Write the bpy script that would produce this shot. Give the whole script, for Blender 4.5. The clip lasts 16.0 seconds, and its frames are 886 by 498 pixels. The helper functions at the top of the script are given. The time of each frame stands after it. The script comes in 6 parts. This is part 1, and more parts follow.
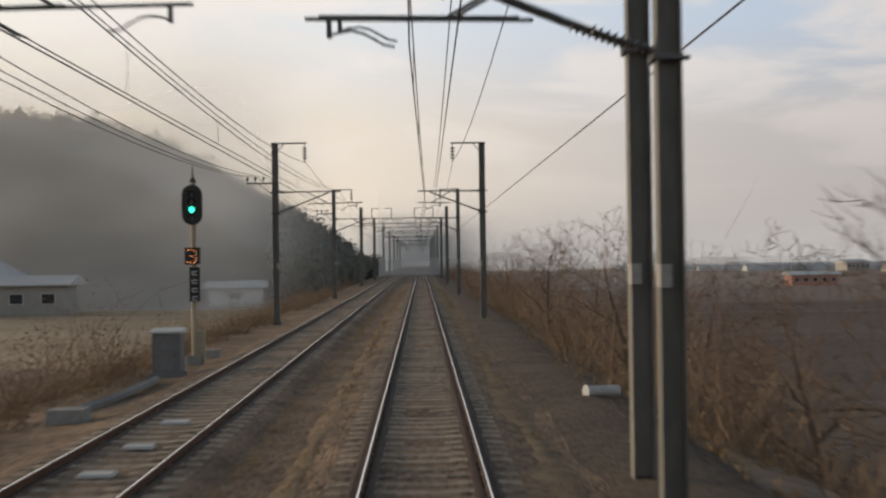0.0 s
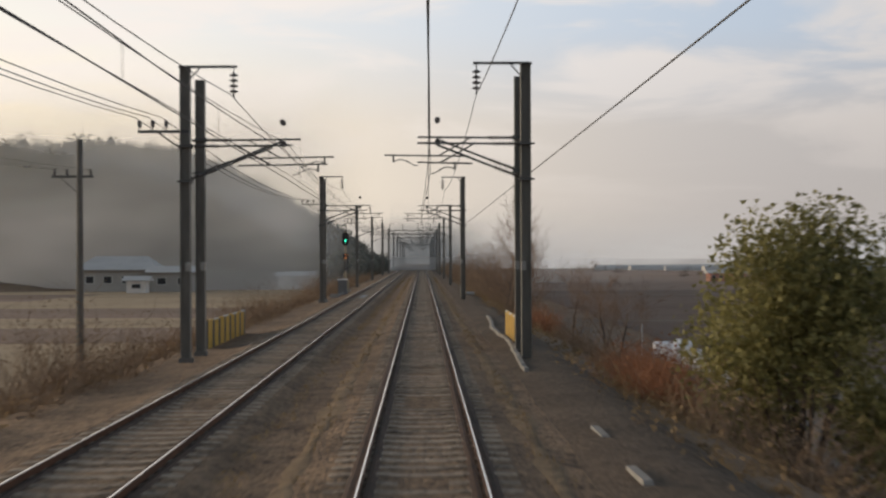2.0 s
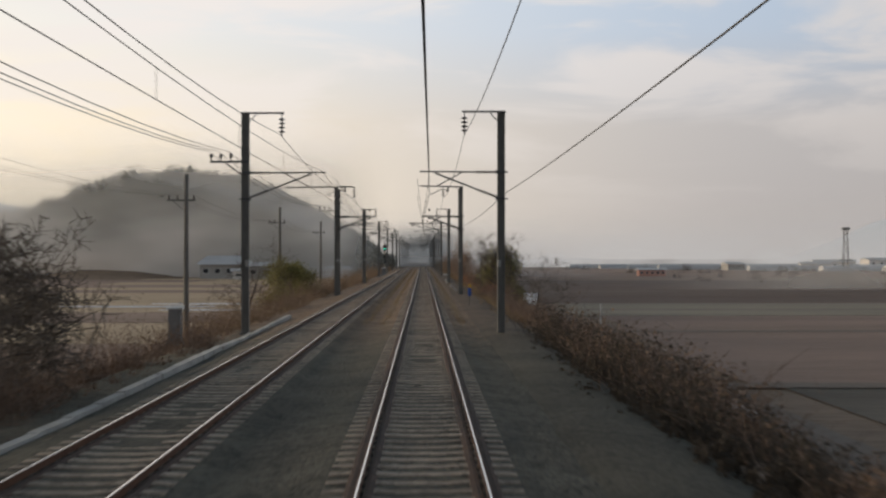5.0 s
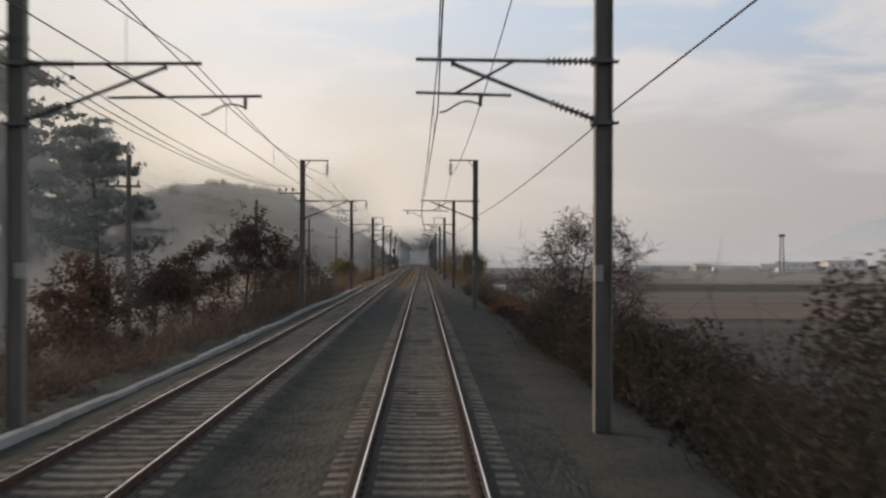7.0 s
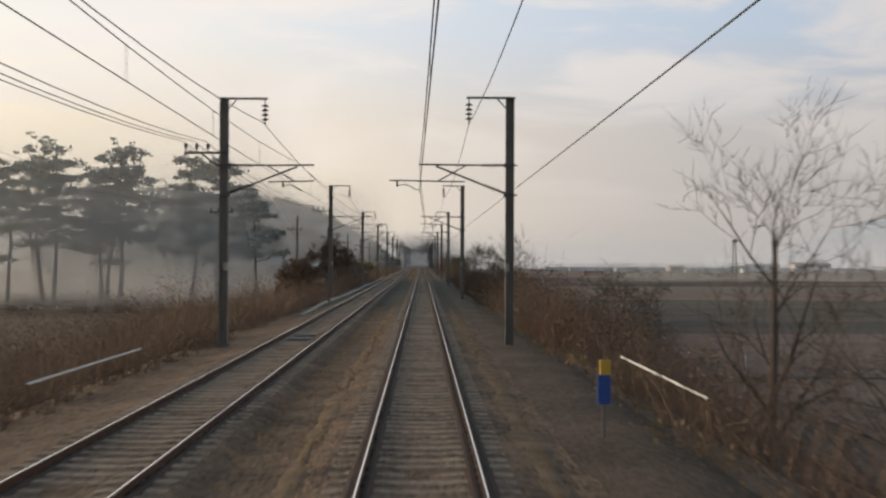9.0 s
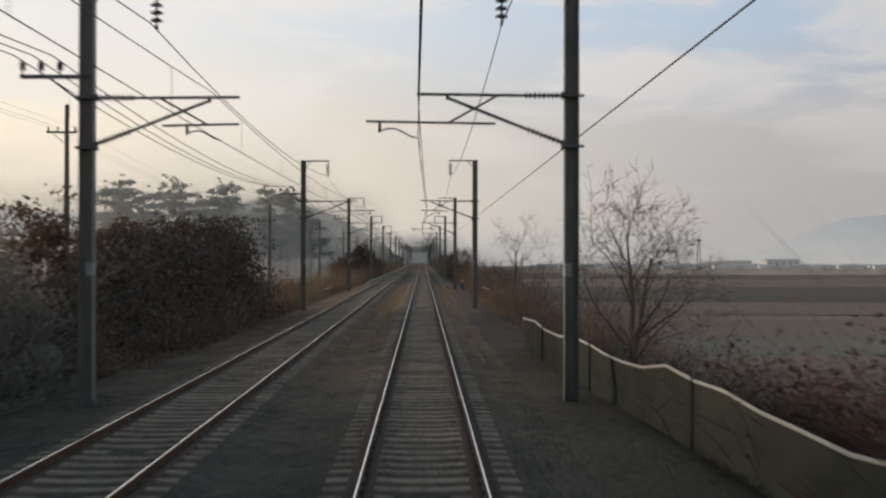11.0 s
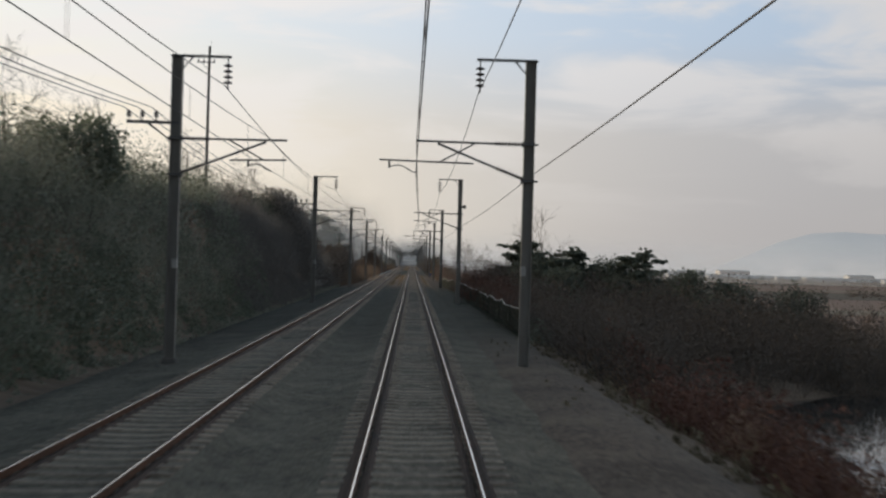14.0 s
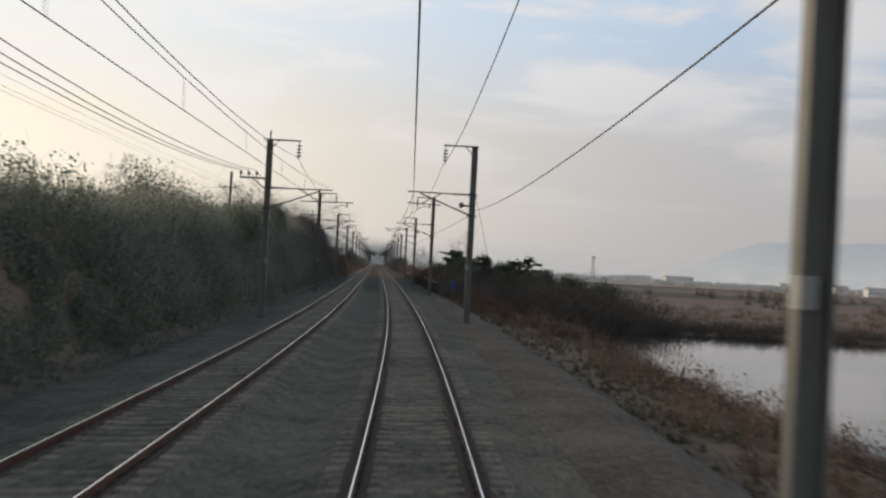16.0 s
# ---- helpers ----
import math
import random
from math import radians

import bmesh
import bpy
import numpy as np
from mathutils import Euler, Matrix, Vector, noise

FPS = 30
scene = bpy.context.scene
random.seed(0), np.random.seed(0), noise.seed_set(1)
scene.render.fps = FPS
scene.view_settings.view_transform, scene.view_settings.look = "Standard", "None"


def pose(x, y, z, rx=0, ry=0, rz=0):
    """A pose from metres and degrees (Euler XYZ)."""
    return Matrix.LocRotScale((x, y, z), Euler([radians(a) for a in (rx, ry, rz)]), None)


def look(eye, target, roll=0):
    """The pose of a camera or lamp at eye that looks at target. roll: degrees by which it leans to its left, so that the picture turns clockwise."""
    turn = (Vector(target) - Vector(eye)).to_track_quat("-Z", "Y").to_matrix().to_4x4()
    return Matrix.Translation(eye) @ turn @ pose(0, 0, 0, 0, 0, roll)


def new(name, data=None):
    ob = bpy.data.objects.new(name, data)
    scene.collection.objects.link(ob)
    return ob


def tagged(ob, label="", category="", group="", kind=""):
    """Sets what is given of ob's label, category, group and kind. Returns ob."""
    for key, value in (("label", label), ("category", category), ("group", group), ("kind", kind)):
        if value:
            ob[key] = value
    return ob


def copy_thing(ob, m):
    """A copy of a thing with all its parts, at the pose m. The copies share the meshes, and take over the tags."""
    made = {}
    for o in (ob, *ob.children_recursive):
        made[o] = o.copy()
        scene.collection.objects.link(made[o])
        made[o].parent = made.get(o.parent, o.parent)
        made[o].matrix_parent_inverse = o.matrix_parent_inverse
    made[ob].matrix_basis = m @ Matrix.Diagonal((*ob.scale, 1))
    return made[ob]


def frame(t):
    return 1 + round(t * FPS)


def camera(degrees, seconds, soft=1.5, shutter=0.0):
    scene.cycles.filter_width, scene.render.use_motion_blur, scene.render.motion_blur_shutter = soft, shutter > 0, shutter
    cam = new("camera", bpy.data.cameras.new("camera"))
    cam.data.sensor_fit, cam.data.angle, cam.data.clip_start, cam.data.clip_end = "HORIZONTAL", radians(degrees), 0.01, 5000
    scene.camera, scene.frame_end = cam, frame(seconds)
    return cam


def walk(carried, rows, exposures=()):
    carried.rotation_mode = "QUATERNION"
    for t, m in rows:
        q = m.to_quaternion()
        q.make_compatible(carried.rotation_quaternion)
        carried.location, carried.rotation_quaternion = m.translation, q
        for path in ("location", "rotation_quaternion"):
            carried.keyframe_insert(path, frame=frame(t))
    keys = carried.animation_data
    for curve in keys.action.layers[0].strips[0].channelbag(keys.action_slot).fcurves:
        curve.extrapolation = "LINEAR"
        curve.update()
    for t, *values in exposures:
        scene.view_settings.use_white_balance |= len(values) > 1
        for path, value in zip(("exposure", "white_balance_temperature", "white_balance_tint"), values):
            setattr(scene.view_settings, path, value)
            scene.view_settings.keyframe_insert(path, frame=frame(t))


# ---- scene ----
cam = camera(37.65, 16.0, soft=2.35, shutter=0.21)
PATH = [
    (0.0, pose(0.001, 0.000, 2.642, 90.441, 0.830, -0.958)),
    (0.5, pose(-0.000, -18.463, 2.642, 90.401, 0.544, -0.905)),
    (1.0, pose(-0.001, -36.917, 2.642, 90.390, 0.413, -0.883)),
    (1.5, pose(0.001, -55.354, 2.642, 90.389, 0.293, -0.872)),
    (2.0, pose(0.003, -73.772, 2.642, 90.395, 0.258, -0.914)),
    (2.5, pose(-0.004, -92.175, 2.642, 90.397, 0.082, -0.858)),
    (3.0, pose(-0.000, -110.571, 2.642, 90.387, -0.014, -0.844)),
    (3.5, pose(0.000, -128.969, 2.642, 90.378, -0.038, -0.857)),
    (4.0, pose(0.000, -147.371, 2.642, 90.373, -0.022, -0.873)),
    (4.5, pose(0.000, -165.780, 2.642, 90.373, 0.005, -0.879)),
    (5.0, pose(-0.000, -184.198, 2.642, 90.380, 0.012, -0.877)),
    (5.5, pose(-0.002, -202.625, 2.642, 90.395, -0.031, -0.875)),
    (6.0, pose(0.001, -221.063, 2.642, 90.419, -0.154, -0.893)),
    (6.5, pose(-0.001, -239.514, 2.642, 90.451, -0.191, -0.881)),
    (7.0, pose(0.001, -257.976, 2.642, 90.432, -0.204, -0.901)),
    (7.5, pose(0.000, -276.457, 2.642, 90.450, -0.202, -0.908)),
    (8.0, pose(0.000, -294.959, 2.642, 90.465, -0.140, -0.904)),
    (8.5, pose(0.001, -313.481, 2.642, 90.503, -0.160, -0.902)),
    (9.0, pose(0.001, -332.025, 2.642, 90.523, -0.233, -0.916)),
    (9.5, pose(0.000, -350.587, 2.642, 90.511, -0.241, -0.921)),
    (10.0, pose(-0.000, -369.170, 2.642, 90.481, -0.204, -0.918)),
    (10.5, pose(-0.000, -387.774, 2.642, 90.444, -0.142, -0.908)),
    (11.0, pose(-0.000, -406.401, 2.642, 90.414, -0.077, -0.895)),
    (11.5, pose(0.000, -425.051, 2.642, 90.404, -0.028, -0.881)),
    (12.0, pose(-0.002, -443.726, 2.642, 90.426, -0.016, -0.878)),
    (12.5, pose(-0.001, -462.421, 2.642, 90.468, -0.246, -0.924)),
    (13.0, pose(-0.008, -481.140, 2.642, 90.552, -0.700, -0.962)),
    (13.5, pose(-0.048, -499.874, 2.642, 90.592, -1.177, -1.122)),
    (14.0, pose(-0.167, -518.624, 2.642, 90.573, -1.582, -1.372)),
    (14.5, pose(-0.387, -537.391, 2.642, 90.576, -1.946, -1.635)),
    (15.0, pose(-0.673, -556.161, 2.642, 90.581, -2.347, -1.985)),
    (15.5, pose(-1.053, -574.932, 2.642, 90.598, -2.695, -2.393)),
    (16.0, pose(-1.557, -593.708, 2.642, 90.649, -2.982, -2.876)),
]

EXPOSURES = [
    (0.0, 0.19, 6450, 9), (3.0, 0.19, 6450, 9), (6.0, 0.11, 6300, 9), (9.0, 0.18, 6400, 9), (12.0, 0.06, 6150, 7), (16.0, 0.19, 6100, 7),
]
walk(cam, PATH, EXPOSURES)

# ---- sky, sun ----
SUN_AZ, SUN_EL = -70.0, 10.0        # degrees left of the line's heading, degrees up


def build_world():
    w = bpy.data.worlds.new("hazy_morning")
    w.use_nodes = True
    scene.world = w
    nt = w.node_tree
    nt.nodes.clear()
    n, l = nt.nodes.new, nt.links.new
    out, bg = n("ShaderNodeOutputWorld"), n("ShaderNodeBackground")
    l(bg.outputs[0], out.inputs[0])
    sky = n("ShaderNodeTexSky")
    sky.sky_type, sky.sun_disc = "NISHITA", False
    sky.sun_elevation, sky.sun_rotation = radians(SUN_EL), radians(SUN_AZ)
    sky.air_density, sky.dust_density, sky.ozone_density = 1.2, 2.5, 1.0
    dim = n("ShaderNodeVectorMath")
    dim.operation = "SCALE"
    dim.inputs["Scale"].default_value = 0.14
    l(sky.outputs[0], dim.inputs[0])
    tc = n("ShaderNodeTexCoord")
    sep = n("ShaderNodeSeparateXYZ")
    l(tc.outputs["Generated"], sep.inputs[0])
    # haze: pale towards the horizon, warm on the sunny side
    up = n("ShaderNodeValToRGB")
    up.color_ramp.elements[0].position, up.color_ramp.elements[0].color = 0.0, (0.535, 0.480, 0.450, 1)
    up.color_ramp.elements[1].position, up.color_ramp.elements[1].color = 0.30, (0.54, 0.66, 0.82, 1)
    e = up.color_ramp.elements.new(0.10)
    e.color = (0.585, 0.545, 0.525, 1)
    e = up.color_ramp.elements.new(0.17)
    e.color = (0.545, 0.62, 0.725, 1)
    l(sep.outputs["Z"], up.inputs[0])
    sun_dir = n("ShaderNodeVectorMath")
    sun_dir.operation = "DOT_PRODUCT"
    a, b = radians(SUN_AZ), radians(SUN_EL)
    sun_dir.inputs[1].default_value = (math.sin(a) * math.cos(b), math.cos(a) * math.cos(b), math.sin(b))
    l(tc.outputs["Generated"], sun_dir.inputs[0])
    glow = n("ShaderNodeMapRange")
    glow.interpolation_type = "SMOOTHSTEP"
    glow.inputs["From Min"].default_value, glow.inputs["From Max"].default_value = 0.05, 1.0
    l(sun_dir.outputs["Value"], glow.inputs["Value"])
    warm = n("ShaderNodeMix")
    warm.data_type = "RGBA"
    warm.inputs[7].default_value = (1.30, 1.06, 0.72, 1)
    low = n("ShaderNodeMapRange")
    low.inputs["From Min"].default_value, low.inputs["From Max"].default_value = 0.05, 0.24
    low.inputs["To Min"].default_value, low.inputs["To Max"].default_value = 1.0, 0.45
    l(sep.outputs["Z"], low.inputs["Value"])
    gm = n("ShaderNodeMath")
    gm.operation = "MULTIPLY"
    l(glow.outputs[0], gm.inputs[0])
    l(low.outputs[0], gm.inputs[1])
    l(gm.outputs[0], warm.inputs[0])
    l(up.outputs[0], warm.inputs[6])
    # clouds: thin sheets drawn out sideways
    mp = n("ShaderNodeMapping")
    mp.inputs["Scale"].default_value = (5.0, 5.0, 22.0)
    l(tc.outputs["Generated"], mp.inputs[0])
    nz = n("ShaderNodeTexNoise")
    nz.inputs["Scale"].default_value, nz.inputs["Detail"].default_value, nz.inputs["Roughness"].default_value = 1.1, 5.0, 0.55
    nz.inputs["Distortion"].default_value = 0.4
    l(mp.outputs[0], nz.inputs[0])
    cr = n("ShaderNodeMapRange")
    cr.interpolation_type = "SMOOTHSTEP"
    cr.inputs["From Min"].default_value, cr.inputs["From Max"].default_value = 0.42, 0.60
    l(nz.outputs["Fac"], cr.inputs["Value"])
    lift = n("ShaderNodeMapRange")
    lift.inputs["From Min"].default_value, lift.inputs["From Max"].default_value = 0.03, 0.16
    lift.inputs["To Max"].default_value = 0.8
    l(sep.outputs["Z"], lift.inputs["Value"])
    cm = n("ShaderNodeMath")
    cm.operation = "MULTIPLY"
    l(cr.outputs[0], cm.inputs[0])
    l(lift.outputs[0], cm.inputs[1])
    cloud = n("ShaderNodeMix")
    cloud.data_type = "RGBA"
    cloud.inputs[7].default_value = (0.85, 0.77, 0.715, 1)
    l(cm.outputs[0], cloud.inputs[0])
    l(warm.outputs[2], cloud.inputs[6])
    # above the haze the clear sky takes over
    clear = n("ShaderNodeMapRange")
    clear.interpolation_type = "SMOOTHSTEP"
    clear.inputs["From Min"].default_value, clear.inputs["From Max"].default_value = 0.20, 0.62
    l(sep.outputs["Z"], clear.inputs["Value"])
    mix = n("ShaderNodeMix")
    mix.data_type = "RGBA"
    l(clear.outputs[0], mix.inputs[0])
    l(cloud.outputs[2], mix.inputs[6])
    l(dim.outputs[0], mix.inputs[7])
    # the sky is dimmest a quarter turn from the sun and pales again opposite it
    back, place = n("ShaderNodeValToRGB"), n("ShaderNodeMapRange")
    place.inputs["From Min"].default_value, place.inputs["From Max"].default_value = -1.0, 1.0
    l(sun_dir.outputs["Value"], place.inputs["Value"])
    back.color_ramp.interpolation = "EASE"
    els = back.color_ramp.elements
    els[0].position, els[0].color = 0.0, (1.25, 1.22, 1.20, 1)
    els[1].position, els[1].color = 0.8, (1, 1, 1, 1)
    e = els.new(0.43)
    e.color = (0.75, 0.75, 0.75, 1)
    l(place.outputs[0], back.inputs[0])
    dimmed = n("ShaderNodeVectorMath")
    dimmed.operation = "MULTIPLY"
    l(mix.outputs[2], dimmed.inputs[0])
    l(back.outputs[0], dimmed.inputs[1])
    l(dimmed.outputs[0], bg.inputs[0])
    bg.inputs[1].default_value = 1.0


build_world()
sun = new("sun", bpy.data.lights.new("sun", "SUN"))
sun.data.energy, sun.data.angle, sun.data.color = 2.7, radians(18), (1.0, 0.80, 0.58)
_a, _b = radians(SUN_AZ), radians(SUN_EL)
sun.matrix_world = look((0, 0, 60), (-60 * math.sin(_a) * math.cos(_b), -60 * math.cos(_a) * math.cos(_b), 60 - 60 * math.sin(_b)))


# ---- materials ----
def mat(name, a, b, rough=0.85, fine=8.0, coarse=0.4, bump=0.3, metal=0.0, spread=0.5, stretch=(1, 1, 1), dist=0.02, per_piece=0.0, per_island=0.0, gloss=0.3, stones=0.0, along=()):
    """Two colours mixed by grain and by large stains, with relief. along: (y, colour, colour) where they change along the line."""
    m = bpy.data.materials.new(name)
    m.use_nodes = True
    nt = m.node_tree
    n, l = nt.nodes.new, nt.links.new
    bs = nt.nodes["Principled BSDF"]
    geo = n("ShaderNodeNewGeometry")
    mp = n("ShaderNodeMapping")
    mp.inputs["Scale"].default_value = stretch
    l(geo.outputs["Position"], mp.inputs[0])
    f, c = n("ShaderNodeTexNoise"), n("ShaderNodeTexNoise")
    f.inputs["Scale"].default_value, f.inputs["Detail"].default_value, f.inputs["Roughness"].default_value = fine, 4.0, 0.65
    c.inputs["Scale"].default_value, c.inputs["Detail"].default_value = coarse, 3.0
    l(mp.outputs[0], f.inputs[0])
    l(mp.outputs[0], c.inputs[0])
    add = n("ShaderNodeMath")
    add.operation = "ADD"
    l(f.outputs["Fac"], add.inputs[0])
    l(c.outputs["Fac"], add.inputs[1])
    last = add
    for amount, node, socket in ((per_piece, "ShaderNodeObjectInfo", "Random"), (per_island, "ShaderNodeNewGeometry", "Random Per Island")):
        if amount:
            oi, mu, ad = n(node), n("ShaderNodeMath"), n("ShaderNodeMath")
            mu.operation, ad.operation = "MULTIPLY_ADD", "ADD"
            mu.inputs[1].default_value, mu.inputs[2].default_value = amount, -amount / 2
            l(oi.outputs[socket], mu.inputs[0])
            l(last.outputs[0], ad.inputs[0])
            l(mu.outputs[0], ad.inputs[1])
            last = ad
    relief = f.outputs["Fac"]
    if stones:
        # single stones, each with a tone of its own
        vo, sc, mu, ad = n("ShaderNodeTexVoronoi"), n("ShaderNodeSeparateColor"), n("ShaderNodeMath"), n("ShaderNodeMath")
        vo.inputs["Scale"].default_value = stones
        l(geo.outputs["Position"], vo.inputs["Vector"])
        l(vo.outputs["Color"], sc.inputs[0])
        mu.operation, ad.operation = "MULTIPLY_ADD", "ADD"
        mu.inputs[1].default_value, mu.inputs[2].default_value = 0.55, -0.27
        l(sc.outputs[0], mu.inputs[0])
        l(last.outputs[0], ad.inputs[0])
        l(mu.outputs[0], ad.inputs[1])
        last, relief = ad, vo.outputs["Distance"]
    mr = n("ShaderNodeMapRange")
    mr.inputs["From Min"].default_value, mr.inputs["From Max"].default_value = 1.0 - spread, 1.0 + spread
    l(last.outputs[0], mr.inputs["Value"])
    mx = n("ShaderNodeMix")
    mx.data_type = "RGBA"
    mx.inputs[6].default_value, mx.inputs[7].default_value = (*a, 1), (*b, 1)
    if along:
        ys, ad, place = n("ShaderNodeSeparateXYZ"), n("ShaderNodeMath"), n("ShaderNodeMapRange")
        l(geo.outputs["Position"], ys.inputs[0])
        ad.operation = "MULTIPLY_ADD"
        ad.inputs[1].default_value = 22.0
        l(f.outputs["Fac"], ad.inputs[0])
        l(ys.outputs["Y"], ad.inputs[2])
        place.inputs["From Min"].default_value, place.inputs["From Max"].default_value = along[0][0], along[-1][0]
        l(ad.outputs[0], place.inputs["Value"])
        for k in (1, 2):
            rp = n("ShaderNodeValToRGB")
            els = rp.color_ramp.elements
            for j, row in enumerate(along):
                p = (row[0] - along[0][0]) / (along[-1][0] - along[0][0])
                e = els[0] if j == 0 else els[len(els) - 1] if j == len(along) - 1 else els.new(p)
                e.position, e.color = p, (*row[k], 1)
            l(place.outputs[0], rp.inputs[0])
            l(rp.outputs[0], mx.inputs[5 + k])
    l(mr.outputs[0], mx.inputs[0])
    l(mx.outputs[2], bs.inputs["Base Color"])
    bs.inputs["Roughness"].default_value, bs.inputs["Metallic"].default_value = rough, metal
    bs.inputs["Specular IOR Level"].default_value = gloss
    if bump:
        bp = n("ShaderNodeBump")
        bp.inputs["Strength"].default_value, bp.inputs["Distance"].default_value = bump, dist
        l(relief, bp.inputs["Height"])
        bp.invert = bool(stones)
        l(bp.outputs[0], bs.inputs["Normal"])
    return m


def glow_mat(name, colour, strength):
    m = bpy.data.materials.new(name)
    m.use_nodes = True
    bs = m.node_tree.nodes["Principled BSDF"]
    bs.inputs["Base Color"].default_value = (*colour, 1)
    bs.inputs["Emission Color"].default_value, bs.inputs["Emission Strength"].default_value = (*colour, 1), strength
    return m


_brown, _grey, _worn = ((0.056, 0.037, 0.024), (0.285, 0.190, 0.118)), ((0.027, 0.025, 0.018), (0.114, 0.105, 0.077)), ((0.064, 0.056, 0.040), (0.245, 0.212, 0.155))
BALLAST = mat("ballast_stone", *_brown, 0.9, 3.0, 0.5, 1.0, spread=0.4, dist=0.05, stones=13.0, along=(
    (-640, *_worn), (-470, *_worn), (-452, *_grey), (-376, *_grey), (-352, *_brown), (-262, *_brown), (-238, *_grey), (-136, *_grey), (-112, *_brown), (-40, *_brown)))
_rust, _dark, _turf = ((0.040, 0.029, 0.020), (0.132, 0.092, 0.062)), ((0.025, 0.024, 0.017), (0.078, 0.072, 0.052)), ((0.066, 0.050, 0.037), (0.205, 0.155, 0.114))
SHOULDER = mat("cinder_path", *_rust, 0.95, 5.0, 0.35, 0.5, spread=0.32, dist=0.03, stones=17.0, along=(
    (-640, *_turf), (-474, *_turf), (-452, *_dark), (-376, *_dark), (-352, *_rust), (-262, *_rust), (-238, *_dark), (-136, *_dark), (-112, *_rust), (-40, *_rust)))
CONCRETE = mat("sleeper_concrete", (0.104, 0.079, 0.058), (0.370, 0.296, 0.222), 0.85, 5.0, 0.5, 0.5, spread=0.4, per_piece=0.3, per_island=0.3, stones=11.0)
GREASE = mat("greasy_rust", (0.024, 0.014, 0.009), (0.082, 0.043, 0.024), 0.8, 6.0, 0.7, 0.6, spread=0.4, stones=16.0)
STRAW = mat("bleached_dead_moss", (0.087, 0.060, 0.038), (0.294, 0.205, 0.122), 0.95, 11.0, 1.6, 0.8, spread=0.32, dist=0.05)
TROUGH = mat("trough_concrete", (0.15, 0.14, 0.13), (0.30, 0.285, 0.265), 0.85, 7.0, 0.6, 0.35, spread=0.4, per_piece=0.2)
RAIL_HEAD = mat("polished_rail_steel", (0.62, 0.57, 0.53), (0.78, 0.73, 0.69), 0.22, 20.0, 1.0, 0.0, metal=0.9)
RAIL_WEB = mat("rusty_rail_steel", (0.055, 0.028, 0.018), (0.14, 0.065, 0.035), 0.85, 16.0, 1.2, 0.3, spread=0.4)
MAST = mat("weathered_mast_paint", (0.105, 0.099, 0.087), (0.205, 0.193, 0.168), 0.6, 5.0, 0.9, 0.15, spread=0.4, stretch=(1, 1, 0.25), per_piece=0.2)
STEEL = mat("galvanised_fittings", (0.06, 0.06, 0.058), (0.13, 0.13, 0.125), 0.5, 18.0, 2.0, 0.15, metal=0.4)
CERAMIC = mat("insulator_glaze", (0.045, 0.04, 0.04), (0.10, 0.09, 0.085), 0.25, 9.0, 1.0, 0.0)
WIRE = mat("overhead_wire_copper", (0.035, 0.032, 0.03), (0.07, 0.062, 0.055), 0.55, 4.0, 0.5, 0.0, metal=0.4)
BAND = mat("pale_marker_band", (0.22, 0.215, 0.20), (0.36, 0.35, 0.32), 0.6, 12.0, 2.0, 0.1)
GROUND = mat("bare_field_soil", (0.096, 0.067, 0.046), (0.240, 0.174, 0.120), 0.95, 1.3, 0.045, 0.7, spread=0.33, stretch=(0.35, 1.6, 1), dist=0.15)


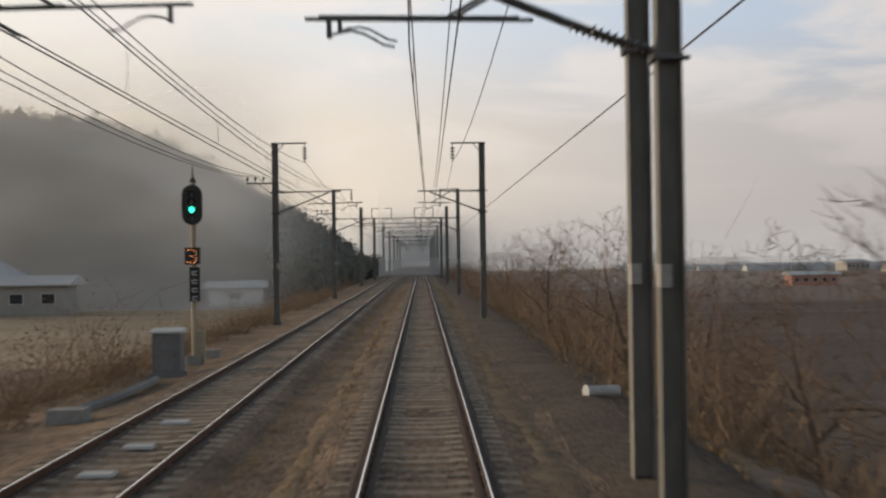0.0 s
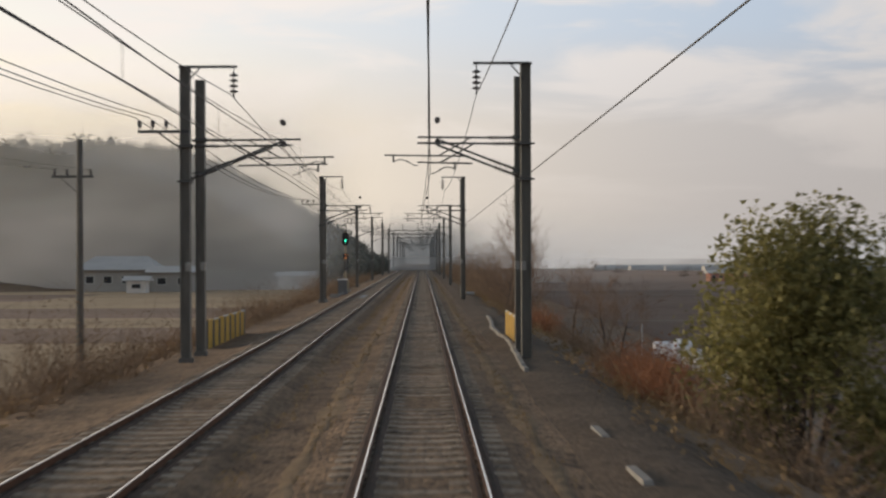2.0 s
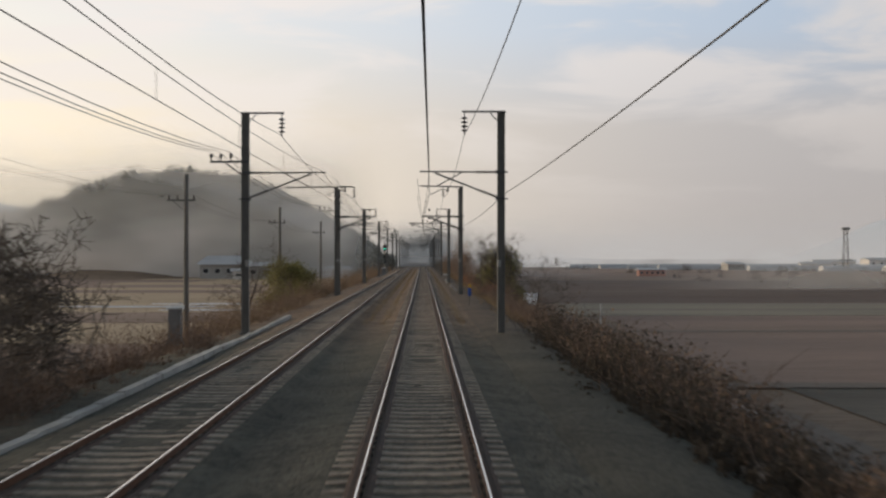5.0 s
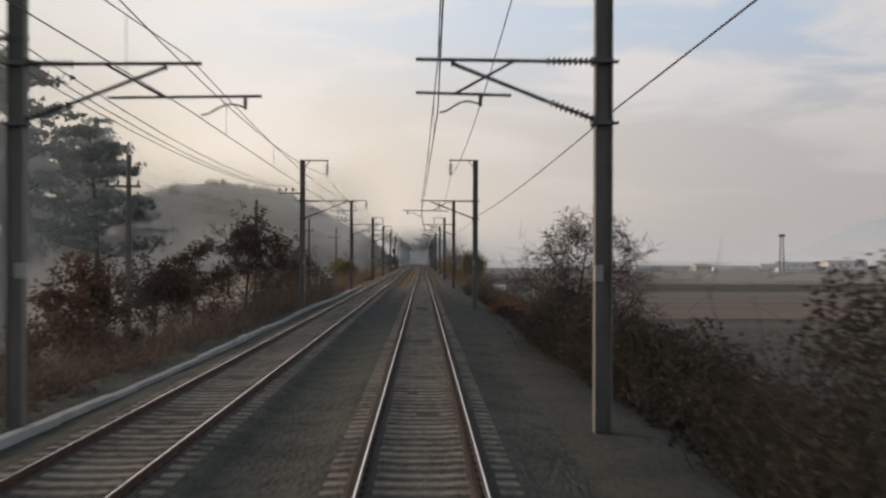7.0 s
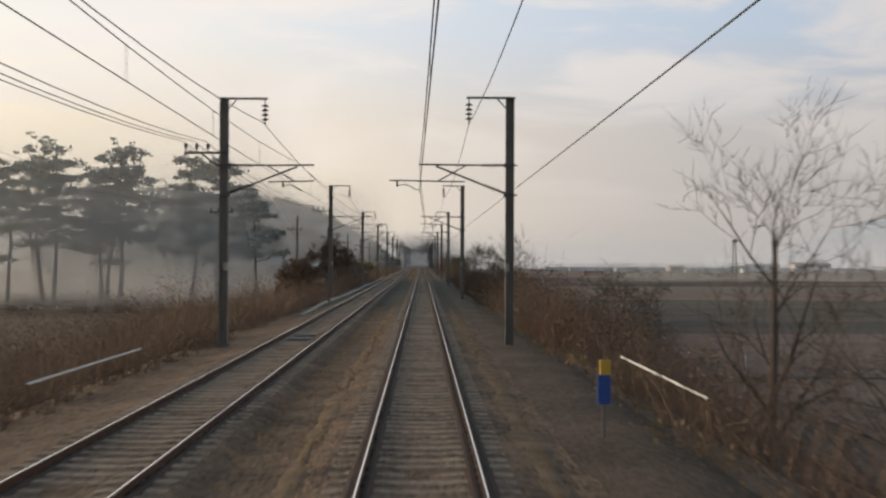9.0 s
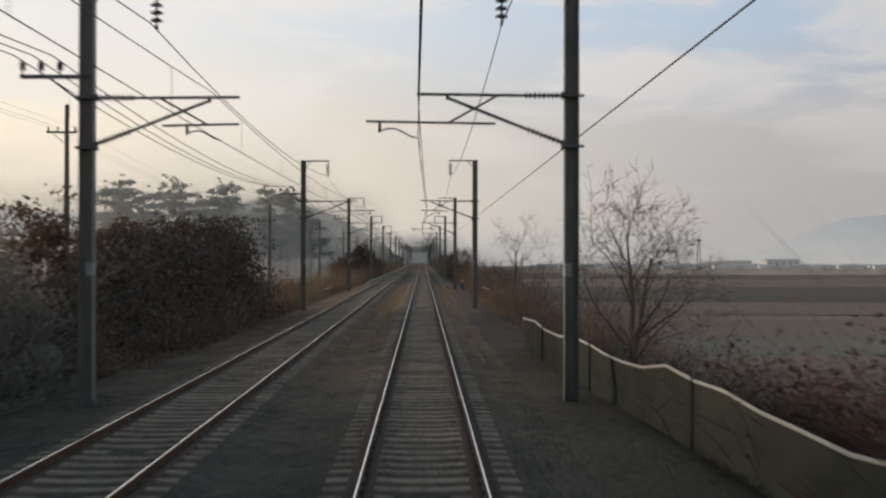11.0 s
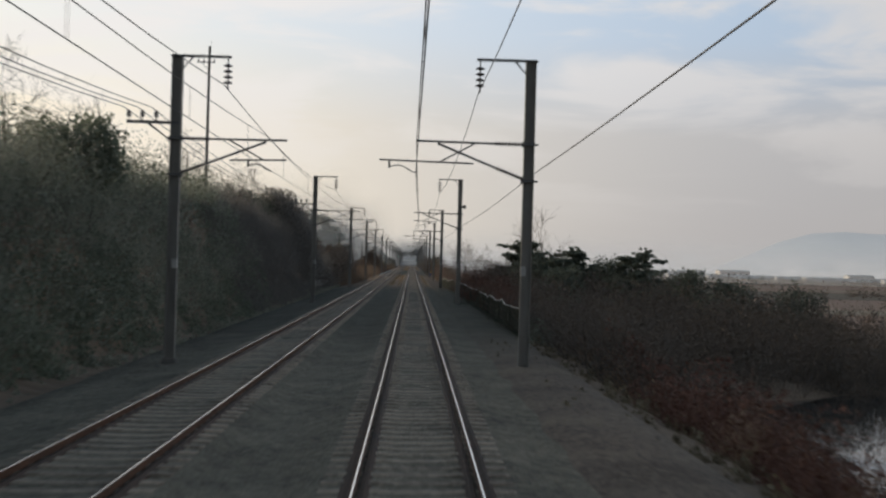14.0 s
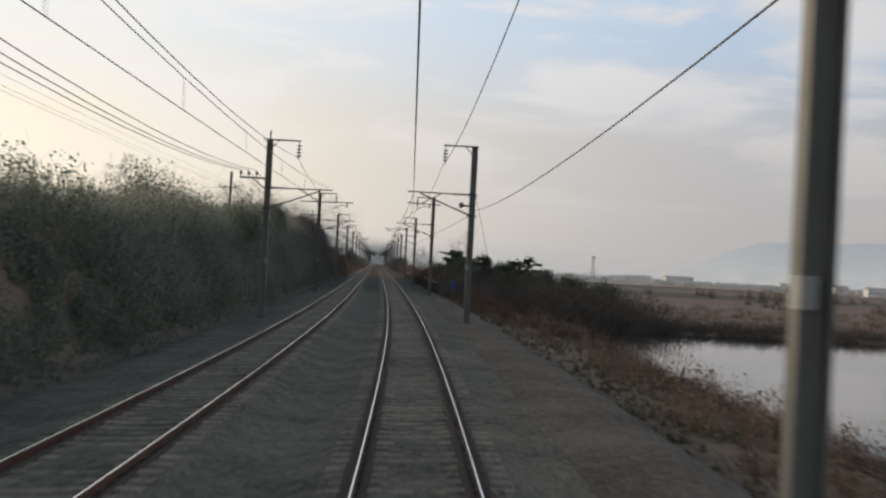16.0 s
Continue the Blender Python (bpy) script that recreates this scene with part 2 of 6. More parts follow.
# ---- mesh building ----
class Geo:
    """Collects vertices and faces for one mesh."""

    def __init__(self):
        self.v, self.f, self.k = [], [], 0

    def add(self, verts, faces):
        self.v.extend(verts)
        self.f.extend(tuple(i + self.k for i in face) for face in faces)
        self.k += len(verts)
        return self

    def arrays(self, verts, quads):
        return self.add([tuple(q) for q in verts.tolist()], [tuple(q) for q in quads.tolist()])

    def box(self, c, s, rz=0.0, taper=1.0):
        cx, cy, cz = c
        hx, hy, hz = s[0] / 2, s[1] / 2, s[2] / 2
        co, si = math.cos(rz), math.sin(rz)
        vs = []
        for z, k in ((-hz, 1.0), (hz, taper)):
            for x, y in ((-hx, -hy), (hx, -hy), (hx, hy), (-hx, hy)):
                x, y = x * k, y * k
                vs.append((cx + x * co - y * si, cy + x * si + y * co, cz + z))
        return self.add(vs, [(3, 2, 1, 0), (4, 5, 6, 7), (0, 1, 5, 4), (1, 2, 6, 5), (2, 3, 7, 6), (3, 0, 4, 7)])

    def tube(self, p, q, r0, r1=None, n=6, cap=True):
        r1 = r0 if r1 is None else r1
        p, q = Vector(p), Vector(q)
        d = (q - p).normalized()
        a = d.orthogonal().normalized()
        b = d.cross(a)
        vs = []
        for o, r in ((p, r0), (q, r1)):
            for i in range(n):
                t = 2 * math.pi * i / n
                vs.append(tuple(o + a * (r * math.cos(t)) + b * (r * math.sin(t))))
        fs = [(i, (i + 1) % n, n + (i + 1) % n, n + i) for i in range(n)]
        if cap:
            fs += [tuple(range(n - 1, -1, -1)), tuple(range(n, 2 * n))]
        return self.add(vs, fs)

    def line(self, pts, r, n=4):
        """A bent tube through the points; all sections keep their upright."""
        vs, fs = [], []
        for i, p in enumerate(pts):
            p = Vector(p)
            d = (Vector(pts[min(i + 1, len(pts) - 1)]) - Vector(pts[max(i - 1, 0)])).normalized()
            a = d.cross(Vector((0, 0, 1)))
            a = a.normalized() if a.length > 1e-4 else Vector((1, 0, 0))
            b = a.cross(d)
            for j in range(n):
                t = 2 * math.pi * (j + 0.5) / n
                vs.append(tuple(p + a * (r * math.cos(t)) + b * (r * math.sin(t))))
        for i in range(len(pts) - 1):
            for j in range(n):
                k = (j + 1) % n
                fs.append((i * n + j, i * n + k, (i + 1) * n + k, (i + 1) * n + j))
        fs += [tuple(range(n - 1, -1, -1)), tuple(range((len(pts) - 1) * n, len(pts) * n))]
        return self.add(vs, fs)

    def strip(self, rows):
        """A sheet through rows of points of one length."""
        m = len(rows[0])
        vs = [tuple(p) for row in rows for p in row]
        fs = [(i * m + j, i * m + j + 1, (i + 1) * m + j + 1, (i + 1) * m + j) for i in range(len(rows) - 1) for j in range(m - 1)]
        return self.add(vs, fs)

    def mesh(self, name, material, smooth=False):
        me = bpy.data.meshes.new(name)
        me.from_pydata(self.v, [], self.f)
        me.materials.append(material)
        if smooth:
            me.polygons.foreach_set("use_smooth", [True] * len(me.polygons))
        me.update()
        return me


def thing(name, x=0, y=0, z=0, label="", category="", group="", rz=0.0, kind=""):
    ob = new(name)
    ob.empty_display_size = 0.3
    ob.matrix_basis = pose(x, y, z, 0, 0, rz)
    return tagged(ob, label, category, group, kind)


def part(name, geo, material, parent=None, label="", smooth=False):
    ob = new(name, geo.mesh(name, material, smooth))
    ob.parent = parent
    return tagged(ob, label)


def whole(name, geo, material, label, category, group="", kind="", smooth=False, at=(0, 0, 0), rz=0.0):
    ob = new(name, geo.mesh(name, material, smooth))
    ob.matrix_basis = pose(*at, 0, 0, rz)
    return tagged(ob, label, category, group, kind)


def ico(r=1.0, sub=1):
    bm = bmesh.new()
    bmesh.ops.create_icosphere(bm, subdivisions=sub, radius=r)
    v = np.array([q.co for q in bm.verts])
    f = np.array([[q.index for q in p.verts] for p in bm.faces])
    bm.free()
    return v, f


# ---- the line: plan, cant ----
LEFT = -4.23                       # centre of the second track
GAUGE = 0.7525


def xc(y):
    u = max(0.0, -470.0 - y)
    return -7.6e-7 * u ** 3 if u < 170 else -7.6e-7 * 170 ** 3 - 3 * 7.6e-7 * 170 ** 2 * (u - 170)


def cant(y):
    return math.tan(radians(0.022 * min(max(0.0, -455.0 - y), 150.0)))


def on_line(x, y, z):
    """A place given from the track's centre and rail top; the second track lies a little higher through the curve."""
    return (x + xc(y), y, z + x * cant(y) + 5.2 * cant(y) * smooth(-1.5, -3.2, x))


Y_END, Y_FAR = -640.0, 560.0


def smooth(a, b, t):
    t = min(1.0, max(0.0, (t - a) / (b - a)))
    return t * t * (3 - 2 * t)


def wob(x, y, s=1.0):
    return noise.noise((x * s, y * s, 3.7))


HILLS = (  # x, y, half width, half length, height
    (-80, 262, 66, 125, 26.5), (-125, 330, 75, 150, 17), (-42, 330, 26, 100, 11),
)


def bank(y):
    """Height of the cutting's bank on the side of the second track."""
    return 3.7 * smooth(-366, -400, y) + 2.2 * math.exp(-((y + 440) / 45) ** 2) + 0.5 * wob(0, y, 0.07)


def ground_z(x, y):
    u = x - xc(y)
    if -8.0 < u < 4.3:
        z = -0.42
    elif u >= 4.3:
        w = 2.8 * smooth(-508, -536, y)
        drop = smooth(4.3 + w, 10.8 + w, u + 0.5 * wob(x, y, 0.12))
        z = -0.42 - 3.28 * drop
        # tree-grown knoll and the pond's basin
        k = math.exp(-((u - 14) / 9) ** 2 - ((y + 410) / 34) ** 2)
        z += 2.4 * k * smooth(5, 9, u)
        pond = ((u - 59.0 + 4.0 * smooth(-505, -470, y)) / 43) ** 4 + ((y + 516) / 70) ** 8 + 0.25 * wob(x, y, 0.06)
        z -= 1.3 * smooth(1.1, 0.75, pond)
    else:
        b = smooth(-366, -400, y)
        low = -0.42 + (-2.6 + 0.42) * smooth(-8.0, -12.5, u)
        high = -0.5 + (bank(y) + 0.5) * smooth(-8.4, -12.6, u + 0.5 * wob(x, y, 0.2))
        z = low * (1 - b) + high * b
    z += 0.22 * wob(x, y, 0.16) * smooth(5, 8, abs(u + 1.7)) * smooth(15, 12, abs(u + 1.0))
    rise = 0.0
    for hx, hy, rx, ry, h in HILLS:
        d = ((x - hx) / rx) ** 2 + ((y - hy) / ry) ** 2
        if d < 1:
            rise = max(rise, h * (1 - d) ** 1.1 * (1 + 0.12 * wob(x, y, 0.03)))
    return z + rise


def build_ground():
    xs = sorted(set([-3000, -2000, -1400, -1000, -700, -500, -380, -300, -240] + list(range(-200, -40, 8)) + list(range(-40, -20, 3))
                    + [q * 0.8 for q in range(-25, 32)] + list(range(27, 60, 3)) + list(range(60, 200, 10)) + [220, 260, 320, 400, 500, 700, 1000, 1400, 2000, 3000]))
    ys = [-3000, -1500, -1000, -800, -700] + list(range(-650, 110, 4)) + list(range(110, 460, 8)) + [480, 520, 600, 700, 900, 1200, 1700, 2400, 3500, 4500]
    g = Geo()
    g.strip([[(x, y, ground_z(x, y)) for x in xs] for y in ys])
    return whole("ground", g, GROUND, "brown winter fields and grassy embankment under morning mist", "ground", kind="structure", smooth=True)


build_ground()


def stations(a, b, step):
    n = int(round((b - a) / step))
    return [a + (b - a) * i / n for i in range(n + 1)]


SEC = [(-8.6, -1.1), (-7.9, -0.34), (-6.3, -0.29), (-5.75, -0.19), (-5.5, -0.14), (-5.35, -0.127), (-3.1, -0.127), (-2.9, -0.15), (-2.7, -0.24), (-1.9, -0.25), (-1.45, -0.16), (-1.3, -0.127), (1.3, -0.127), (1.45, -0.16), (1.7, -0.19), (2.3, -0.23), (2.75, -0.25)]


def bed_z(x):
    for (a, p), (b, q) in zip(SEC, SEC[1:]):
        if a <= x <= b:
            return p + (q - p) * (x - a) / (b - a)
    return -0.5


def build_bed(a, b, material, label):
    sec = SEC
    g = Geo()
    ys = stations(a, b, 2.0)
    rows = []
    for y in ys:
        row = []
        for i in range(len(sec) - 1):
            for t in (0, 0.5):
                x = sec[i][0] * (1 - t) + sec[i + 1][0] * t
                z = sec[i][1] * (1 - t) + sec[i + 1][1] * t
                px, py, pz = on_line(x, y, z)
                row.append((px + 0.05 * wob(x * 9, y * 2), py, pz + (0.014 if z > -0.14 else 0.02 if abs(x) < 2.3 else 0.035) * noise.noise((x * 2.1, y * 0.9, 1.0))))
        row.append(on_line(2.75, y, -0.4))
        rows.append(row)
    g.strip(rows)
    return whole("ballast_bed", g, material, label, "ballast", kind="structure", smooth=True)


def build_path(a, b, material, label):
    g = Geo()
    rows = []
    for y in stations(a, b, 1.0):
        rows.append([on_line(x, y, z + 0.03 * noise.noise((x * 1.3, y * 0.5, 9.0)) + 0.035 * noise.noise((x * 2.1, y * 0.37, 4.0))) for x, z in ((2.0, -0.27), (2.4, -0.19), (2.8, -0.17), (3.3, -0.17), (3.8, -0.21), (4.3, -0.33), (5.0, -0.95))])
    g.strip(rows)
    return whole("service_path", g, material, label, "path", kind="structure", smooth=True)


build_bed(Y_END, Y_FAR, BALLAST, "weathered ballast, rust-brown and dark grey by turns, under both tracks")


def build_moss(u, y0, y1, w):
    """A ragged strip of dead moss on the ballast shoulder."""
    g = Geo()
    rows = []
    for y in stations(y0, y1, 0.5):
        m = w * (0.45 + 1.1 * max(0, 0.45 + wob(u * 5, y, 0.55) + 0.6 * wob(u * 3, y, 1.7)))
        m *= min(1.0, (y - y0 + 0.3) / 16, (y1 - y + 0.3) / 16)
        c = u + 0.06 * wob(u, y, 0.25)
        rows.append([on_line(c + k * m, y, bed_z(c + k * m) + dz + 0.012 * wob(c + k, y, 1.9)) for k, dz in ((-0.5, -0.015), (-0.36, 0.012), (0.0, 0.018), (0.36, 0.012), (0.5, -0.015))])
    g.strip(rows)
    return whole("moss_strip", g, STRAW, "ragged strip of bleached dead moss beside the sleepers", "moss", kind="structure", smooth=True)


for _a, _b in ((-130, 250), (-372, -252)):
    build_moss(1.7, _a, _b, 0.48)
    build_moss(-1.72, _a, _b, 0.4)
build_path(Y_END, Y_FAR, SHOULDER, "worn cinder path along the line's shoulder")


def build_track(x0, name):
    tr = thing(name, label="electrified railway track with polished rails on concrete sleepers", category="railway track", kind="structure")
    ys = stations(Y_END, Y_FAR, 4.0)
    for side in (-1, 1):
        x = x0 + side * GAUGE
        foot, head = Geo(), Geo()
        prof = [(-0.07, -0.17), (-0.07, -0.145), (-0.012, -0.13), (-0.010, -0.045), (-0.034, -0.035), (-0.036, -0.007)]
        prof = prof + [(-a, b) for a, b in reversed(prof)]
        foot.strip([[on_line(x + a, y, b) for a, b in prof] for y in ys])
        hp = [(-0.015, -0.004), (-0.012, 0.002), (0.012, 0.002), (0.015, -0.004)]
        head.strip([[on_line(x + a, y, b) for a, b in hp] for y in ys])
        rail = part("rail", foot, RAIL_WEB, tr, "rusty steel rail with a bright worn head")
        part("rail_head", head, RAIL_HEAD, rail, "polished running surface")
        for k in (-1, 1):
            g = Geo()
            g.strip([[on_line(x + k * o + 0.012 * wob(y * 3, k), y, z) for o, z in ((0.06, -0.09), (0.12, -0.088), (0.185, -0.112), (0.2, -0.16))] for y in stations(Y_END, 250, 2.0)])
            part("fastening_strip", g, GREASE, tr, "greasy rust-dark fastenings along the rail")
    sl = Geo()
    prof = [(-1.2, -0.112), (-0.95, -0.10), (-0.5, -0.10), (-0.3, -0.116), (0.3, -0.116), (0.5, -0.10), (0.95, -0.10), (1.2, -0.112)]
    lo = [[(a, -0.14, -0.3) for a, b in prof], [(a, -0.115, b) for a, b in prof], [(a, 0.115, b) for a, b in prof], [(a, 0.14, -0.3) for a, b in prof]]
    sl.strip(lo)
    sl.add([lo[0][0], lo[1][0], lo[2][0], lo[3][0]], [(0, 1, 2, 3)]).add([lo[0][-1], lo[1][-1], lo[2][-1], lo[3][-1]], [(3, 2, 1, 0)])
    me = sl.mesh("sleeper", CONCRETE)
    n = int((Y_FAR - Y_END) / 0.6)
    rest = Geo()
    singles = 0
    rng = random.Random(5)
    for i in range(n):
        y = Y_END + 20 + 0.6 * i
        if y > 330:
            break
        px, py, pz = on_line(x0, y, -0.012 * rng.random())
        ca = math.atan(cant(y))
        if singles < 290 and (-590 < y < -545 or -110 < y < 20):
            ob = new("sleeper", me)
            ob.parent = tr
            ob.matrix_basis = Matrix.Translation((px, py, pz)) @ Matrix.Rotation(-ca, 4, "Y")
            singles += 1
        else:
            rest.add([(px + v[0], py + v[1] + 0.02 * math.sin(i * 7.3), pz + v[2] + v[0] * math.tan(ca)) for v in sl.v], sl.f)
    part("sleeper_row", rest, CONCRETE, tr)["kind"] = "stuff"
    return tr


build_track(0.0, "track_near")
build_track(LEFT, "track_far")

# ---- catenary masts ----
TOP = 8.1
GREY_FOOT = mat("dirty_footing_concrete", (0.08, 0.074, 0.066), (0.18, 0.165, 0.148), 0.9, 7.0, 0.6, 0.35, spread=0.4)


def ribbed(g, p, q, r, n_ribs, core=0.03, sides=8):
    """A rod insulator: a core with discs."""
    p, q = Vector(p), Vector(q)
    g.tube(p, q, core, n=6)
    d = (q - p) / n_ribs
    for i in range(n_ribs):
        a = p + d * (i + 0.25)
        g.tube(a, a + d * 0.35, r, r * 0.55, n=sides)


def h_column(g, h, w=0.26, base=-0.9):
    t = 0.022
    for o in (-w / 2, w / 2):
        g.box((o, 0, (h + base) / 2), (t, w, h - base))
    g.box((0, 0, (h + base) / 2), (w - t, 0.016, h - base))


def build_mast(side, pull, bracket=True, three=False, number=True, label="", group="catenary masts", lift=0.0):
    """side: +1 for masts of the near track, whose arms reach to -x; -1 mirrored. pull: which way the steady arm pulls."""
    m = thing("catenary_mast", label=label, category="mast", group=group)
    s = -side
    g = Geo()
    h_column(g, TOP)
    part("column", g, MAST, m)
    g = Geo()
    g.box((0, 0, -0.36), (0.42, 0.42, 0.36), taper=0.85)
    part("footing", g, GREY_FOOT, m, "concrete footing")
    if number:
        g = Geo()
        g.box((0.07 * s, -0.146, 2.42), (0.115, 0.012, 0.26))
        g.box((0.136 * s, -0.01, 2.42), (0.012, 0.27, 0.26))
        plate = part("number_band", g, BAND, m, "pale marker band")
    if bracket:
        g = Geo()
        g.box((0.66 * s, 0, TOP + 0.03), (1.62, 0.07, 0.07))
        g.box((-0.02 * s, 0, TOP + 0.012), (0.32, 0.32, 0.025))
        g.tube((0.02 * s, 0, TOP - 0.45), (0.42 * s, 0, TOP), 0.022)
        part("top_bracket", g, STEEL, m)
        g = Geo()
        x = 1.38 * s
        g.tube((x, 0, TOP), (x, 0, TOP - 0.80), 0.018)
        string = part("insulator_string", g, STEEL, m, "hanging string of four disc insulators")
        for i in range(4):
            z = TOP - 0.16 - 0.155 * i
            rim = ((0.03, z), (0.055, z - 0.01), (0.135, z - 0.055), (0.130, z - 0.07), (0.05, z - 0.09), (0.03, z - 0.10))
            disc = Geo().strip([[(x + r * math.cos(math.pi * j / 5), r * math.sin(math.pi * j / 5), zz) for j in range(11)] for r, zz in rim])
            part("disc", disc, CERAMIC, string, "dark glazed disc")
        part("wire_clamp", Geo().box((x, 0, TOP - 0.82), (0.05, 0.16, 0.07)), STEEL, string)
    # swivelling arm
    z1, z0, zr = 5.86 + lift, 4.86 + lift, 5.32 + lift
    tip = 3.05
    g = Geo()
    g.tube((2.15 * s * 0 + 0.95 * s, 0, z1), (tip * s, 0, z1 + 0.02), 0.030, n=8)
    part("top_tube", g, STEEL, m)
    g = Geo()
    ribbed(g, (0.16 * s, 0, z1), (0.95 * s, 0, z1), 0.075, 9)
    part("insulator", g, CERAMIC, m)
    dx, dz = 2.45, z1 - 0.07 - z0
    ex = 0.36
    g = Geo()
    g.tube((dx * ex * s, 0, z0 + dz * ex), (dx * s, 0, z1 - 0.05), 0.032, n=8)
    g.box((dx * s, 0, z1 - 0.03), (0.06, 0.05, 0.12))
    part("strut", g, STEEL, m)
    g = Geo()
    ribbed(g, (0.16 * s, 0, z0 + 0.065), (dx * ex * s, 0, z0 + dz * ex), 0.075, 9)
    part("insulator", g, CERAMIC, m)
    g = Geo()
    g.tube((1.45 * s, 0, z1), (2.42 * s, 0, zr), 0.022, n=6)
    part("brace", g, STEEL, m)
    far = 4.05 if pull else 3.05
    g = Geo()
    g.tube((1.5 * s, 0, zr - 0.02), (far * s, 0, zr + 0.02), 0.024, n=6)
    part("registration_tube", g, STEEL, m)
    g = Geo()
    wx = 3.05 if pull else 2.66
    bx = 3.78 if pull else 2.0
    g.box((bx * s, 0, zr - 0.09), (0.055, 0.05, 0.22))
    pts = [(bx * s, 0, zr - 0.17)]
    for i in range(1, 7):
        t = i / 6
        pts.append(((bx + (wx - bx) * t) * s, 0, zr - 0.17 + 0.10 * math.sin(math.pi * min(1, t * 1.25)) - 0.13 * t))
    g.line(pts, 0.016, 5)
    part("steady_arm", g, STEEL, m)
    for z in (z1, z0):
        g = Geo()
        g.box((0.02 * s, 0, z), (0.34, 0.34, 0.07))
        g.box((0.17 * s, 0, z), (0.07, 0.08, 0.14))
        g.box((-0.19 * s, 0, z), (0.12, 0.06, 0.05))
        part("clamp", g, STEEL, m)
    if not bracket:
        for zz in (6.45 + lift, 5.78 + lift):
            g = Geo()
            for i in range(5):
                a = 0.4 + i * 0.09
                g.tube((2.45 * s, a, zz), (2.45 * s, a + 0.05, zz), 0.085 if i % 2 == 0 else 0.07, 0.055, 10)
            part("strain_insulator", g, CERAMIC, m, "dark ribbed strain insulator")
    if three:
        g = Geo()
        g.box((-0.62 * s, 0, 6.28), (1.45, 0.07, 0.08))
        g.tube((-0.1 * s, 0, 5.75), (-0.75 * s, 0, 6.25), 0.022)
        part("crossarm", g, STEEL, m)
        for x in (0.55, 0.93, 1.3):
            g = Geo()
            g.tube((-x * s, 0, 6.32), (-x * s, 0, 6.42), 0.02)
            g.tube((-x * s, 0, 6.42), (-x * s, 0, 6.50), 0.065, 0.05, n=8)
            g.tube((-x * s, 0, 6.50), (-x * s, 0, 6.60), 0.075, 0.035, n=8)
            part("pin_insulator", g, CERAMIC, m)
    return m


MR, ML = 2.93, -6.74               # centre lines of the two rows of masts
RIGHT_Y = [102, 61.5, 14.5, -37.2, -83.7, -135.4, -185.6, -236.9, -288.4, -333.5, -380.8, -432.2, -483.4, -532.6, -583.8]
masts = {}
for side, x0 in ((1, MR), (-1, ML)):
    masts[side, 0] = build_mast(side, False, three=side < 0, label="dark steel catenary mast with a bracket arm over the track")
    masts[side, 1] = build_mast(side, True, three=side < 0, label="dark steel catenary mast with a long registration arm")
    masts[side, 2] = build_mast(side, True, bracket=False, label="second steel mast of an overlap pair without a top bracket")
    masts[side, 3] = build_mast(side, True, bracket=False, lift=0.4, label="second steel mast of an overlap pair with its arm set higher")
used = set()


def set_mast(key, x, y):
    px, py, pz = on_line(x, y, 0)
    at = pose(px, py, pz)
    if key in used:
        copy_thing(masts[key], at)
    else:
        masts[key].matrix_basis = at
        used.add(key)


TWINS = (14.5, -37.2, -83.7)
PULLS = (102, 14.5, -83.7, -185.6, -288.4, -380.8, -483.4, -583.8)
for side, x0 in ((1, MR), (-1, ML)):
    for y in RIGHT_Y:
        yy = y + (0.0 if side > 0 else -0.9 if y > 10 else 0.6)
        inward = -0.14 if side > 0 and y == 14.5 else 0.0
        set_mast((side, 1 if (y in PULLS) == (side > 0) else 0), x0 + inward, yy)
        if y in TWINS:
            set_mast((side, 2 if y < -50 else 3), x0 + inward, yy + (2.0 if y > 0 else 2.5))


# ---- portals at the far end ----
def build_portal():
    p = thing("catenary_portal", label="steel portal with a lattice girder across both tracks", category="gantry", group="catenary portals")
    for x in (ML, MR):
        g = Geo()
        h_column(g, 8.6, 0.34)
        for i in range(len(g.v)):
            v = g.v[i]
            g.v[i] = (v[0] + x, v[1], v[2])
        part("leg", g, MAST, p)
    g = Geo()
    z0, z1 = 6.75, 7.35
    for z in (z0, z1):
        for y in (-0.25, 0.25):
            g.box(((ML + MR) / 2, y, z), (MR - ML, 0.08, 0.08))
    n = 12
    for i in range(n):
        a, b = ML + (MR - ML) * i / n, ML + (MR - ML) * (i + 1) / n
        for y in (-0.25, 0.25):
            g.tube((a, y, z0 if i % 2 else z1), (b, y, z1 if i % 2 else z0), 0.025, n=4)
    part("girder", g, MAST, p, "lattice girder")
    for x in (-5.5, -3.3, -0.7, 1.4):
        g = Geo()
        g.box((x, 0, 7.9), (0.09, 0.09, 1.15))
        g.box((x + (0.4 if x in (-5.5, -0.7) else -0.4), 0, 8.45), (0.8, 0.06, 0.06))
        part("hanger_post", g, STEEL, p)
    for x in (-4.1, 0.0):
        g = Geo()
        g.box((x, 0, 6.3), (0.07, 0.07, 0.9))
        g.tube((x - 0.9, 0, 5.86), (x + 0.9, 0, 5.86), 0.03)
        g.tube((x - 0.8, 0, 5.3), (x + 0.9, 0, 5.3), 0.024)
        part("drop_arm", g, STEEL, p)
    return p


PORTALS = (147, 188, 233, 278, 323, 368, 413)
portal = build_portal()
portal.matrix_basis = pose(0, PORTALS[0], 0)
for y in PORTALS[1:]:
    copy_thing(portal, pose(0, y, 0))


# ---- wires ----
SUPPORTS = sorted(RIGHT_Y + list(PORTALS)) + [560.0]
SUPPORTS = [-629.0] + SUPPORTS


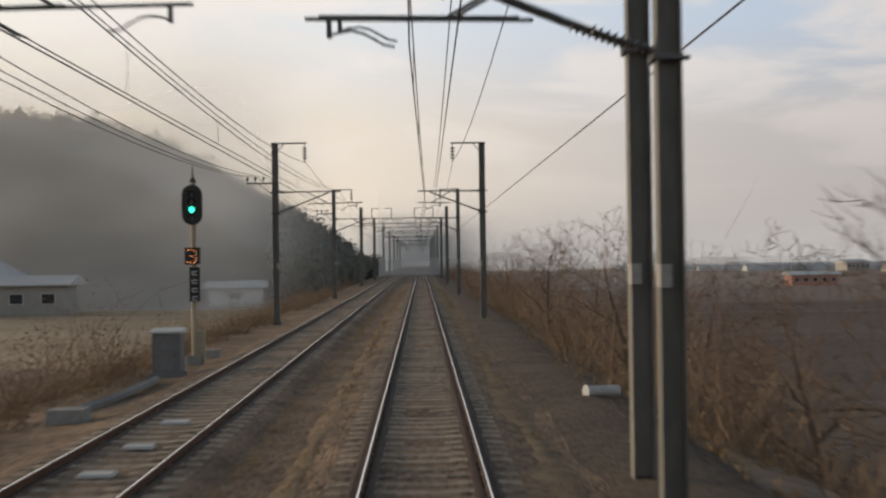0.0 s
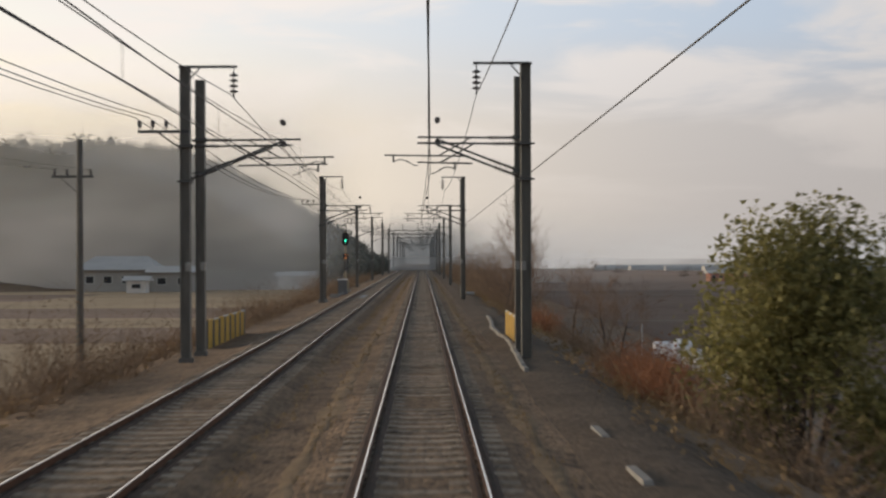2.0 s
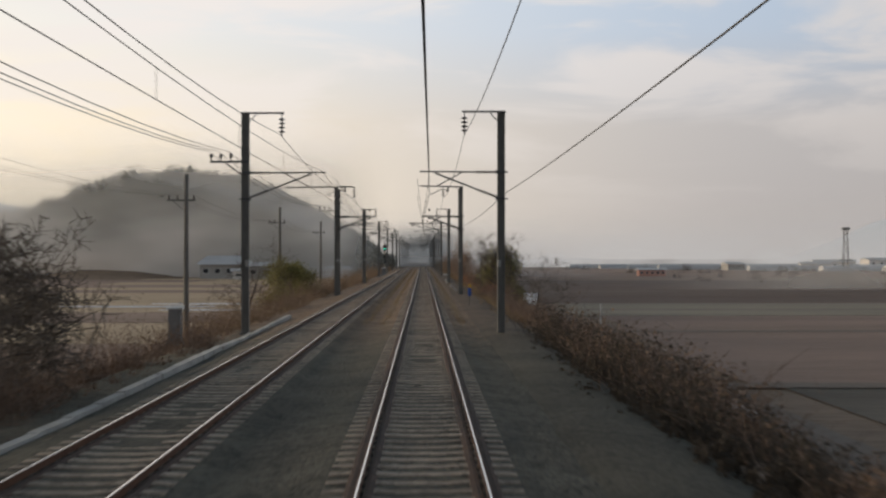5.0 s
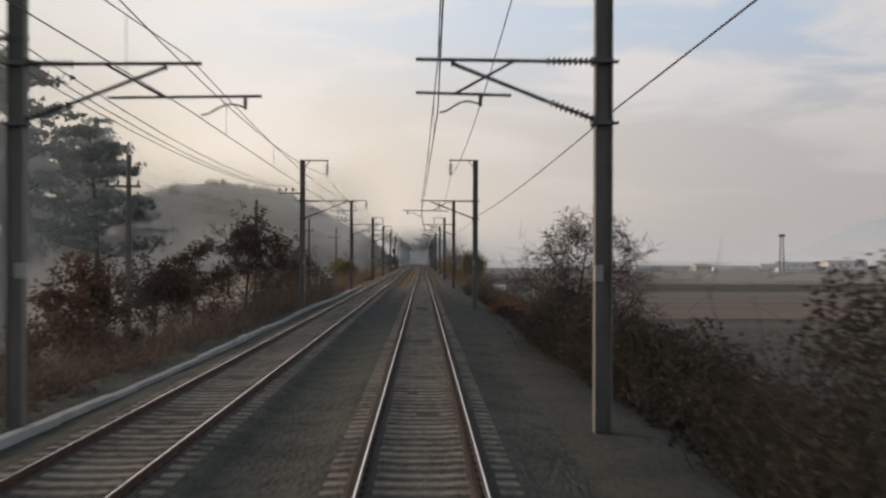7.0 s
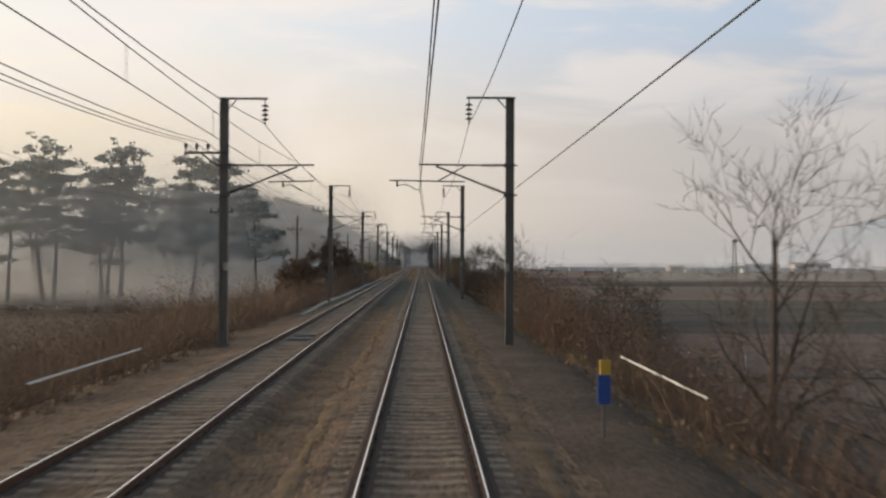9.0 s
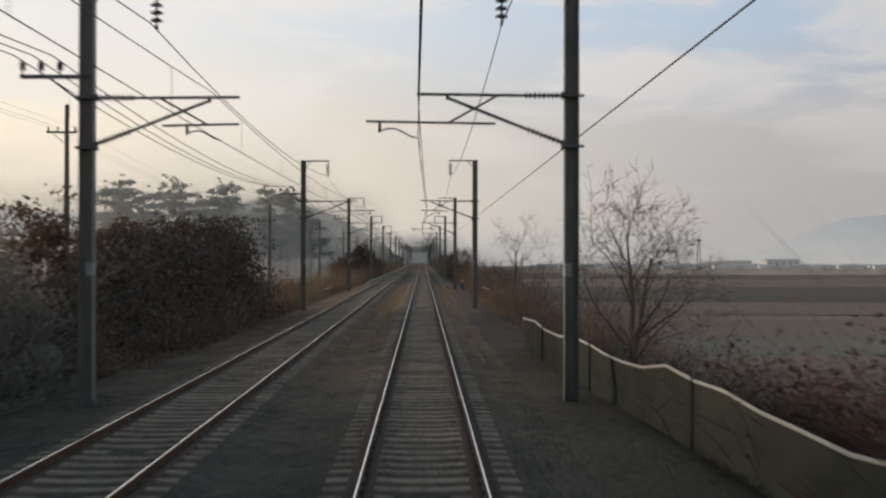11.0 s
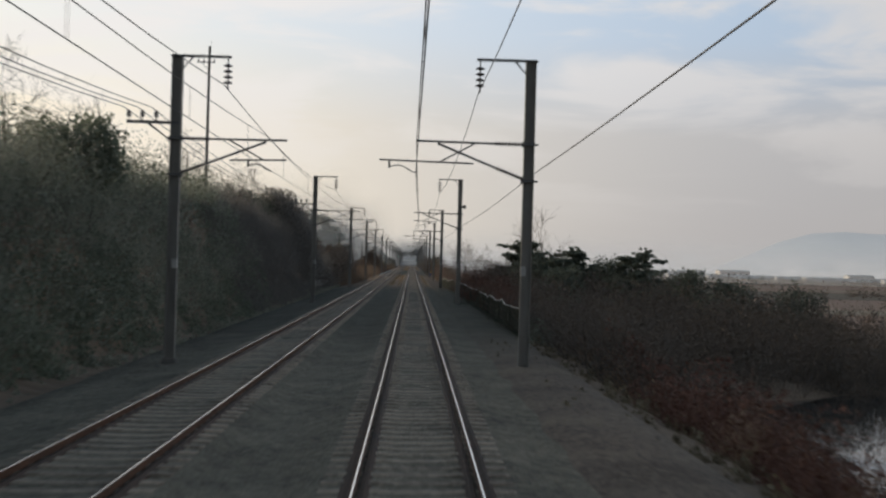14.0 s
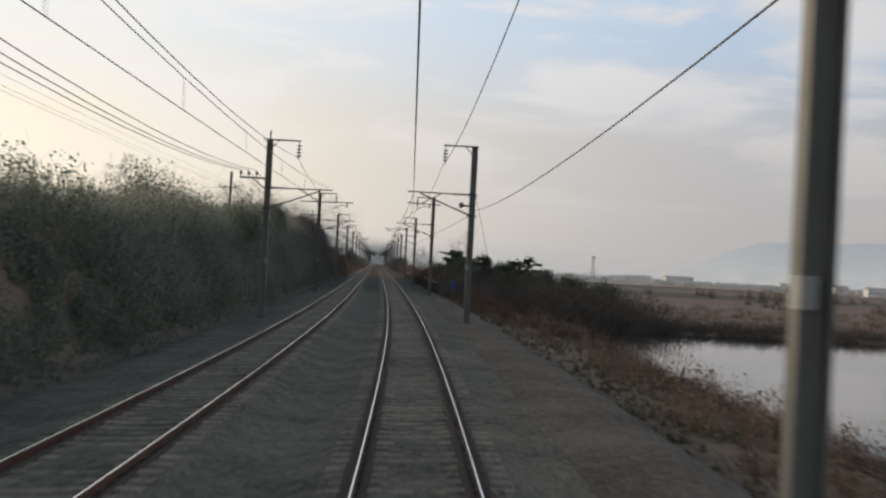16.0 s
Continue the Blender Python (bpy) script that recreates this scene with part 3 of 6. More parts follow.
def hung(x, y, z, lean):
    """A support's place; wires over the track lean inwards with its cant."""
    p = on_line(x, y, z)
    return (p[0] - lean * z * cant(y), p[1], p[2])


def spans(x_of, z, sag, n=10, y0=-629, y1=560, lean=0.0):
    """Straight from support to support, with a sag."""
    pts = []
    for a, b in zip(SUPPORTS, SUPPORTS[1:]):
        if a < y0 or b > y1:
            continue
        p, q = hung(x_of(a), a, z, lean), hung(x_of(b), b, z, lean)
        drop = sag(a) if callable(sag) else sag
        for i in range(n):
            t = i / n
            pts.append((p[0] + (q[0] - p[0]) * t, a + (b - a) * t, p[2] + (q[2] - p[2]) * t - 4 * drop * t * (1 - t)))
    pts.append(q)
    return pts


def build_contact(x0, flip):
    def x_of(y):
        return x0 + (0.24 if (y in PULLS) != (flip > 0) else -0.10) * flip
    run = thing("overhead_line", label="contact wire hung by droppers from a messenger wire", category="overhead line", group="overhead lines")
    me, co = spans(x_of, 5.9, 0.42, 12, lean=0.5), spans(x_of, 5.04, 0.03, 12, lean=0.5)
    thin = 0.0125 if x0 > -1 else 0.0085
    part("messenger_wire", Geo().line(me, thin), WIRE, run)
    part("contact_wire", Geo().line(co, thin), WIRE, run)
    for i in range(len(me)):
        if i % 2 and co[i][1] < 150:
            part("dropper", Geo().tube(co[i], me[i], 0.006, n=3, cap=False), WIRE, run)
    return run


build_contact(0.0, 1)
build_contact(-3.9, -1)


def second_pair(x0, shift):
    """The overlapping pair between the twin masts."""
    run = thing("overhead_line", label="second contact and messenger wire through the overlap", category="overhead line", group="overhead lines")
    ys = [61.5, 16.5, -34.9, -83.2, -135.4]
    for name, z, lift in (("messenger_wire", 5.9, 0.35), ("contact_wire", 5.06, 0.03)):
        pts = []
        for a, b in zip(ys, ys[1:]):
            for i in range(10):
                t = i / 10
                y = a + (b - a) * t
                k = (61.5 - y) / 197
                pts.append((x0 + shift * (1 - 2 * k) + shift * 0.3, y, z + (0.5 * max(0, abs(k - 0.5) - 0.2)) - 4 * lift * t * (1 - t)))
        part(name, Geo().line(pts, 0.0115), WIRE, run)
    return run


second_pair(0.05, 0.45)
second_pair(-3.95, -0.45)
for x, z, sag, label in ((MR - 1.38, 7.26, 0.55, "feeder wire under the hanging insulators"), (ML + 1.38, 7.26, 0.55, "feeder wire under the hanging insulators"),
                         (MR + 0.24, 5.12, lambda y: 0.14 if -260 < y < -130 else 0.34 if y < -560 else 0.1 if y < -470 else 0.0, "earth wire clamped to the masts"), (ML - 0.55, 6.62, 0.6, "bare distribution wire on pin insulators"),
                         (ML - 0.93, 6.62, 0.62, "bare distribution wire on pin insulators"), (ML - 1.3, 6.62, 0.58, "bare distribution wire on pin insulators")):
    whole("overhead_wire", Geo().line(spans(lambda y: x, z, sag, 10, lean=0.4 if x > 0 else 0.0), 0.0125), WIRE, label, "wire", "overhead wires")


def build_tension(x, y, end, z, wx=0.30):
    """Tensioning wheel beside a mast, with a guy wire to an anchor in the ground."""
    px, py, pz = on_line(x, y, 0)
    t = thing("tensioning_gear", px, py, pz, "tensioning wheel and guy wire beside a mast", "tensioning gear", "tensioning gear")
    g = Geo()
    g.tube((wx, -0.03, z), (wx, 0.05, z), 0.13, n=14)
    g.tube((wx, -0.08, z), (wx, 0.10, z), 0.06, n=10)
    part("wheel", g, STEEL, t)
    part("bracket", Geo().box((wx / 2, 0.0, z - 0.02), (abs(wx) + 0.06, 0.06, 0.08)), STEEL, t)
    part("guy_wire", Geo().tube((0.14, 0.1, 5.9), (end[0] - px, end[1] - py, end[2] - pz), 0.012, n=4), WIRE, t)
    part("anchor", Geo().box((end[0] - px, end[1] - py, end[2] - pz), (0.35, 0.35, 0.3), taper=0.8), TROUGH, t)
    return t


build_tension(MR, -432.2, (2.95, -425.0, -0.5), 6.35)
build_tension(MR, -532.6, (4.9 + xc(-531), -531.0, -0.75), 5.35, -0.5)

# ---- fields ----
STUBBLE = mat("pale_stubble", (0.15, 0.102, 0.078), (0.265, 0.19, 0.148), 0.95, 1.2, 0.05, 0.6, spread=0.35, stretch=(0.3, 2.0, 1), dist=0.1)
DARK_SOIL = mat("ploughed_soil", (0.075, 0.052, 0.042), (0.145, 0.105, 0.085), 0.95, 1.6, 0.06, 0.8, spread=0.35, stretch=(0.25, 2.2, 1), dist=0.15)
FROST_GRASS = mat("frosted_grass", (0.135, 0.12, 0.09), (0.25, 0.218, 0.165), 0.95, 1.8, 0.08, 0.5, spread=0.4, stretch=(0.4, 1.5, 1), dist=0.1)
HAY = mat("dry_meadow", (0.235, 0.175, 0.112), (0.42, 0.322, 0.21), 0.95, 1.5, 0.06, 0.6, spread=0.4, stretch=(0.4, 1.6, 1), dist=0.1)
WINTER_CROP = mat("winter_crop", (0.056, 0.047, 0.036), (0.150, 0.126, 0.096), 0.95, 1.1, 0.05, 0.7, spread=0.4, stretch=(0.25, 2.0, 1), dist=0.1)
TRACKWAY = mat("farm_track", (0.10, 0.080, 0.062), (0.20, 0.162, 0.130), 0.95, 2.0, 0.2, 0.3, spread=0.4)
ICE = mat("thin_ice", (0.55, 0.57, 0.60), (0.75, 0.77, 0.80), 0.2, 2.0, 0.4, 0.05)


def parcel(x0, x1, y0, y1, z, material, label, cat="field"):
    g = Geo()
    n = max(2, int((x1 - x0) / 14))
    rows = []
    skew = 5.0 * wob(x0, y0, 0.31)
    for j, y in enumerate((y0, y1)):
        rows.append([(x0 + (x1 - x0) * i / n + (skew if j else -skew) * (x0 > 25), y + 2.2 * wob(x0 + i * 14, y, 0.02) + 0.5 * wob(x0 + i * 3.1, y, 0.7), z) for i in range(n + 1)])
    g.strip(rows)
    g.strip([[(p[0], p[1], p[2]) for p in rows[0]], [(p[0], p[1], z - 0.3) for p in rows[0]]])
    return whole("field_parcel", g, material, label, cat, "field parcels")


rng = random.Random(11)
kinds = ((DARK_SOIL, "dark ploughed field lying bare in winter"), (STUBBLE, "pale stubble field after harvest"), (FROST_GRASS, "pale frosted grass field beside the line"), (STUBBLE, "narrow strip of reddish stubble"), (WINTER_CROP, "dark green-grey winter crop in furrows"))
y = -372.0
while y < 900:
    d = rng.uniform(16, 34) if y < 250 else rng.uniform(40, 80)
    x = 16.0 + rng.uniform(0, 3)
    while x < 900:
        w = rng.uniform(70, 170) * (1 if x < 300 else 2)
        near = x < 70
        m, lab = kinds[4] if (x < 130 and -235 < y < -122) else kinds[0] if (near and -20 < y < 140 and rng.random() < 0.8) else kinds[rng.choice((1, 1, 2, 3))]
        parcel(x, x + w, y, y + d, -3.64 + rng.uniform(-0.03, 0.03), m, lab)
        x += w
    y += d
# farm tracks between the parcels
for y in (-122, -76, -30, 52, 140, -196, -262):
    g = Geo()
    g.strip([[(14 + i * 12, y + dy + 1.2 * wob(i * 1.7, y), -3.60) for i in range(40)] for dy in (0, 2.6)])
    whole("farm_track", g, TRACKWAY, "pale earth farm track between fields", "track", kind="structure")
g = Geo()
g.strip([[(12.2 + dx + 0.5 * wob(i * 0.8, dx), -372 + i * 8, -3.58) for dx in (0, 1.3, 2.6)] for i in range(66)])
whole("farm_track", g, TRACKWAY, "pale earth farm track along the foot of the embankment", "track", kind="structure")
# left fields
y = -128.0
while y < 128:
    d = rng.uniform(14, 26)
    x = -15.0
    while x > -260:
        w = rng.uniform(28, 60)
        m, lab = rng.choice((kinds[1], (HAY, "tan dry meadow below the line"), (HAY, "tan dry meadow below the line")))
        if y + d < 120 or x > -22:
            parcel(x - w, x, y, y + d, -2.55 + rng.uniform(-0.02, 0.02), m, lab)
        x -= w
    y += d
# puddles and ice
for x, y, rx, ry, z in ((-24, -38, 6, 1.6, -2.5), (-30, -46, 9, 1.2, -2.5), (-21, -55, 5, 1.5, -2.5), (12.5, -130, 1.0, 6, -3.5)):
    g = Geo()
    n = 22
    ring = [(x + rx * math.cos(2 * math.pi * i / n) * (1 + 0.35 * wob(i * 1.3, y)), y + ry * math.sin(2 * math.pi * i / n) * (1 + 0.35 * wob(i * 1.1, x)), z) for i in range(n)]
    g.add(ring + [(p[0], p[1], z - 0.25) for p in ring], [tuple(range(n))] + [(i, (i + 1) % n, n + (i + 1) % n, n + i) for i in range(n)])
    whole("ice_patch", g, ICE, "pale frozen puddle in the ditch", "ice", "ice patches")

# pond
WATER = bpy.data.materials.new("pond_water")
WATER.use_nodes = True
_b = WATER.node_tree.nodes["Principled BSDF"]
_b.inputs["Base Color"].default_value, _b.inputs["Roughness"].default_value, _b.inputs["IOR"].default_value = (0.03, 0.035, 0.035, 1), 0.03, 1.33
_n = WATER.node_tree.nodes.new("ShaderNodeTexNoise")
_n.inputs["Scale"].default_value = 2.5
_p = WATER.node_tree.nodes.new("ShaderNodeBump")
_p.inputs["Strength"].default_value, _p.inputs["Distance"].default_value = 0.05, 0.02
WATER.node_tree.links.new(_n.outputs["Fac"], _p.inputs["Height"])
WATER.node_tree.links.new(_p.outputs[0], _b.inputs["Normal"])
g = Geo()
g.strip([[(x, y, -4.0) for x in range(10, 112, 6)] for y in range(-594, -440, 6)])
whole("pond", g, WATER, "still dark pond mirroring the sky", "pond", kind="structure")

# ---- vegetation builders ----
WOOD = mat("bare_bark", (0.045, 0.034, 0.028), (0.12, 0.092, 0.075), 0.9, 9.0, 1.0, 0.3, per_island=0.3)
TWIG = mat("brown_twigs", (0.100, 0.071, 0.053), (0.225, 0.153, 0.110), 0.95, 2.0, 0.12, 0.0, spread=0.5, per_island=0.35)
TWIG_PALE = mat("sunbleached_twigs", (0.140, 0.096, 0.063), (0.295, 0.204, 0.134), 0.95, 2.0, 0.12, 0.0, spread=0.5, per_island=0.35)
TWIG_GREY = mat("grey_brown_twigs", (0.062, 0.052, 0.044), (0.13, 0.107, 0.087), 0.95, 2.0, 0.12, 0.0, spread=0.5, per_island=0.35)
DRY_GRASS = mat("dry_grass", (0.153, 0.105, 0.059), (0.316, 0.225, 0.126), 0.95, 2.0, 0.2, 0.0, spread=0.5, per_island=0.5)
NEEDLE = mat("pine_needles", (0.060, 0.070, 0.055), (0.140, 0.153, 0.115), 0.8, 3.0, 0.3, 0.0, spread=0.45, per_island=0.4)
# pine needles once more, their colour paled for the haze before the grove
HAZED_NEEDLE = mat("haze_paled_needles", (0.190, 0.206, 0.178), (0.310, 0.332, 0.288), 0.9, 3.0, 0.3, 0.0, spread=0.45, per_island=0.3)
RUSTY = mat("rusty_orange_grass", (0.17, 0.075, 0.045), (0.34, 0.17, 0.095), 0.95, 3.0, 0.3, 0.0, spread=0.45, per_island=0.4)
# two scrubs with haze put into the colour: paler than the twigs above
SCRUB = mat("grey_green_scrub", (0.215, 0.220, 0.176), (0.350, 0.350, 0.280), 0.95, 2.0, 0.12, 0.0, spread=0.5, per_island=0.2)
DUSKY = mat("dusky_scrub", (0.135, 0.125, 0.114), (0.235, 0.215, 0.190), 0.95, 2.0, 0.12, 0.0, spread=0.5, per_island=0.2)
RED_BRUSH = mat("reddish_brush", (0.064, 0.034, 0.026), (0.175, 0.092, 0.068), 0.95, 2.0, 0.12, 0.0, spread=0.5, per_island=0.35)
BRAMBLE = mat("dark_bramble", (0.032, 0.028, 0.022), (0.084, 0.068, 0.053), 0.95, 2.0, 0.12, 0.0, spread=0.5, per_island=0.35)
IVY = mat("grey_green_ivy", (0.120, 0.134, 0.100), (0.225, 0.245, 0.180), 0.85, 3.0, 0.3, 0.0, spread=0.45, per_island=0.4)
EVERGREEN = mat("olive_leaves", (0.093, 0.090, 0.034), (0.316, 0.280, 0.105), 0.7, 3.0, 0.3, 0.0, spread=0.45, per_island=0.5)
BROWN_LEAF = mat("withered_leaves", (0.072, 0.049, 0.037), (0.185, 0.122, 0.082), 0.9, 3.0, 0.4, 0.0, spread=0.45, per_island=0.5)
# the hill's woods, their colour lightened to add to the mist
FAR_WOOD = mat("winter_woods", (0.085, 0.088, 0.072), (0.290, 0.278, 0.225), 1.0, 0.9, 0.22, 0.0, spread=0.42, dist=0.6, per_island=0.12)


def let_through(m, share):
    """Mixes light that passes through thin leaves."""
    nt = m.node_tree
    bs, out = nt.nodes["Principled BSDF"], nt.nodes["Material Output"]
    tr, mx = nt.nodes.new("ShaderNodeBsdfTranslucent"), nt.nodes.new("ShaderNodeMixShader")
    nt.links.new(bs.inputs["Base Color"].links[0].from_socket, tr.inputs[0])
    mx.inputs[0].default_value = share
    nt.links.new(bs.outputs[0], mx.inputs[1])
    nt.links.new(tr.outputs[0], mx.inputs[2])
    nt.links.new(mx.outputs[0], out.inputs[0])


for _m, _s in ((IVY, 0.45), (FAR_WOOD, 0.5), (EVERGREEN, 0.35), (BROWN_LEAF, 0.35), (DRY_GRASS, 0.3), (NEEDLE, 0.35), (HAZED_NEEDLE, 0.45), (RUSTY, 0.3), (SCRUB, 0.45), (DUSKY, 0.45), (BRAMBLE, 0.3)):
    let_through(_m, _s)


def raw(name, verts, faces, material):
    """A mesh from arrays of vertices and of faces with one number of corners."""
    me = bpy.data.meshes.new(name)
    k = faces.shape[1]
    me.vertices.add(len(verts))
    me.vertices.foreach_set("co", verts.astype(np.float32).ravel())
    me.loops.add(faces.size)
    me.loops.foreach_set("vertex_index", faces.astype(np.int32).ravel())
    me.polygons.add(len(faces))
    me.polygons.foreach_set("loop_start", np.arange(0, faces.size, k, dtype=np.int32))
    me.materials.append(material)
    me.update(calc_edges=True)
    return me


def unit(v):
    return v / np.maximum(1e-6, np.linalg.norm(v, axis=1, keepdims=True))


def blades(base, direction, length, width, bend, rg):
    """Thin bent blades that run out to a point: three triangles each."""
    n = len(base)
    d = unit(direction)
    side = unit(np.cross(d, rg.normal(size=(n, 3)))) * width[:, None]
    down = np.zeros((n, 3))
    down[:, 2] = bend
    side2 = rg.normal(size=(n, 3)) * bend[:, None] * 0.6
    p0, p1, p2 = base, base + d * length[:, None] * 0.55 + side2 * 0.4, base + d * length[:, None] - down + side2
    v = np.stack([p0 - side, p0 + side, p1 - side * 0.8, p1 + side * 0.8, p2], 1).reshape(-1, 3)
    o = (np.arange(n) * 5)[:, None]
    f = np.concatenate([o + np.array([[0, 1, 3]]), o + np.array([[0, 3, 2]]), o + np.array([[2, 3, 4]])])
    return v, f, (p1, p2)


def flakes(centre, size, rg, flat=0.0):
    """Small three-cornered leaves."""
    n = len(centre)
    a = unit(rg.normal(size=(n, 3)) * np.array([1, 1, 1 - flat]))
    b = unit(np.cross(a, rg.normal(size=(n, 3))))
    a, b = a * size[:, None], b * size[:, None] * 0.8
    v = np.stack([centre - a, centre + a * 0.7 + b, centre + a * 0.7 - b], 1).reshape(-1, 3)
    return v, (np.arange(n) * 3)[:, None] + np.array([[0, 1, 2]])


def join(pieces):
    vs, fs, k = [], [], 0
    for v, f in pieces:
        vs.append(v)
        fs.append(f + k)
        k += len(v)
    return np.concatenate(vs), np.concatenate(fs)


def thicket(name, spots, seed, material, label, twigs=46, leaves=60, wide=0.012, leaf=0.05, cat="thicket", fill=2.4):
    """Spots: (x, y, z, height, radius) of many low bushes in one tangle; fill: how far the leaves keep to the ground."""
    rg = np.random.default_rng(seed)
    s = np.array(spots)
    c = np.repeat(s, twigs, axis=0)
    n = len(c)
    base = c[:, :3] + np.stack([rg.normal(size=n) * 0.35 * c[:, 4], rg.normal(size=n) * 0.35 * c[:, 4], np.full(n, -0.15)], 1)
    d = np.stack([rg.normal(size=n) * 0.55, rg.normal(size=n) * 0.55, np.ones(n)], 1)
    ln = c[:, 3] * rg.uniform(0.45, 1.1, n)
    v, f, (p1, p2) = blades(base, d, ln, np.full(n, wide) * rg.uniform(0.6, 1.5, n), ln * 0.18, rg)
    out = [(v, f)]
    # side shoots
    t = rg.uniform(0.1, 1, (n, 1))
    b2 = p1 * (1 - t) + p2 * t
    d2 = np.stack([rg.normal(size=n), rg.normal(size=n), rg.uniform(0.1, 1.2, n)], 1)
    d2 = unit(d2) * (ln * rg.uniform(0.2, 0.45, n))[:, None]
    sd = unit(np.cross(d2, rg.normal(size=(n, 3)))) * wide * 0.75
    out.append((np.stack([b2 - sd, b2 + sd, b2 + d2], 1).reshape(-1, 3), (np.arange(n) * 3)[:, None] + np.array([[0, 1, 2]])))
    if leaves:
        c = np.repeat(s, leaves, axis=0)
        n = len(c)
        a, r = rg.uniform(0, 2 * np.pi, n), np.sqrt(rg.uniform(0, 1, n)) * c[:, 4] * 0.85
        h = rg.uniform(0, 1, n) ** fill
        cen = np.stack([c[:, 0] + r * np.cos(a) * (1 - 0.65 * h), c[:, 1] + r * np.sin(a) * (1 - 0.65 * h), c[:, 2] + h * c[:, 3] * 0.85], 1)
        out.append(flakes(cen, leaf * rg.uniform(0.5, 1.6, n), rg))
    v, f = join(out)
    ob = new(name, raw(name, v, f, material))
    return tagged(ob, label, cat, kind="stuff")


def skeleton_tree(rg, h, spread, levels=4, first=0.25, lean=0.0, up=0.35, kids=(7, 5, 4, 3), thick=0.02, fine=0.0095):
    """Branches as (start, end, r0, r1), from a trunk that tapers and forks."""
    segs, tips = [], []

    def grow(p, d, ln, r, lev):
        n = 5 if lev == 0 else 3 if lev == 1 else 2
        q = p
        nodes = []
        for i in range(n):
            d = d + Vector(rg.normal(size=3)) * (0.07 if lev == 0 else 0.16)
            if lev:
                d.z += up * 0.22
            d.normalize()
            e = q + d * (ln / n)
            a, b = r * (1 - 0.75 * i / n), r * (1 - 0.75 * (i + 1) / n)
            segs.append((q, e, a, b))
            nodes.append((q, e, d.copy(), b))
            q = e
        tips.append((q, d.copy()))
        if lev + 1 < levels:
            k = kids[lev]
            for j in range(k):
                t = first + (1 - first) * (j + rg.uniform(0.2, 0.8)) / k if lev == 0 else rg.uniform(0.2, 1.0)
                i = min(n - 1, int(t * n))
                a, b, dd, rr = nodes[i]
                o = a.lerp(b, t * n - i)
                ang = rg.uniform(0, 2 * math.pi) if lev else j * 2.4 + rg.uniform(-0.4, 0.4)
                sd = dd.orthogonal().normalized()
                sd.rotate(Matrix.Rotation(ang, 3, dd))
                nd = (dd * (1 - spread) + sd * spread * 1.3).normalized()
                grow(o, nd, ln * rg.uniform(0.45, 0.68) * (1.15 - 0.5 * t if lev == 0 else 1), max(fine, rr * 0.62), lev + 1)

    grow(Vector((0, 0, -0.3)), Vector((lean, 0, 1)).normalized(), h * 0.72, h * thick, 0)
    return segs, tips


def tubes(segs, sides=5):
    g = Geo()
    for a, b, r0, r1 in segs:
        n = sides if r0 > 0.02 else 3
        g.tube(a, b, r0, r1, n, cap=False)
    return g


def build_bare_tree(x, y, h, spread, seed, label, levels=5, kids=(11, 6, 5, 4), first=0.12, leafy=0, leaf_mat=None, z=None, thick=0.018, up=0.35, group="bare trees", fine=0.0095, twig=None):
    rg = np.random.default_rng(seed)
    t = thing("tree", x, y, ground_z(x, y) if z is None else z, label, "tree", group)
    segs, tips = skeleton_tree(rg, h, spread, levels, first, rg.uniform(-0.1, 0.1), up, kids, thick, fine)
    big = [s for s in segs if s[2] > h * thick * 0.42]
    small = [s for s in segs if s[2] <= h * thick * 0.42]
    part("trunk", tubes(big, 7), WOOD, t)
    part("crown", tubes(small, 4), twig or TWIG_GREY, t, "tangle of thin bare twigs")
    if leafy:
        p = np.array([tuple(q[0]) for q in tips])[::2]
        c = np.repeat(p, 2 * leafy, axis=0) + rg.normal(size=(len(p) * 2 * leafy, 3)) * 0.15
        v, f = flakes(c, rg.uniform(0.05, 0.10, len(c)), rg)
        ob = new("foliage", raw("foliage", v, f, leaf_mat))
        ob.parent = t
        tagged(ob, "withered brown leaves still on the twigs")
    return t


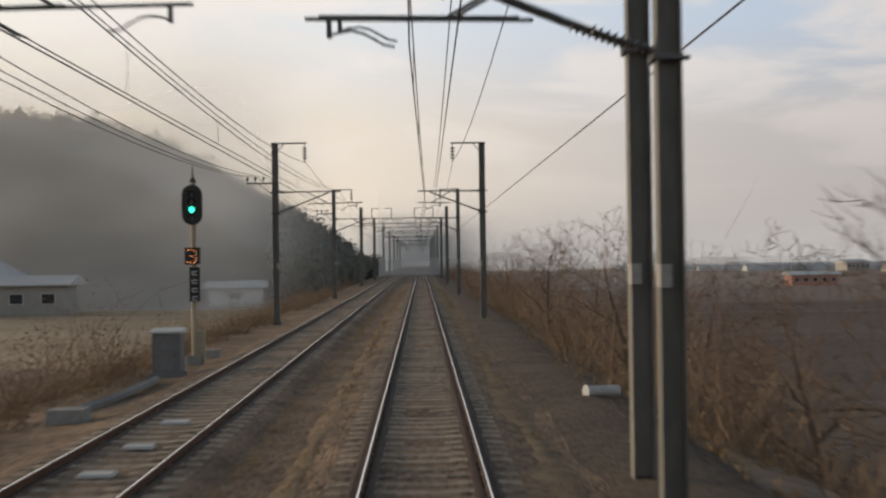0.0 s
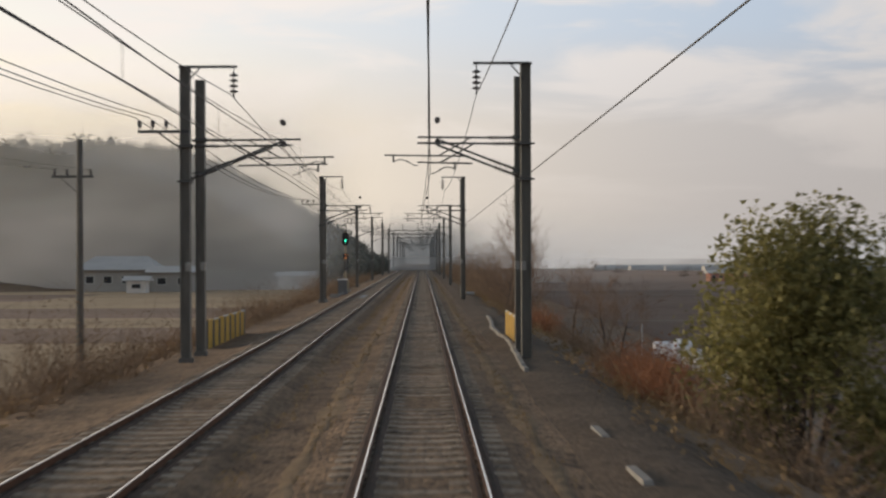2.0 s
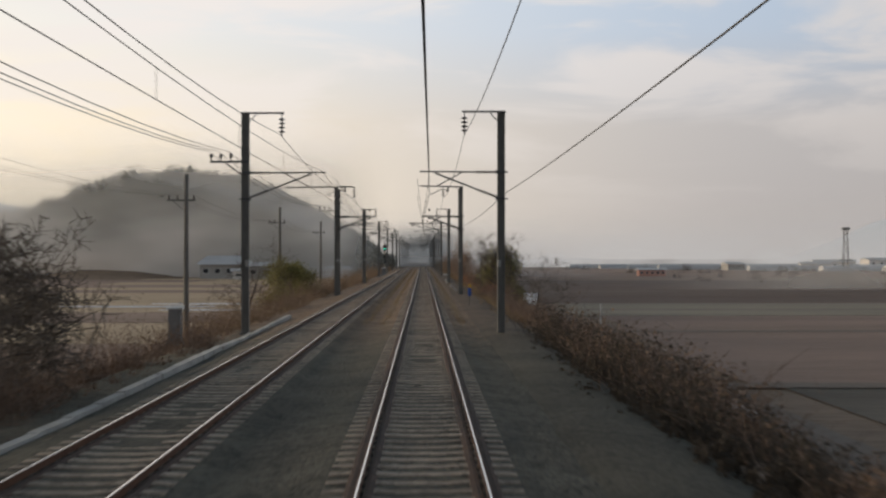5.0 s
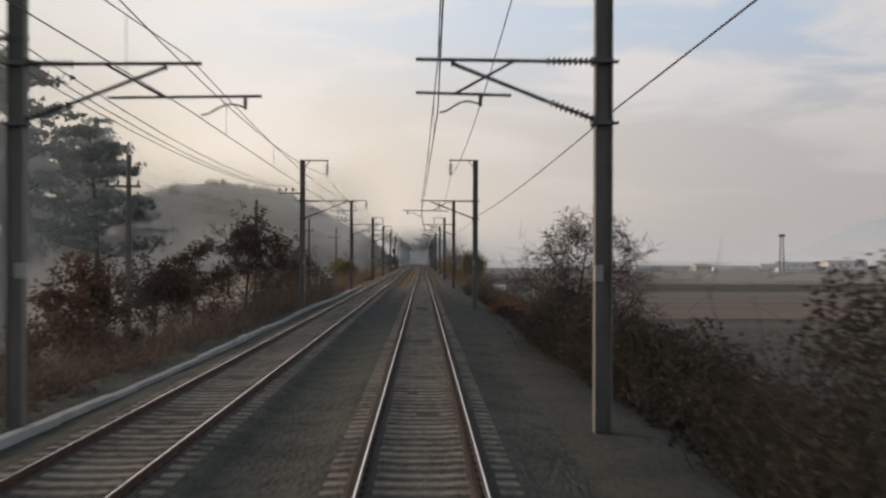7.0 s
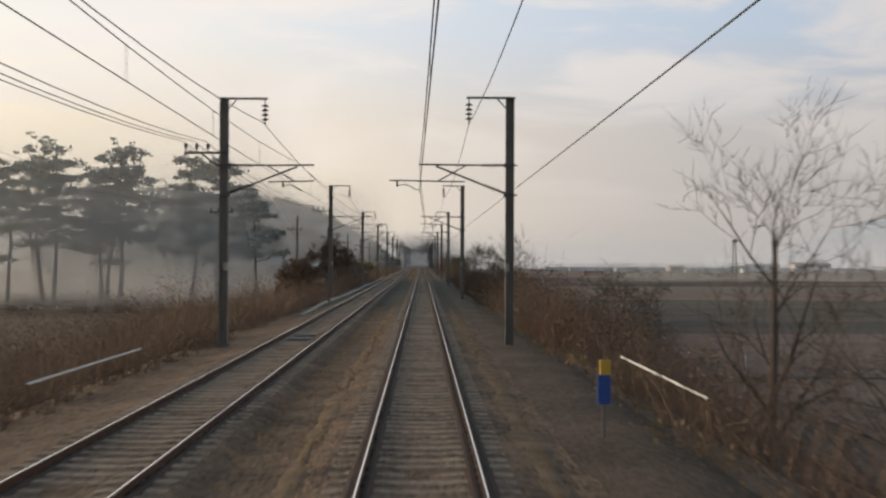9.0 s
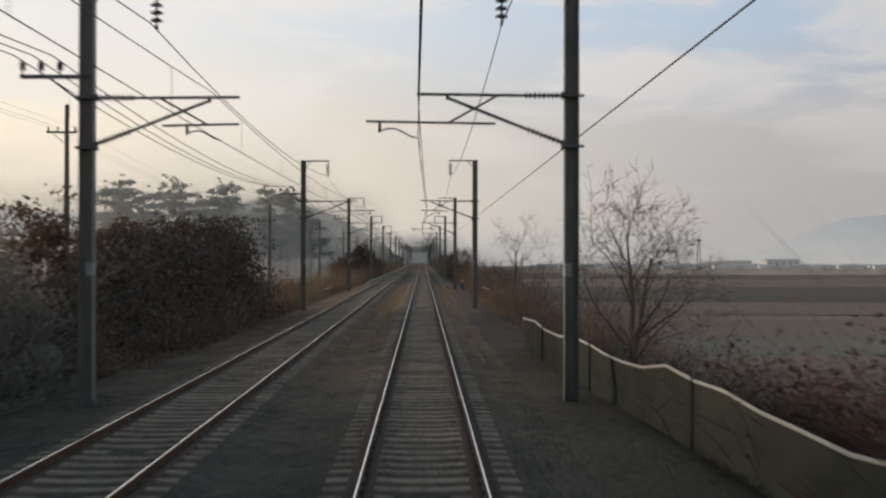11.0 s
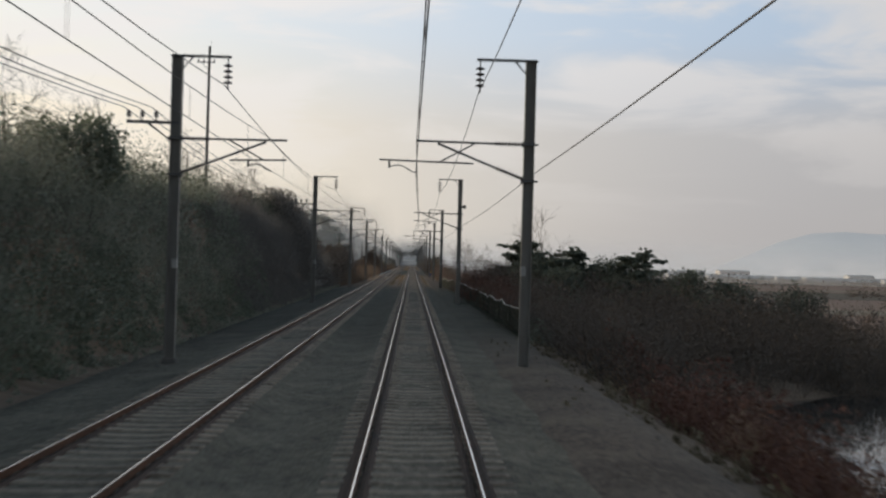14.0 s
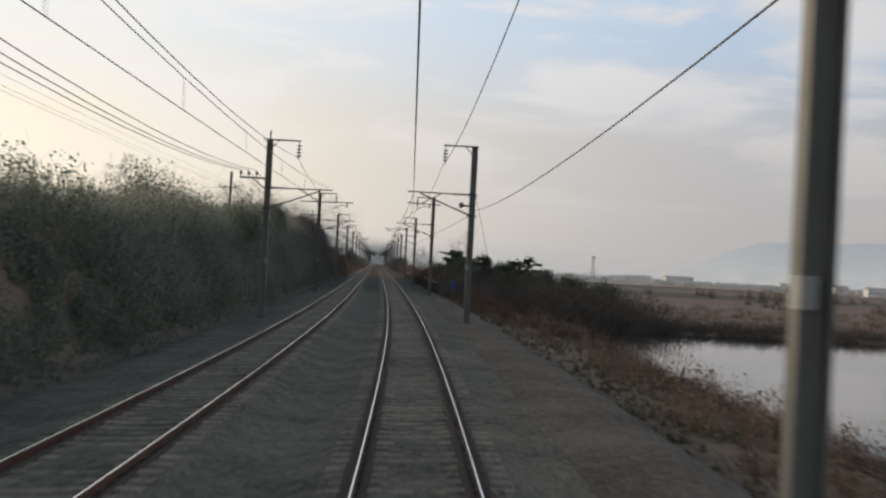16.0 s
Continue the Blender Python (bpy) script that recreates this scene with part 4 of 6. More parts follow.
def build_pine(x, y, h, seed, label, clear=0.35, wide=0.30, z=None, dense=1.0, group="pines", needle=None):
    """A pine: bent trunk, limbs that carry flat pads of needles."""
    rg = np.random.default_rng(seed)
    t = thing("pine_tree", x, y, ground_z(x, y) if z is None else z, label, "tree", group)
    trunk, limbs, pads = Geo(), Geo(), []
    p = Vector((0, 0, -0.3))
    d = Vector((rg.normal() * 0.05, rg.normal() * 0.05, 1))
    nodes = []
    n = 9
    for i in range(n):
        d = (d + Vector((rg.normal() * 0.07, rg.normal() * 0.07, 0.15))).normalized()
        q = p + d * (h / n)
        r0, r1 = h * 0.016 * (1 - 0.85 * i / n), h * 0.016 * (1 - 0.85 * (i + 1) / n)
        trunk.tube(p, q, r0 + 0.02, r1 + 0.02, 7, cap=False)
        nodes.append((p, q))
        p = q
    pads.append((p, 0.16 * h * wide / 0.3 * 0.5, 0.09 * h))
    k = int(13 * dense)
    for j in range(k):
        u = clear + (1 - clear) * (j + rg.uniform(0.1, 0.9)) / k
        i = min(n - 1, int(u * n))
        o = nodes[i][0].lerp(nodes[i][1], u * n - i)
        a = j * 2.39 + rg.uniform(-0.5, 0.5)
        ln = h * wide * (1.05 - 0.75 * ((u - clear) / (1 - clear)) ** 1.3) * rg.uniform(0.65, 1.15)
        e = o + Vector((math.cos(a) * ln, math.sin(a) * ln, ln * rg.uniform(0.05, 0.45)))
        m = o.lerp(e, 0.55) + Vector((0, 0, -0.06 * ln))
        limbs.tube(o, m, 0.006 * h, 0.004 * h, 4, cap=False)
        limbs.tube(m, e, 0.004 * h, 0.0015 * h, 4, cap=False)
        for f in (0.5, 0.75, 1.0):
            c = o.lerp(e, f) + Vector((rg.normal() * 0.25, rg.normal() * 0.25, 0.1))
            pads.append((c, h * 0.100 * rg.uniform(0.7, 1.35), h * 0.020))
    part("trunk", trunk.add(limbs.v, limbs.f), WOOD, t)
    cen, size = [], []
    for c, r, th in pads:
        m = int(115 * dense)
        tuft = rg.uniform(-1, 1, (9, 3)) * np.array([r, r, th]) * 0.95
        g = tuft[rg.integers(0, 9, m)] + rg.normal(size=(m, 3)) * np.array([0.26, 0.26, 0.11]) * r * 0.62
        cen.append(np.array(c) + g)
        size.append(rg.uniform(0.10, 0.22, m) * (h / 11) ** 0.5)
    v, f = flakes(np.concatenate(cen), np.concatenate(size), rg, 0.3)
    ob = new("crown", raw("crown", v, f, needle or NEEDLE))
    ob.parent = t
    tagged(ob, "green needles in layered pads")
    return t


def build_shrub(x, y, h, r, seed, material, label, n=5000, leaf=0.07, z=None, count=16):
    """A dense evergreen bush of lobes of leaves round forked stems."""
    rg = np.random.default_rng(seed)
    t = thing("evergreen_bush", x, y, ground_z(x, y) if z is None else z, label, "bush", "evergreen bushes")
    g = Geo()
    lobes = []
    for i in range(count):
        a, u = rg.uniform(0, 2 * math.pi), rg.uniform(0.15, 0.95)
        rr = r * (0.75 if u < 0.6 else 0.75 * (1.25 - u) / 0.65) * rg.uniform(0.4, 1)
        c = Vector((rr * math.cos(a), rr * math.sin(a), h * u))
        g.tube((c.x * 0.1, c.y * 0.1, -0.2), c * 0.9, 0.05, 0.012, 5, cap=False)
        lobes.append((c, r * rg.uniform(0.28, 0.45)))
    part("stem", g, WOOD, t)
    per = n // len(lobes)
    cen = []
    for c, q in lobes:
        d = unit(rg.normal(size=(per, 3))) * (rg.uniform(0.35, 1.1, (per, 1)) * q)
        cen.append(np.array(c) + d)
    cen = np.concatenate(cen)
    v, f = flakes(cen, leaf * rg.uniform(0.5, 1.5, len(cen)), rg)
    ob = new("crown", raw("crown", v, f, material))
    ob.parent = t
    return t


# ---- woods on the hill ----
def build_woods():
    """Crowns of leaf clumps over a rounded core, on the hill and along its foot."""
    rg = np.random.default_rng(21)
    v0, f0 = ico(1.0, 1)
    cores, cen, size, spots = [], [], [], []
    for _ in range(15000):
        x, y = rg.uniform(-185, -13), rg.uniform(160, 400)
        g = ground_z(x, y)
        if ground_z(x, y + 6) < g - 0.9:
            continue
        inside = g > -1.4
        if not inside and not (-40 < x and y > 168 and rg.random() < 0.5):
            continue
        if min([9] + [abs(x - a) + abs(y - b) for a, b in spots]) < 3.3:
            continue
        spots.append((x, y))
        hgt = rg.uniform(6.0, 8.0) + (1.6 if rg.random() < 0.12 else 0) if inside else rg.uniform(4, 7)
        r = rg.uniform(1.7, 2.6)
        c = np.array([x, y, g + hgt - r])
        cores.append((v0 * r * np.array([0.7, 0.7, 1.0]) * (1 + 0.12 * rg.normal(size=(len(v0), 1))) + c - np.array([0, 0, r * 0.35]), f0))
        n = 68
        d = unit(rg.normal(size=(n, 3)) + np.array([0, 0, 0.25]))
        lump = 1 + 0.25 * np.sin(d[:, 0] * 5 + x) * np.cos(d[:, 2] * 6 + y)
        cen.append(c + d * (r * lump * rg.uniform(0.86, 1.1, n))[:, None] * np.array([1, 1, 1.1]))
        size.append(rg.uniform(0.18, 0.40, n))
    v, f = join(cores)
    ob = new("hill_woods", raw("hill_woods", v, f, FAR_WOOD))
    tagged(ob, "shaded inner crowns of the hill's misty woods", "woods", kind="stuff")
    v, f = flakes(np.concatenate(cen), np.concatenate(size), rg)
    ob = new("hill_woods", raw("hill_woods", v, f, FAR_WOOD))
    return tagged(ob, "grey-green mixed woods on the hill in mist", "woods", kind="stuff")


build_woods()
rg0 = np.random.default_rng(8)
fuzz = []
for _ in range(240):
    x, y = rg0.uniform(-150, -25), rg0.uniform(170, 360)
    g = ground_z(x, y)
    if g > 4:
        fuzz.append((x, y, g + 6.0, 4.0, 2.0))
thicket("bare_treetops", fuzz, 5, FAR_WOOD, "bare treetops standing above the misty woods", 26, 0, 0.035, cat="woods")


# ---- thickets beside the line ----
def verge(seed, y0, y1, side, u0, u1, per_m, h0, h1):
    r = random.Random(seed)
    out = []
    for _ in range(int((y1 - y0) * per_m)):
        y = r.uniform(y0, y1)
        u = r.uniform(u0, u1)
        x = xc(y) + side * u
        h = r.uniform(h0, h1) * (0.7 + 0.6 * max(0, wob(x, y, 0.11) + 0.4))
        out.append((x, y, ground_z(x, y), h, h * 0.55))
    return out


STRETCHES = (
    # seed, from, to, side, nearest, farthest, bushes a metre, heights, material
    (1, 20, 240, 1, 4.9, 9.0, 3.0, 2.4, 4.0, TWIG_PALE), (2, -60, 20, 1, 5.4, 8.5, 1.8, 1.0, 2.2, TWIG_PALE), (3, -135, -66, 1, 4.9, 10.0, 4.0, 0.9, 1.9, TWIG),
    (4, -250, -213, 1, 4.0, 8.0, 3.4, 1.2, 2.3, BRAMBLE), (15, -186, -135, 1, 4.3, 7.0, 3.6, 0.9, 1.7, BRAMBLE), (16, -213, -186, 1, 4.4, 10.2, 14.0, 0.3, 0.6, BRAMBLE), (5, -372, -250, 1, 4.8, 9.0, 2.6, 1.9, 3.5, TWIG), (6, -470, -372, 1, 5.0, 12.0, 2.8, 1.8, 3.2, TWIG_GREY),
    (7, -600, -470, 1, 5.4, 10.0, 2.4, 0.6, 1.4, TWIG_PALE), (8, 40, 170, -1, 8.1, 13.0, 1.6, 1.0, 2.0, TWIG_PALE), (9, -60, 40, -1, 8.3, 14.5, 2.4, 1.4, 2.5, TWIG_PALE),
    (10, -135, -60, -1, 8.0, 13.0, 2.0, 1.6, 2.9, TWIG_PALE), (11, -250, -135, -1, 7.7, 13.5, 3.4, 1.3, 2.3, TWIG), (12, -372, -250, -1, 7.9, 13.5, 2.6, 2.3, 3.7, TWIG_PALE),
    (13, -470, -440, -1, 9.9, 16.0, 3.4, 1.8, 3.2, SCRUB), (17, -440, -350, -1, 10.2, 16.0, 3.4, 1.8, 3.2, DUSKY), (14, -620, -470, -1, 9.2, 16.0, 3.6, 1.5, 2.6, SCRUB),
)
for seed, a, b, side, u0, u1, per, h0, h1, m in STRETCHES:
    lab = "dense brown bramble thicket on the embankment" if m not in (TWIG_GREY, SCRUB, DUSKY) else "dark grey-brown scrub covering the cutting"
    thicket("thicket", verge(seed, a, b, side, u0, u1, per, h0, h1), seed, m, lab, 22 if m in (SCRUB, DUSKY, BRAMBLE) else 38, 140 if m in (SCRUB, DUSKY, BRAMBLE) else 110, 0.0075, 0.05 if m in (SCRUB, DUSKY) else 0.036 if m is BRAMBLE else 0.029)
thicket("thicket", verge(77, -172, -138, 1, 4.8, 10.0, 5.0, 1.3, 2.4), 77, TWIG, "reddish-brown brambles down the embankment's slope", 34, 90, 0.011, 0.04)
thicket("thicket", verge(73, -372, -135, -1, 7.1, 8.6, 4.0, 0.3, 0.8), 73, TWIG, "low brown brush at the ballast's edge", 26, 50, 0.010, 0.035)
thicket("thicket", verge(71, -442, -370, -1, 9.9, 12.5, 7.0, 1.0, 2.0), 71, DUSKY, "dark scrub covering the lower bank of the cutting", 34, 110, 0.011, 0.045)
thicket("thicket", verge(86, -450, -417, -1, 8.5, 11.5, 12.0, 0.8, 1.5), 86, DUSKY, "dark scrub hanging over the cutting's lower bank", 24, 170, 0.011, 0.05, fill=1.4)
thicket("ivy_scrub", verge(72, -600, -440, -1, 8.6, 11.0, 3.2, 0.9, 1.7), 72, IVY, "grey-green ivy over the lower bank of the cutting", 8, 140, 0.011, 0.055)
thicket("thicket", verge(41, -398, -332, -1, 9.8, 13.0, 3.6, 2.2, 3.6), 41, TWIG_GREY, "tall dark scrub at the cutting's mouth", 36, 150, 0.013, 0.05)
thicket("thicket", verge(42, -252, -212, 1, 5.0, 8.5, 3.6, 2.7, 3.9), 42, BRAMBLE, "tall dark bramble thicket on the embankment", 18, 320, 0.009, 0.045, fill=1.2)
thicket("thicket", verge(43, -425, -384, 1, 6.0, 20.0, 5.0, 1.8, 3.2), 43, TWIG_GREY, "dark scrub between the knoll's pines", 34, 100, 0.013, 0.045)
thicket("ivy_scrub", verge(31, -600, -440, -1, 8.8, 13.0, 1.8, 1.2, 2.2), 31, IVY, "dark green ivy and scrub hanging on the cutting's bank", 9, 130, 0.011, 0.07)
thicket("ivy_scrub", verge(32, -470, -372, 1, 4.6, 7.0, 2.0, 0.7, 1.2), 32, NEEDLE, "dark green ground cover behind the mesh fence", 8, 110, 0.011, 0.06)
thicket("ivy_scrub", verge(81, -470, -374, 1, 2.8, 4.4, 15.0, 0.10, 0.28), 81, NEEDLE, "dark green ground cover between path and mesh fence", 10, 60, 0.009, 0.04)
thicket("thicket", verge(82, -440, -384, 1, 5.0, 9.5, 6.5, 1.9, 3.0), 82, RED_BRUSH, "dark reddish brush behind the mesh fence", 34, 150, 0.011, 0.045, fill=1.4)
thicket("thicket", verge(85, -250, -140, 1, 3.3, 4.6, 9.0, 0.14, 0.36), 85, BRAMBLE, "low dark brambles creeping over the path's edge", 6, 80, 0.007, 0.035)
thicket("thicket", verge(88, -412, -388, 1, 6.5, 10.0, 5.0, 3.4, 4.8), 88, TWIG_GREY, "tall grey-brown brush beside the knoll's pines", 26, 300, 0.008, 0.045, fill=1.2)
thicket("thicket", verge(89, -516, -480, 1, 6.0, 9.0, 6.0, 1.4, 2.0), 89, RED_BRUSH, "reddish-brown brush on the slope above the pond", 24, 160, 0.008, 0.042, fill=1.4)
thicket("thicket", verge(90, -482, -447, 1, 8.5, 18.0, 7.0, 0.8, 1.4), 90, TWIG_GREY, "low grey-brown brush between knoll and pond", 24, 110, 0.008, 0.042, fill=1.6)
thicket("thicket", verge(93, -262, -226, -1, 8.6, 16.0, 4.8, 2.3, 3.2), 93, TWIG_PALE, "brown brush beside the line below the pines", 30, 130, 0.008, 0.036, fill=1.6)
thicket("bank_grass", verge(94, -600, -516, 1, 6.8, 12.5, 11.0, 0.18, 0.45), 94, TWIG_GREY, "dull grey-brown grass down the embankment", 22, 40, 0.008, 0.035, cat="grass")
pond_edge = [(x, y, ground_z(x, y), h, h) for x, y, h in ((rg0.uniform(14, 125), rg0.uniform(-447, -432), rg0.uniform(0.9, 1.9)) for _ in range(520))]
beyond = [(x, y, ground_z(x, y), h, 0.6 * h) for x, y, h in ((rg0.uniform(24, 130), rg0.uniform(-436, -330), rg0.choice((1.0, 1.4, 1.8, 2.4, 3.4))) for _ in range(330))]
thicket("pond_scrub", beyond, 59, TWIG, "scattered bare brown scrub on the flat beyond the pond", 34, 40, 0.014, 0.05)
shore = [(x, y, -4.0, h, 0.7 * h) for x, y, h in ((rg0.uniform(16, 104), rg0.uniform(-449, -441), rg0.uniform(0.9, 1.9)) for _ in range(300))]
thicket("pond_scrub", shore, 75, TWIG_GREY, "dark scrub standing at the pond's far shore", 30, 90, 0.02, 0.06)
thicket("pond_scrub", pond_edge, 39, TWIG_GREY, "dark scrub along the pond's far shore", 24, 60, 0.017, 0.06)
thicket("thicket", verge(40, -452, -406, 1, 7.0, 33.0, 9.0, 3.4, 5.4), 40, TWIG_GREY, "dark scrub and young trees on the knoll", 30, 170, 0.013, 0.065, fill=1.4)
thicket("bare_twigs", verge(76, -600, -455, -1, 10.5, 15.0, 2.2, 1.5, 2.5), 76, TWIG_GREY, "fine bare twigs standing above the cutting's scrub", 16, 0, 0.010, cat="thicket")
thicket("thicket", verge(44, -548, -462, -1, 9.4, 14.0, 3.6, 1.8, 3.0), 44, SCRUB, "dark scrub crowding the top of the cutting", 26, 150, 0.0105, 0.05)
thicket("ivy_scrub", verge(47, -560, -460, -1, 9.6, 14.0, 1.6, 2.0, 3.0), 47, IVY, "grey-green leaves among the cutting's scrub", 8, 130, 0.011, 0.06)
thicket("thicket", verge(49, -330, -258, -1, 9.0, 18.0, 3.0, 2.8, 4.0), 49, TWIG, "tall brown scrub below the embankment", 32, 120, 0.008, 0.036)
thicket("thicket", verge(50, -600, -374, -1, 7.9, 9.2, 4.4, 0.2, 0.45), 50, SCRUB, "low dark scrub at the foot of the cutting", 22, 40, 0.01, 0.04)
thicket("thicket", verge(51, -512, -486, 1, 5.2, 7.6, 5.0, 0.5, 0.9), 51, RED_BRUSH, "brown scrub on the slope above the pond", 36, 80, 0.012, 0.04)
thicket("thicket", verge(45, -486, -458, 1, 5.8, 8.5, 5.0, 2.0, 3.2), 45, TWIG_GREY, "grey-brown scrub on the slope above the pond", 36, 80, 0.012, 0.04)
thicket("thicket", verge(46, -230, -211, 1, 4.4, 7.0, 8.0, 2.2, 3.2), 46, BRAMBLE, "tall dark bramble mass crowding the path", 34, 320, 0.010, 0.055, fill=1.1)
thicket("thicket", verge(87, -232, -206, 1, 6.0, 9.5, 5.0, 2.2, 3.4), 87, RED_BRUSH, "dark reddish brush on the embankment's slope", 16, 260, 0.008, 0.045, fill=1.2)
thicket("thicket", verge(48, -250, -150, 1, 3.9, 5.0, 3.6, 0.35, 0.7), 48, BRAMBLE, "dark brambles along the path's edge", 12, 140, 0.007, 0.04)
for _x, _y, _s in ((5.4, -12.5, 61), (5.6, -43.0, 62), (6.2, -38.0, 63), (6.6, -62.0, 64), (4.9, -187.0, 65), (5.0, -184.0, 66), (5.8, -283.0, 67), (5.4, -279.0, 68), (5.3, -224.0, 69)):
    thicket("rusty_grass", [(_x + 0.5 * math.sin(i * 2.4), _y + 1.6 * math.cos(i * 1.9), -0.9, 1.5 + 0.3 * math.sin(i), 0.8) for i in range(14)], _s, RUSTY, "tuft of rusty orange dead grass on the embankment", 60, 40, 0.009, 0.04, cat="grass")
thicket("thicket", verge(53, -575, -464, 1, 7.5, 13.0, 3.6, 0.35, 0.8), 53, RED_BRUSH, "low brown brush along the pond's bank", 28, 70, 0.012, 0.04)
thicket("thicket", verge(58, -536, -500, 1, 6.2, 9.0, 5.0, 0.4, 0.8), 58, RED_BRUSH, "reddish-brown brush on the slope above the pond", 32, 80, 0.011, 0.04)
thicket("thicket", verge(54, -406, -366, -1, 9.9, 13.0, 8.0, 3.6, 5.2), 54, DUSKY, "tall dark leafy scrub at the cutting's mouth", 10, 420, 0.008, 0.07, fill=1.0)
thicket("thicket", verge(83, -372, -336, -1, 9.3, 12.5, 6.5, 5.2, 6.6), 83, TWIG_GREY, "tall dark leafy scrub below the cutting's mouth", 10, 420, 0.008, 0.075, fill=1.0)
thicket("thicket", verge(84, -426, -372, -1, 8.8, 9.5, 3.4, 0.3, 0.8), 84, DUSKY, "dark brambles before the cutting's rocks", 24, 90, 0.01, 0.045)
thicket("thicket", verge(55, -292, -246, 1, 5.0, 9.0, 4.0, 1.9, 3.2), 55, TWIG, "dense brown bramble thicket on the embankment", 24, 260, 0.007, 0.036, fill=1.5)
thicket("thicket", verge(56, -135, 120, -1, 7.3, 9.4, 3.6, 0.3, 0.9), 56, TWIG_PALE, "low brown brush at the ballast's edge", 26, 50, 0.010, 0.035)
thicket("thicket", verge(57, -508, -448, 1, 9.5, 13.0, 3.8, 0.4, 0.8), 57, TWIG_GREY, "low dark brush between the embankment and the pond", 26, 70, 0.012, 0.045)
thicket("thicket", verge(74, -575, -530, 1, 8.5, 15.0, 2.4, 0.7, 1.5), 74, TWIG, "brown brush between the embankment and the pond", 32, 70, 0.012, 0.04)
thicket("reeds", verge(33, -600, -544, 1, 10.0, 18.5, 4.6, 1.0, 1.8), 33, BROWN_LEAF, "reddish reeds at the pond's edge", 40, 20, 0.010, 0.05, cat="reeds")
thicket("dry_grass", verge(34, -130, 110, 1, 3.6, 5.2, 4.0, 0.2, 0.6), 34, DRY_GRASS, "yellow dry grass at the path's edge", 15, 12, 0.009, 0.04, cat="grass")
thicket("dry_grass", verge(35, -130, 110, -1, 7.4, 9.0, 3.2, 0.2, 0.5), 35, DRY_GRASS, "yellow dry grass at the path's edge", 15, 12, 0.009, 0.04, cat="grass")
thicket("dry_grass", verge(37, -372, -252, 1, 3.6, 5.0, 4.0, 0.2, 0.6), 37, DRY_GRASS, "withered grass at the embankment's edge", 15, 12, 0.009, 0.04, cat="grass")
thicket("bank_grass", verge(38, -600, -470, 1, 2.4, 8.0, 13.0, 0.12, 0.40), 38, mat("grey_green_grass", (0.085, 0.072, 0.046), (0.20, 0.165, 0.108), 0.95, 2.0, 0.2, 0.0, per_island=0.5), "short grey-green grass on the embankment", 26, 24, 0.008, 0.04, cat="grass")
weeds = []
for _ in range(2600):
    y = rg0.uniform(-130, 120) if rg0.random() < 0.7 else rg0.uniform(-370, -255)
    u = rg0.choice([1.66, -1.66, -2.45]) + rg0.normal() * 0.10
    weeds.append((u, y, -0.17, rg0.uniform(0.05, 0.14), 0.22))
thicket("track_weeds", weeds, 36, DRY_GRASS, "strips of withered weeds beside the sleepers", 7, 7, 0.007, 0.025, cat="grass")

for _seed, _a, _b in ((91, -240, -134), (92, -452, -374)):
    thicket("path_weeds", verge(_seed, _a, _b, 1, 1.9, 3.4, 6.0, 0.04, 0.13), _seed, EVERGREEN if _seed == 91 else NEEDLE, "scattered low weeds on the dark cinder path", 6, 12, 0.006, 0.025, cat="grass")

undergrowth = [(x, y, ground_z(x, y), h, h * 0.8) for x, y, h in ((rg0.uniform(-52, -14), rg0.uniform(-205, -150), rg0.uniform(0.6, 1.5)) for _ in range(320))]
thicket("undergrowth", undergrowth, 52, TWIG, "brown undergrowth beneath the tall pines", 28, 80, 0.013, 0.06)

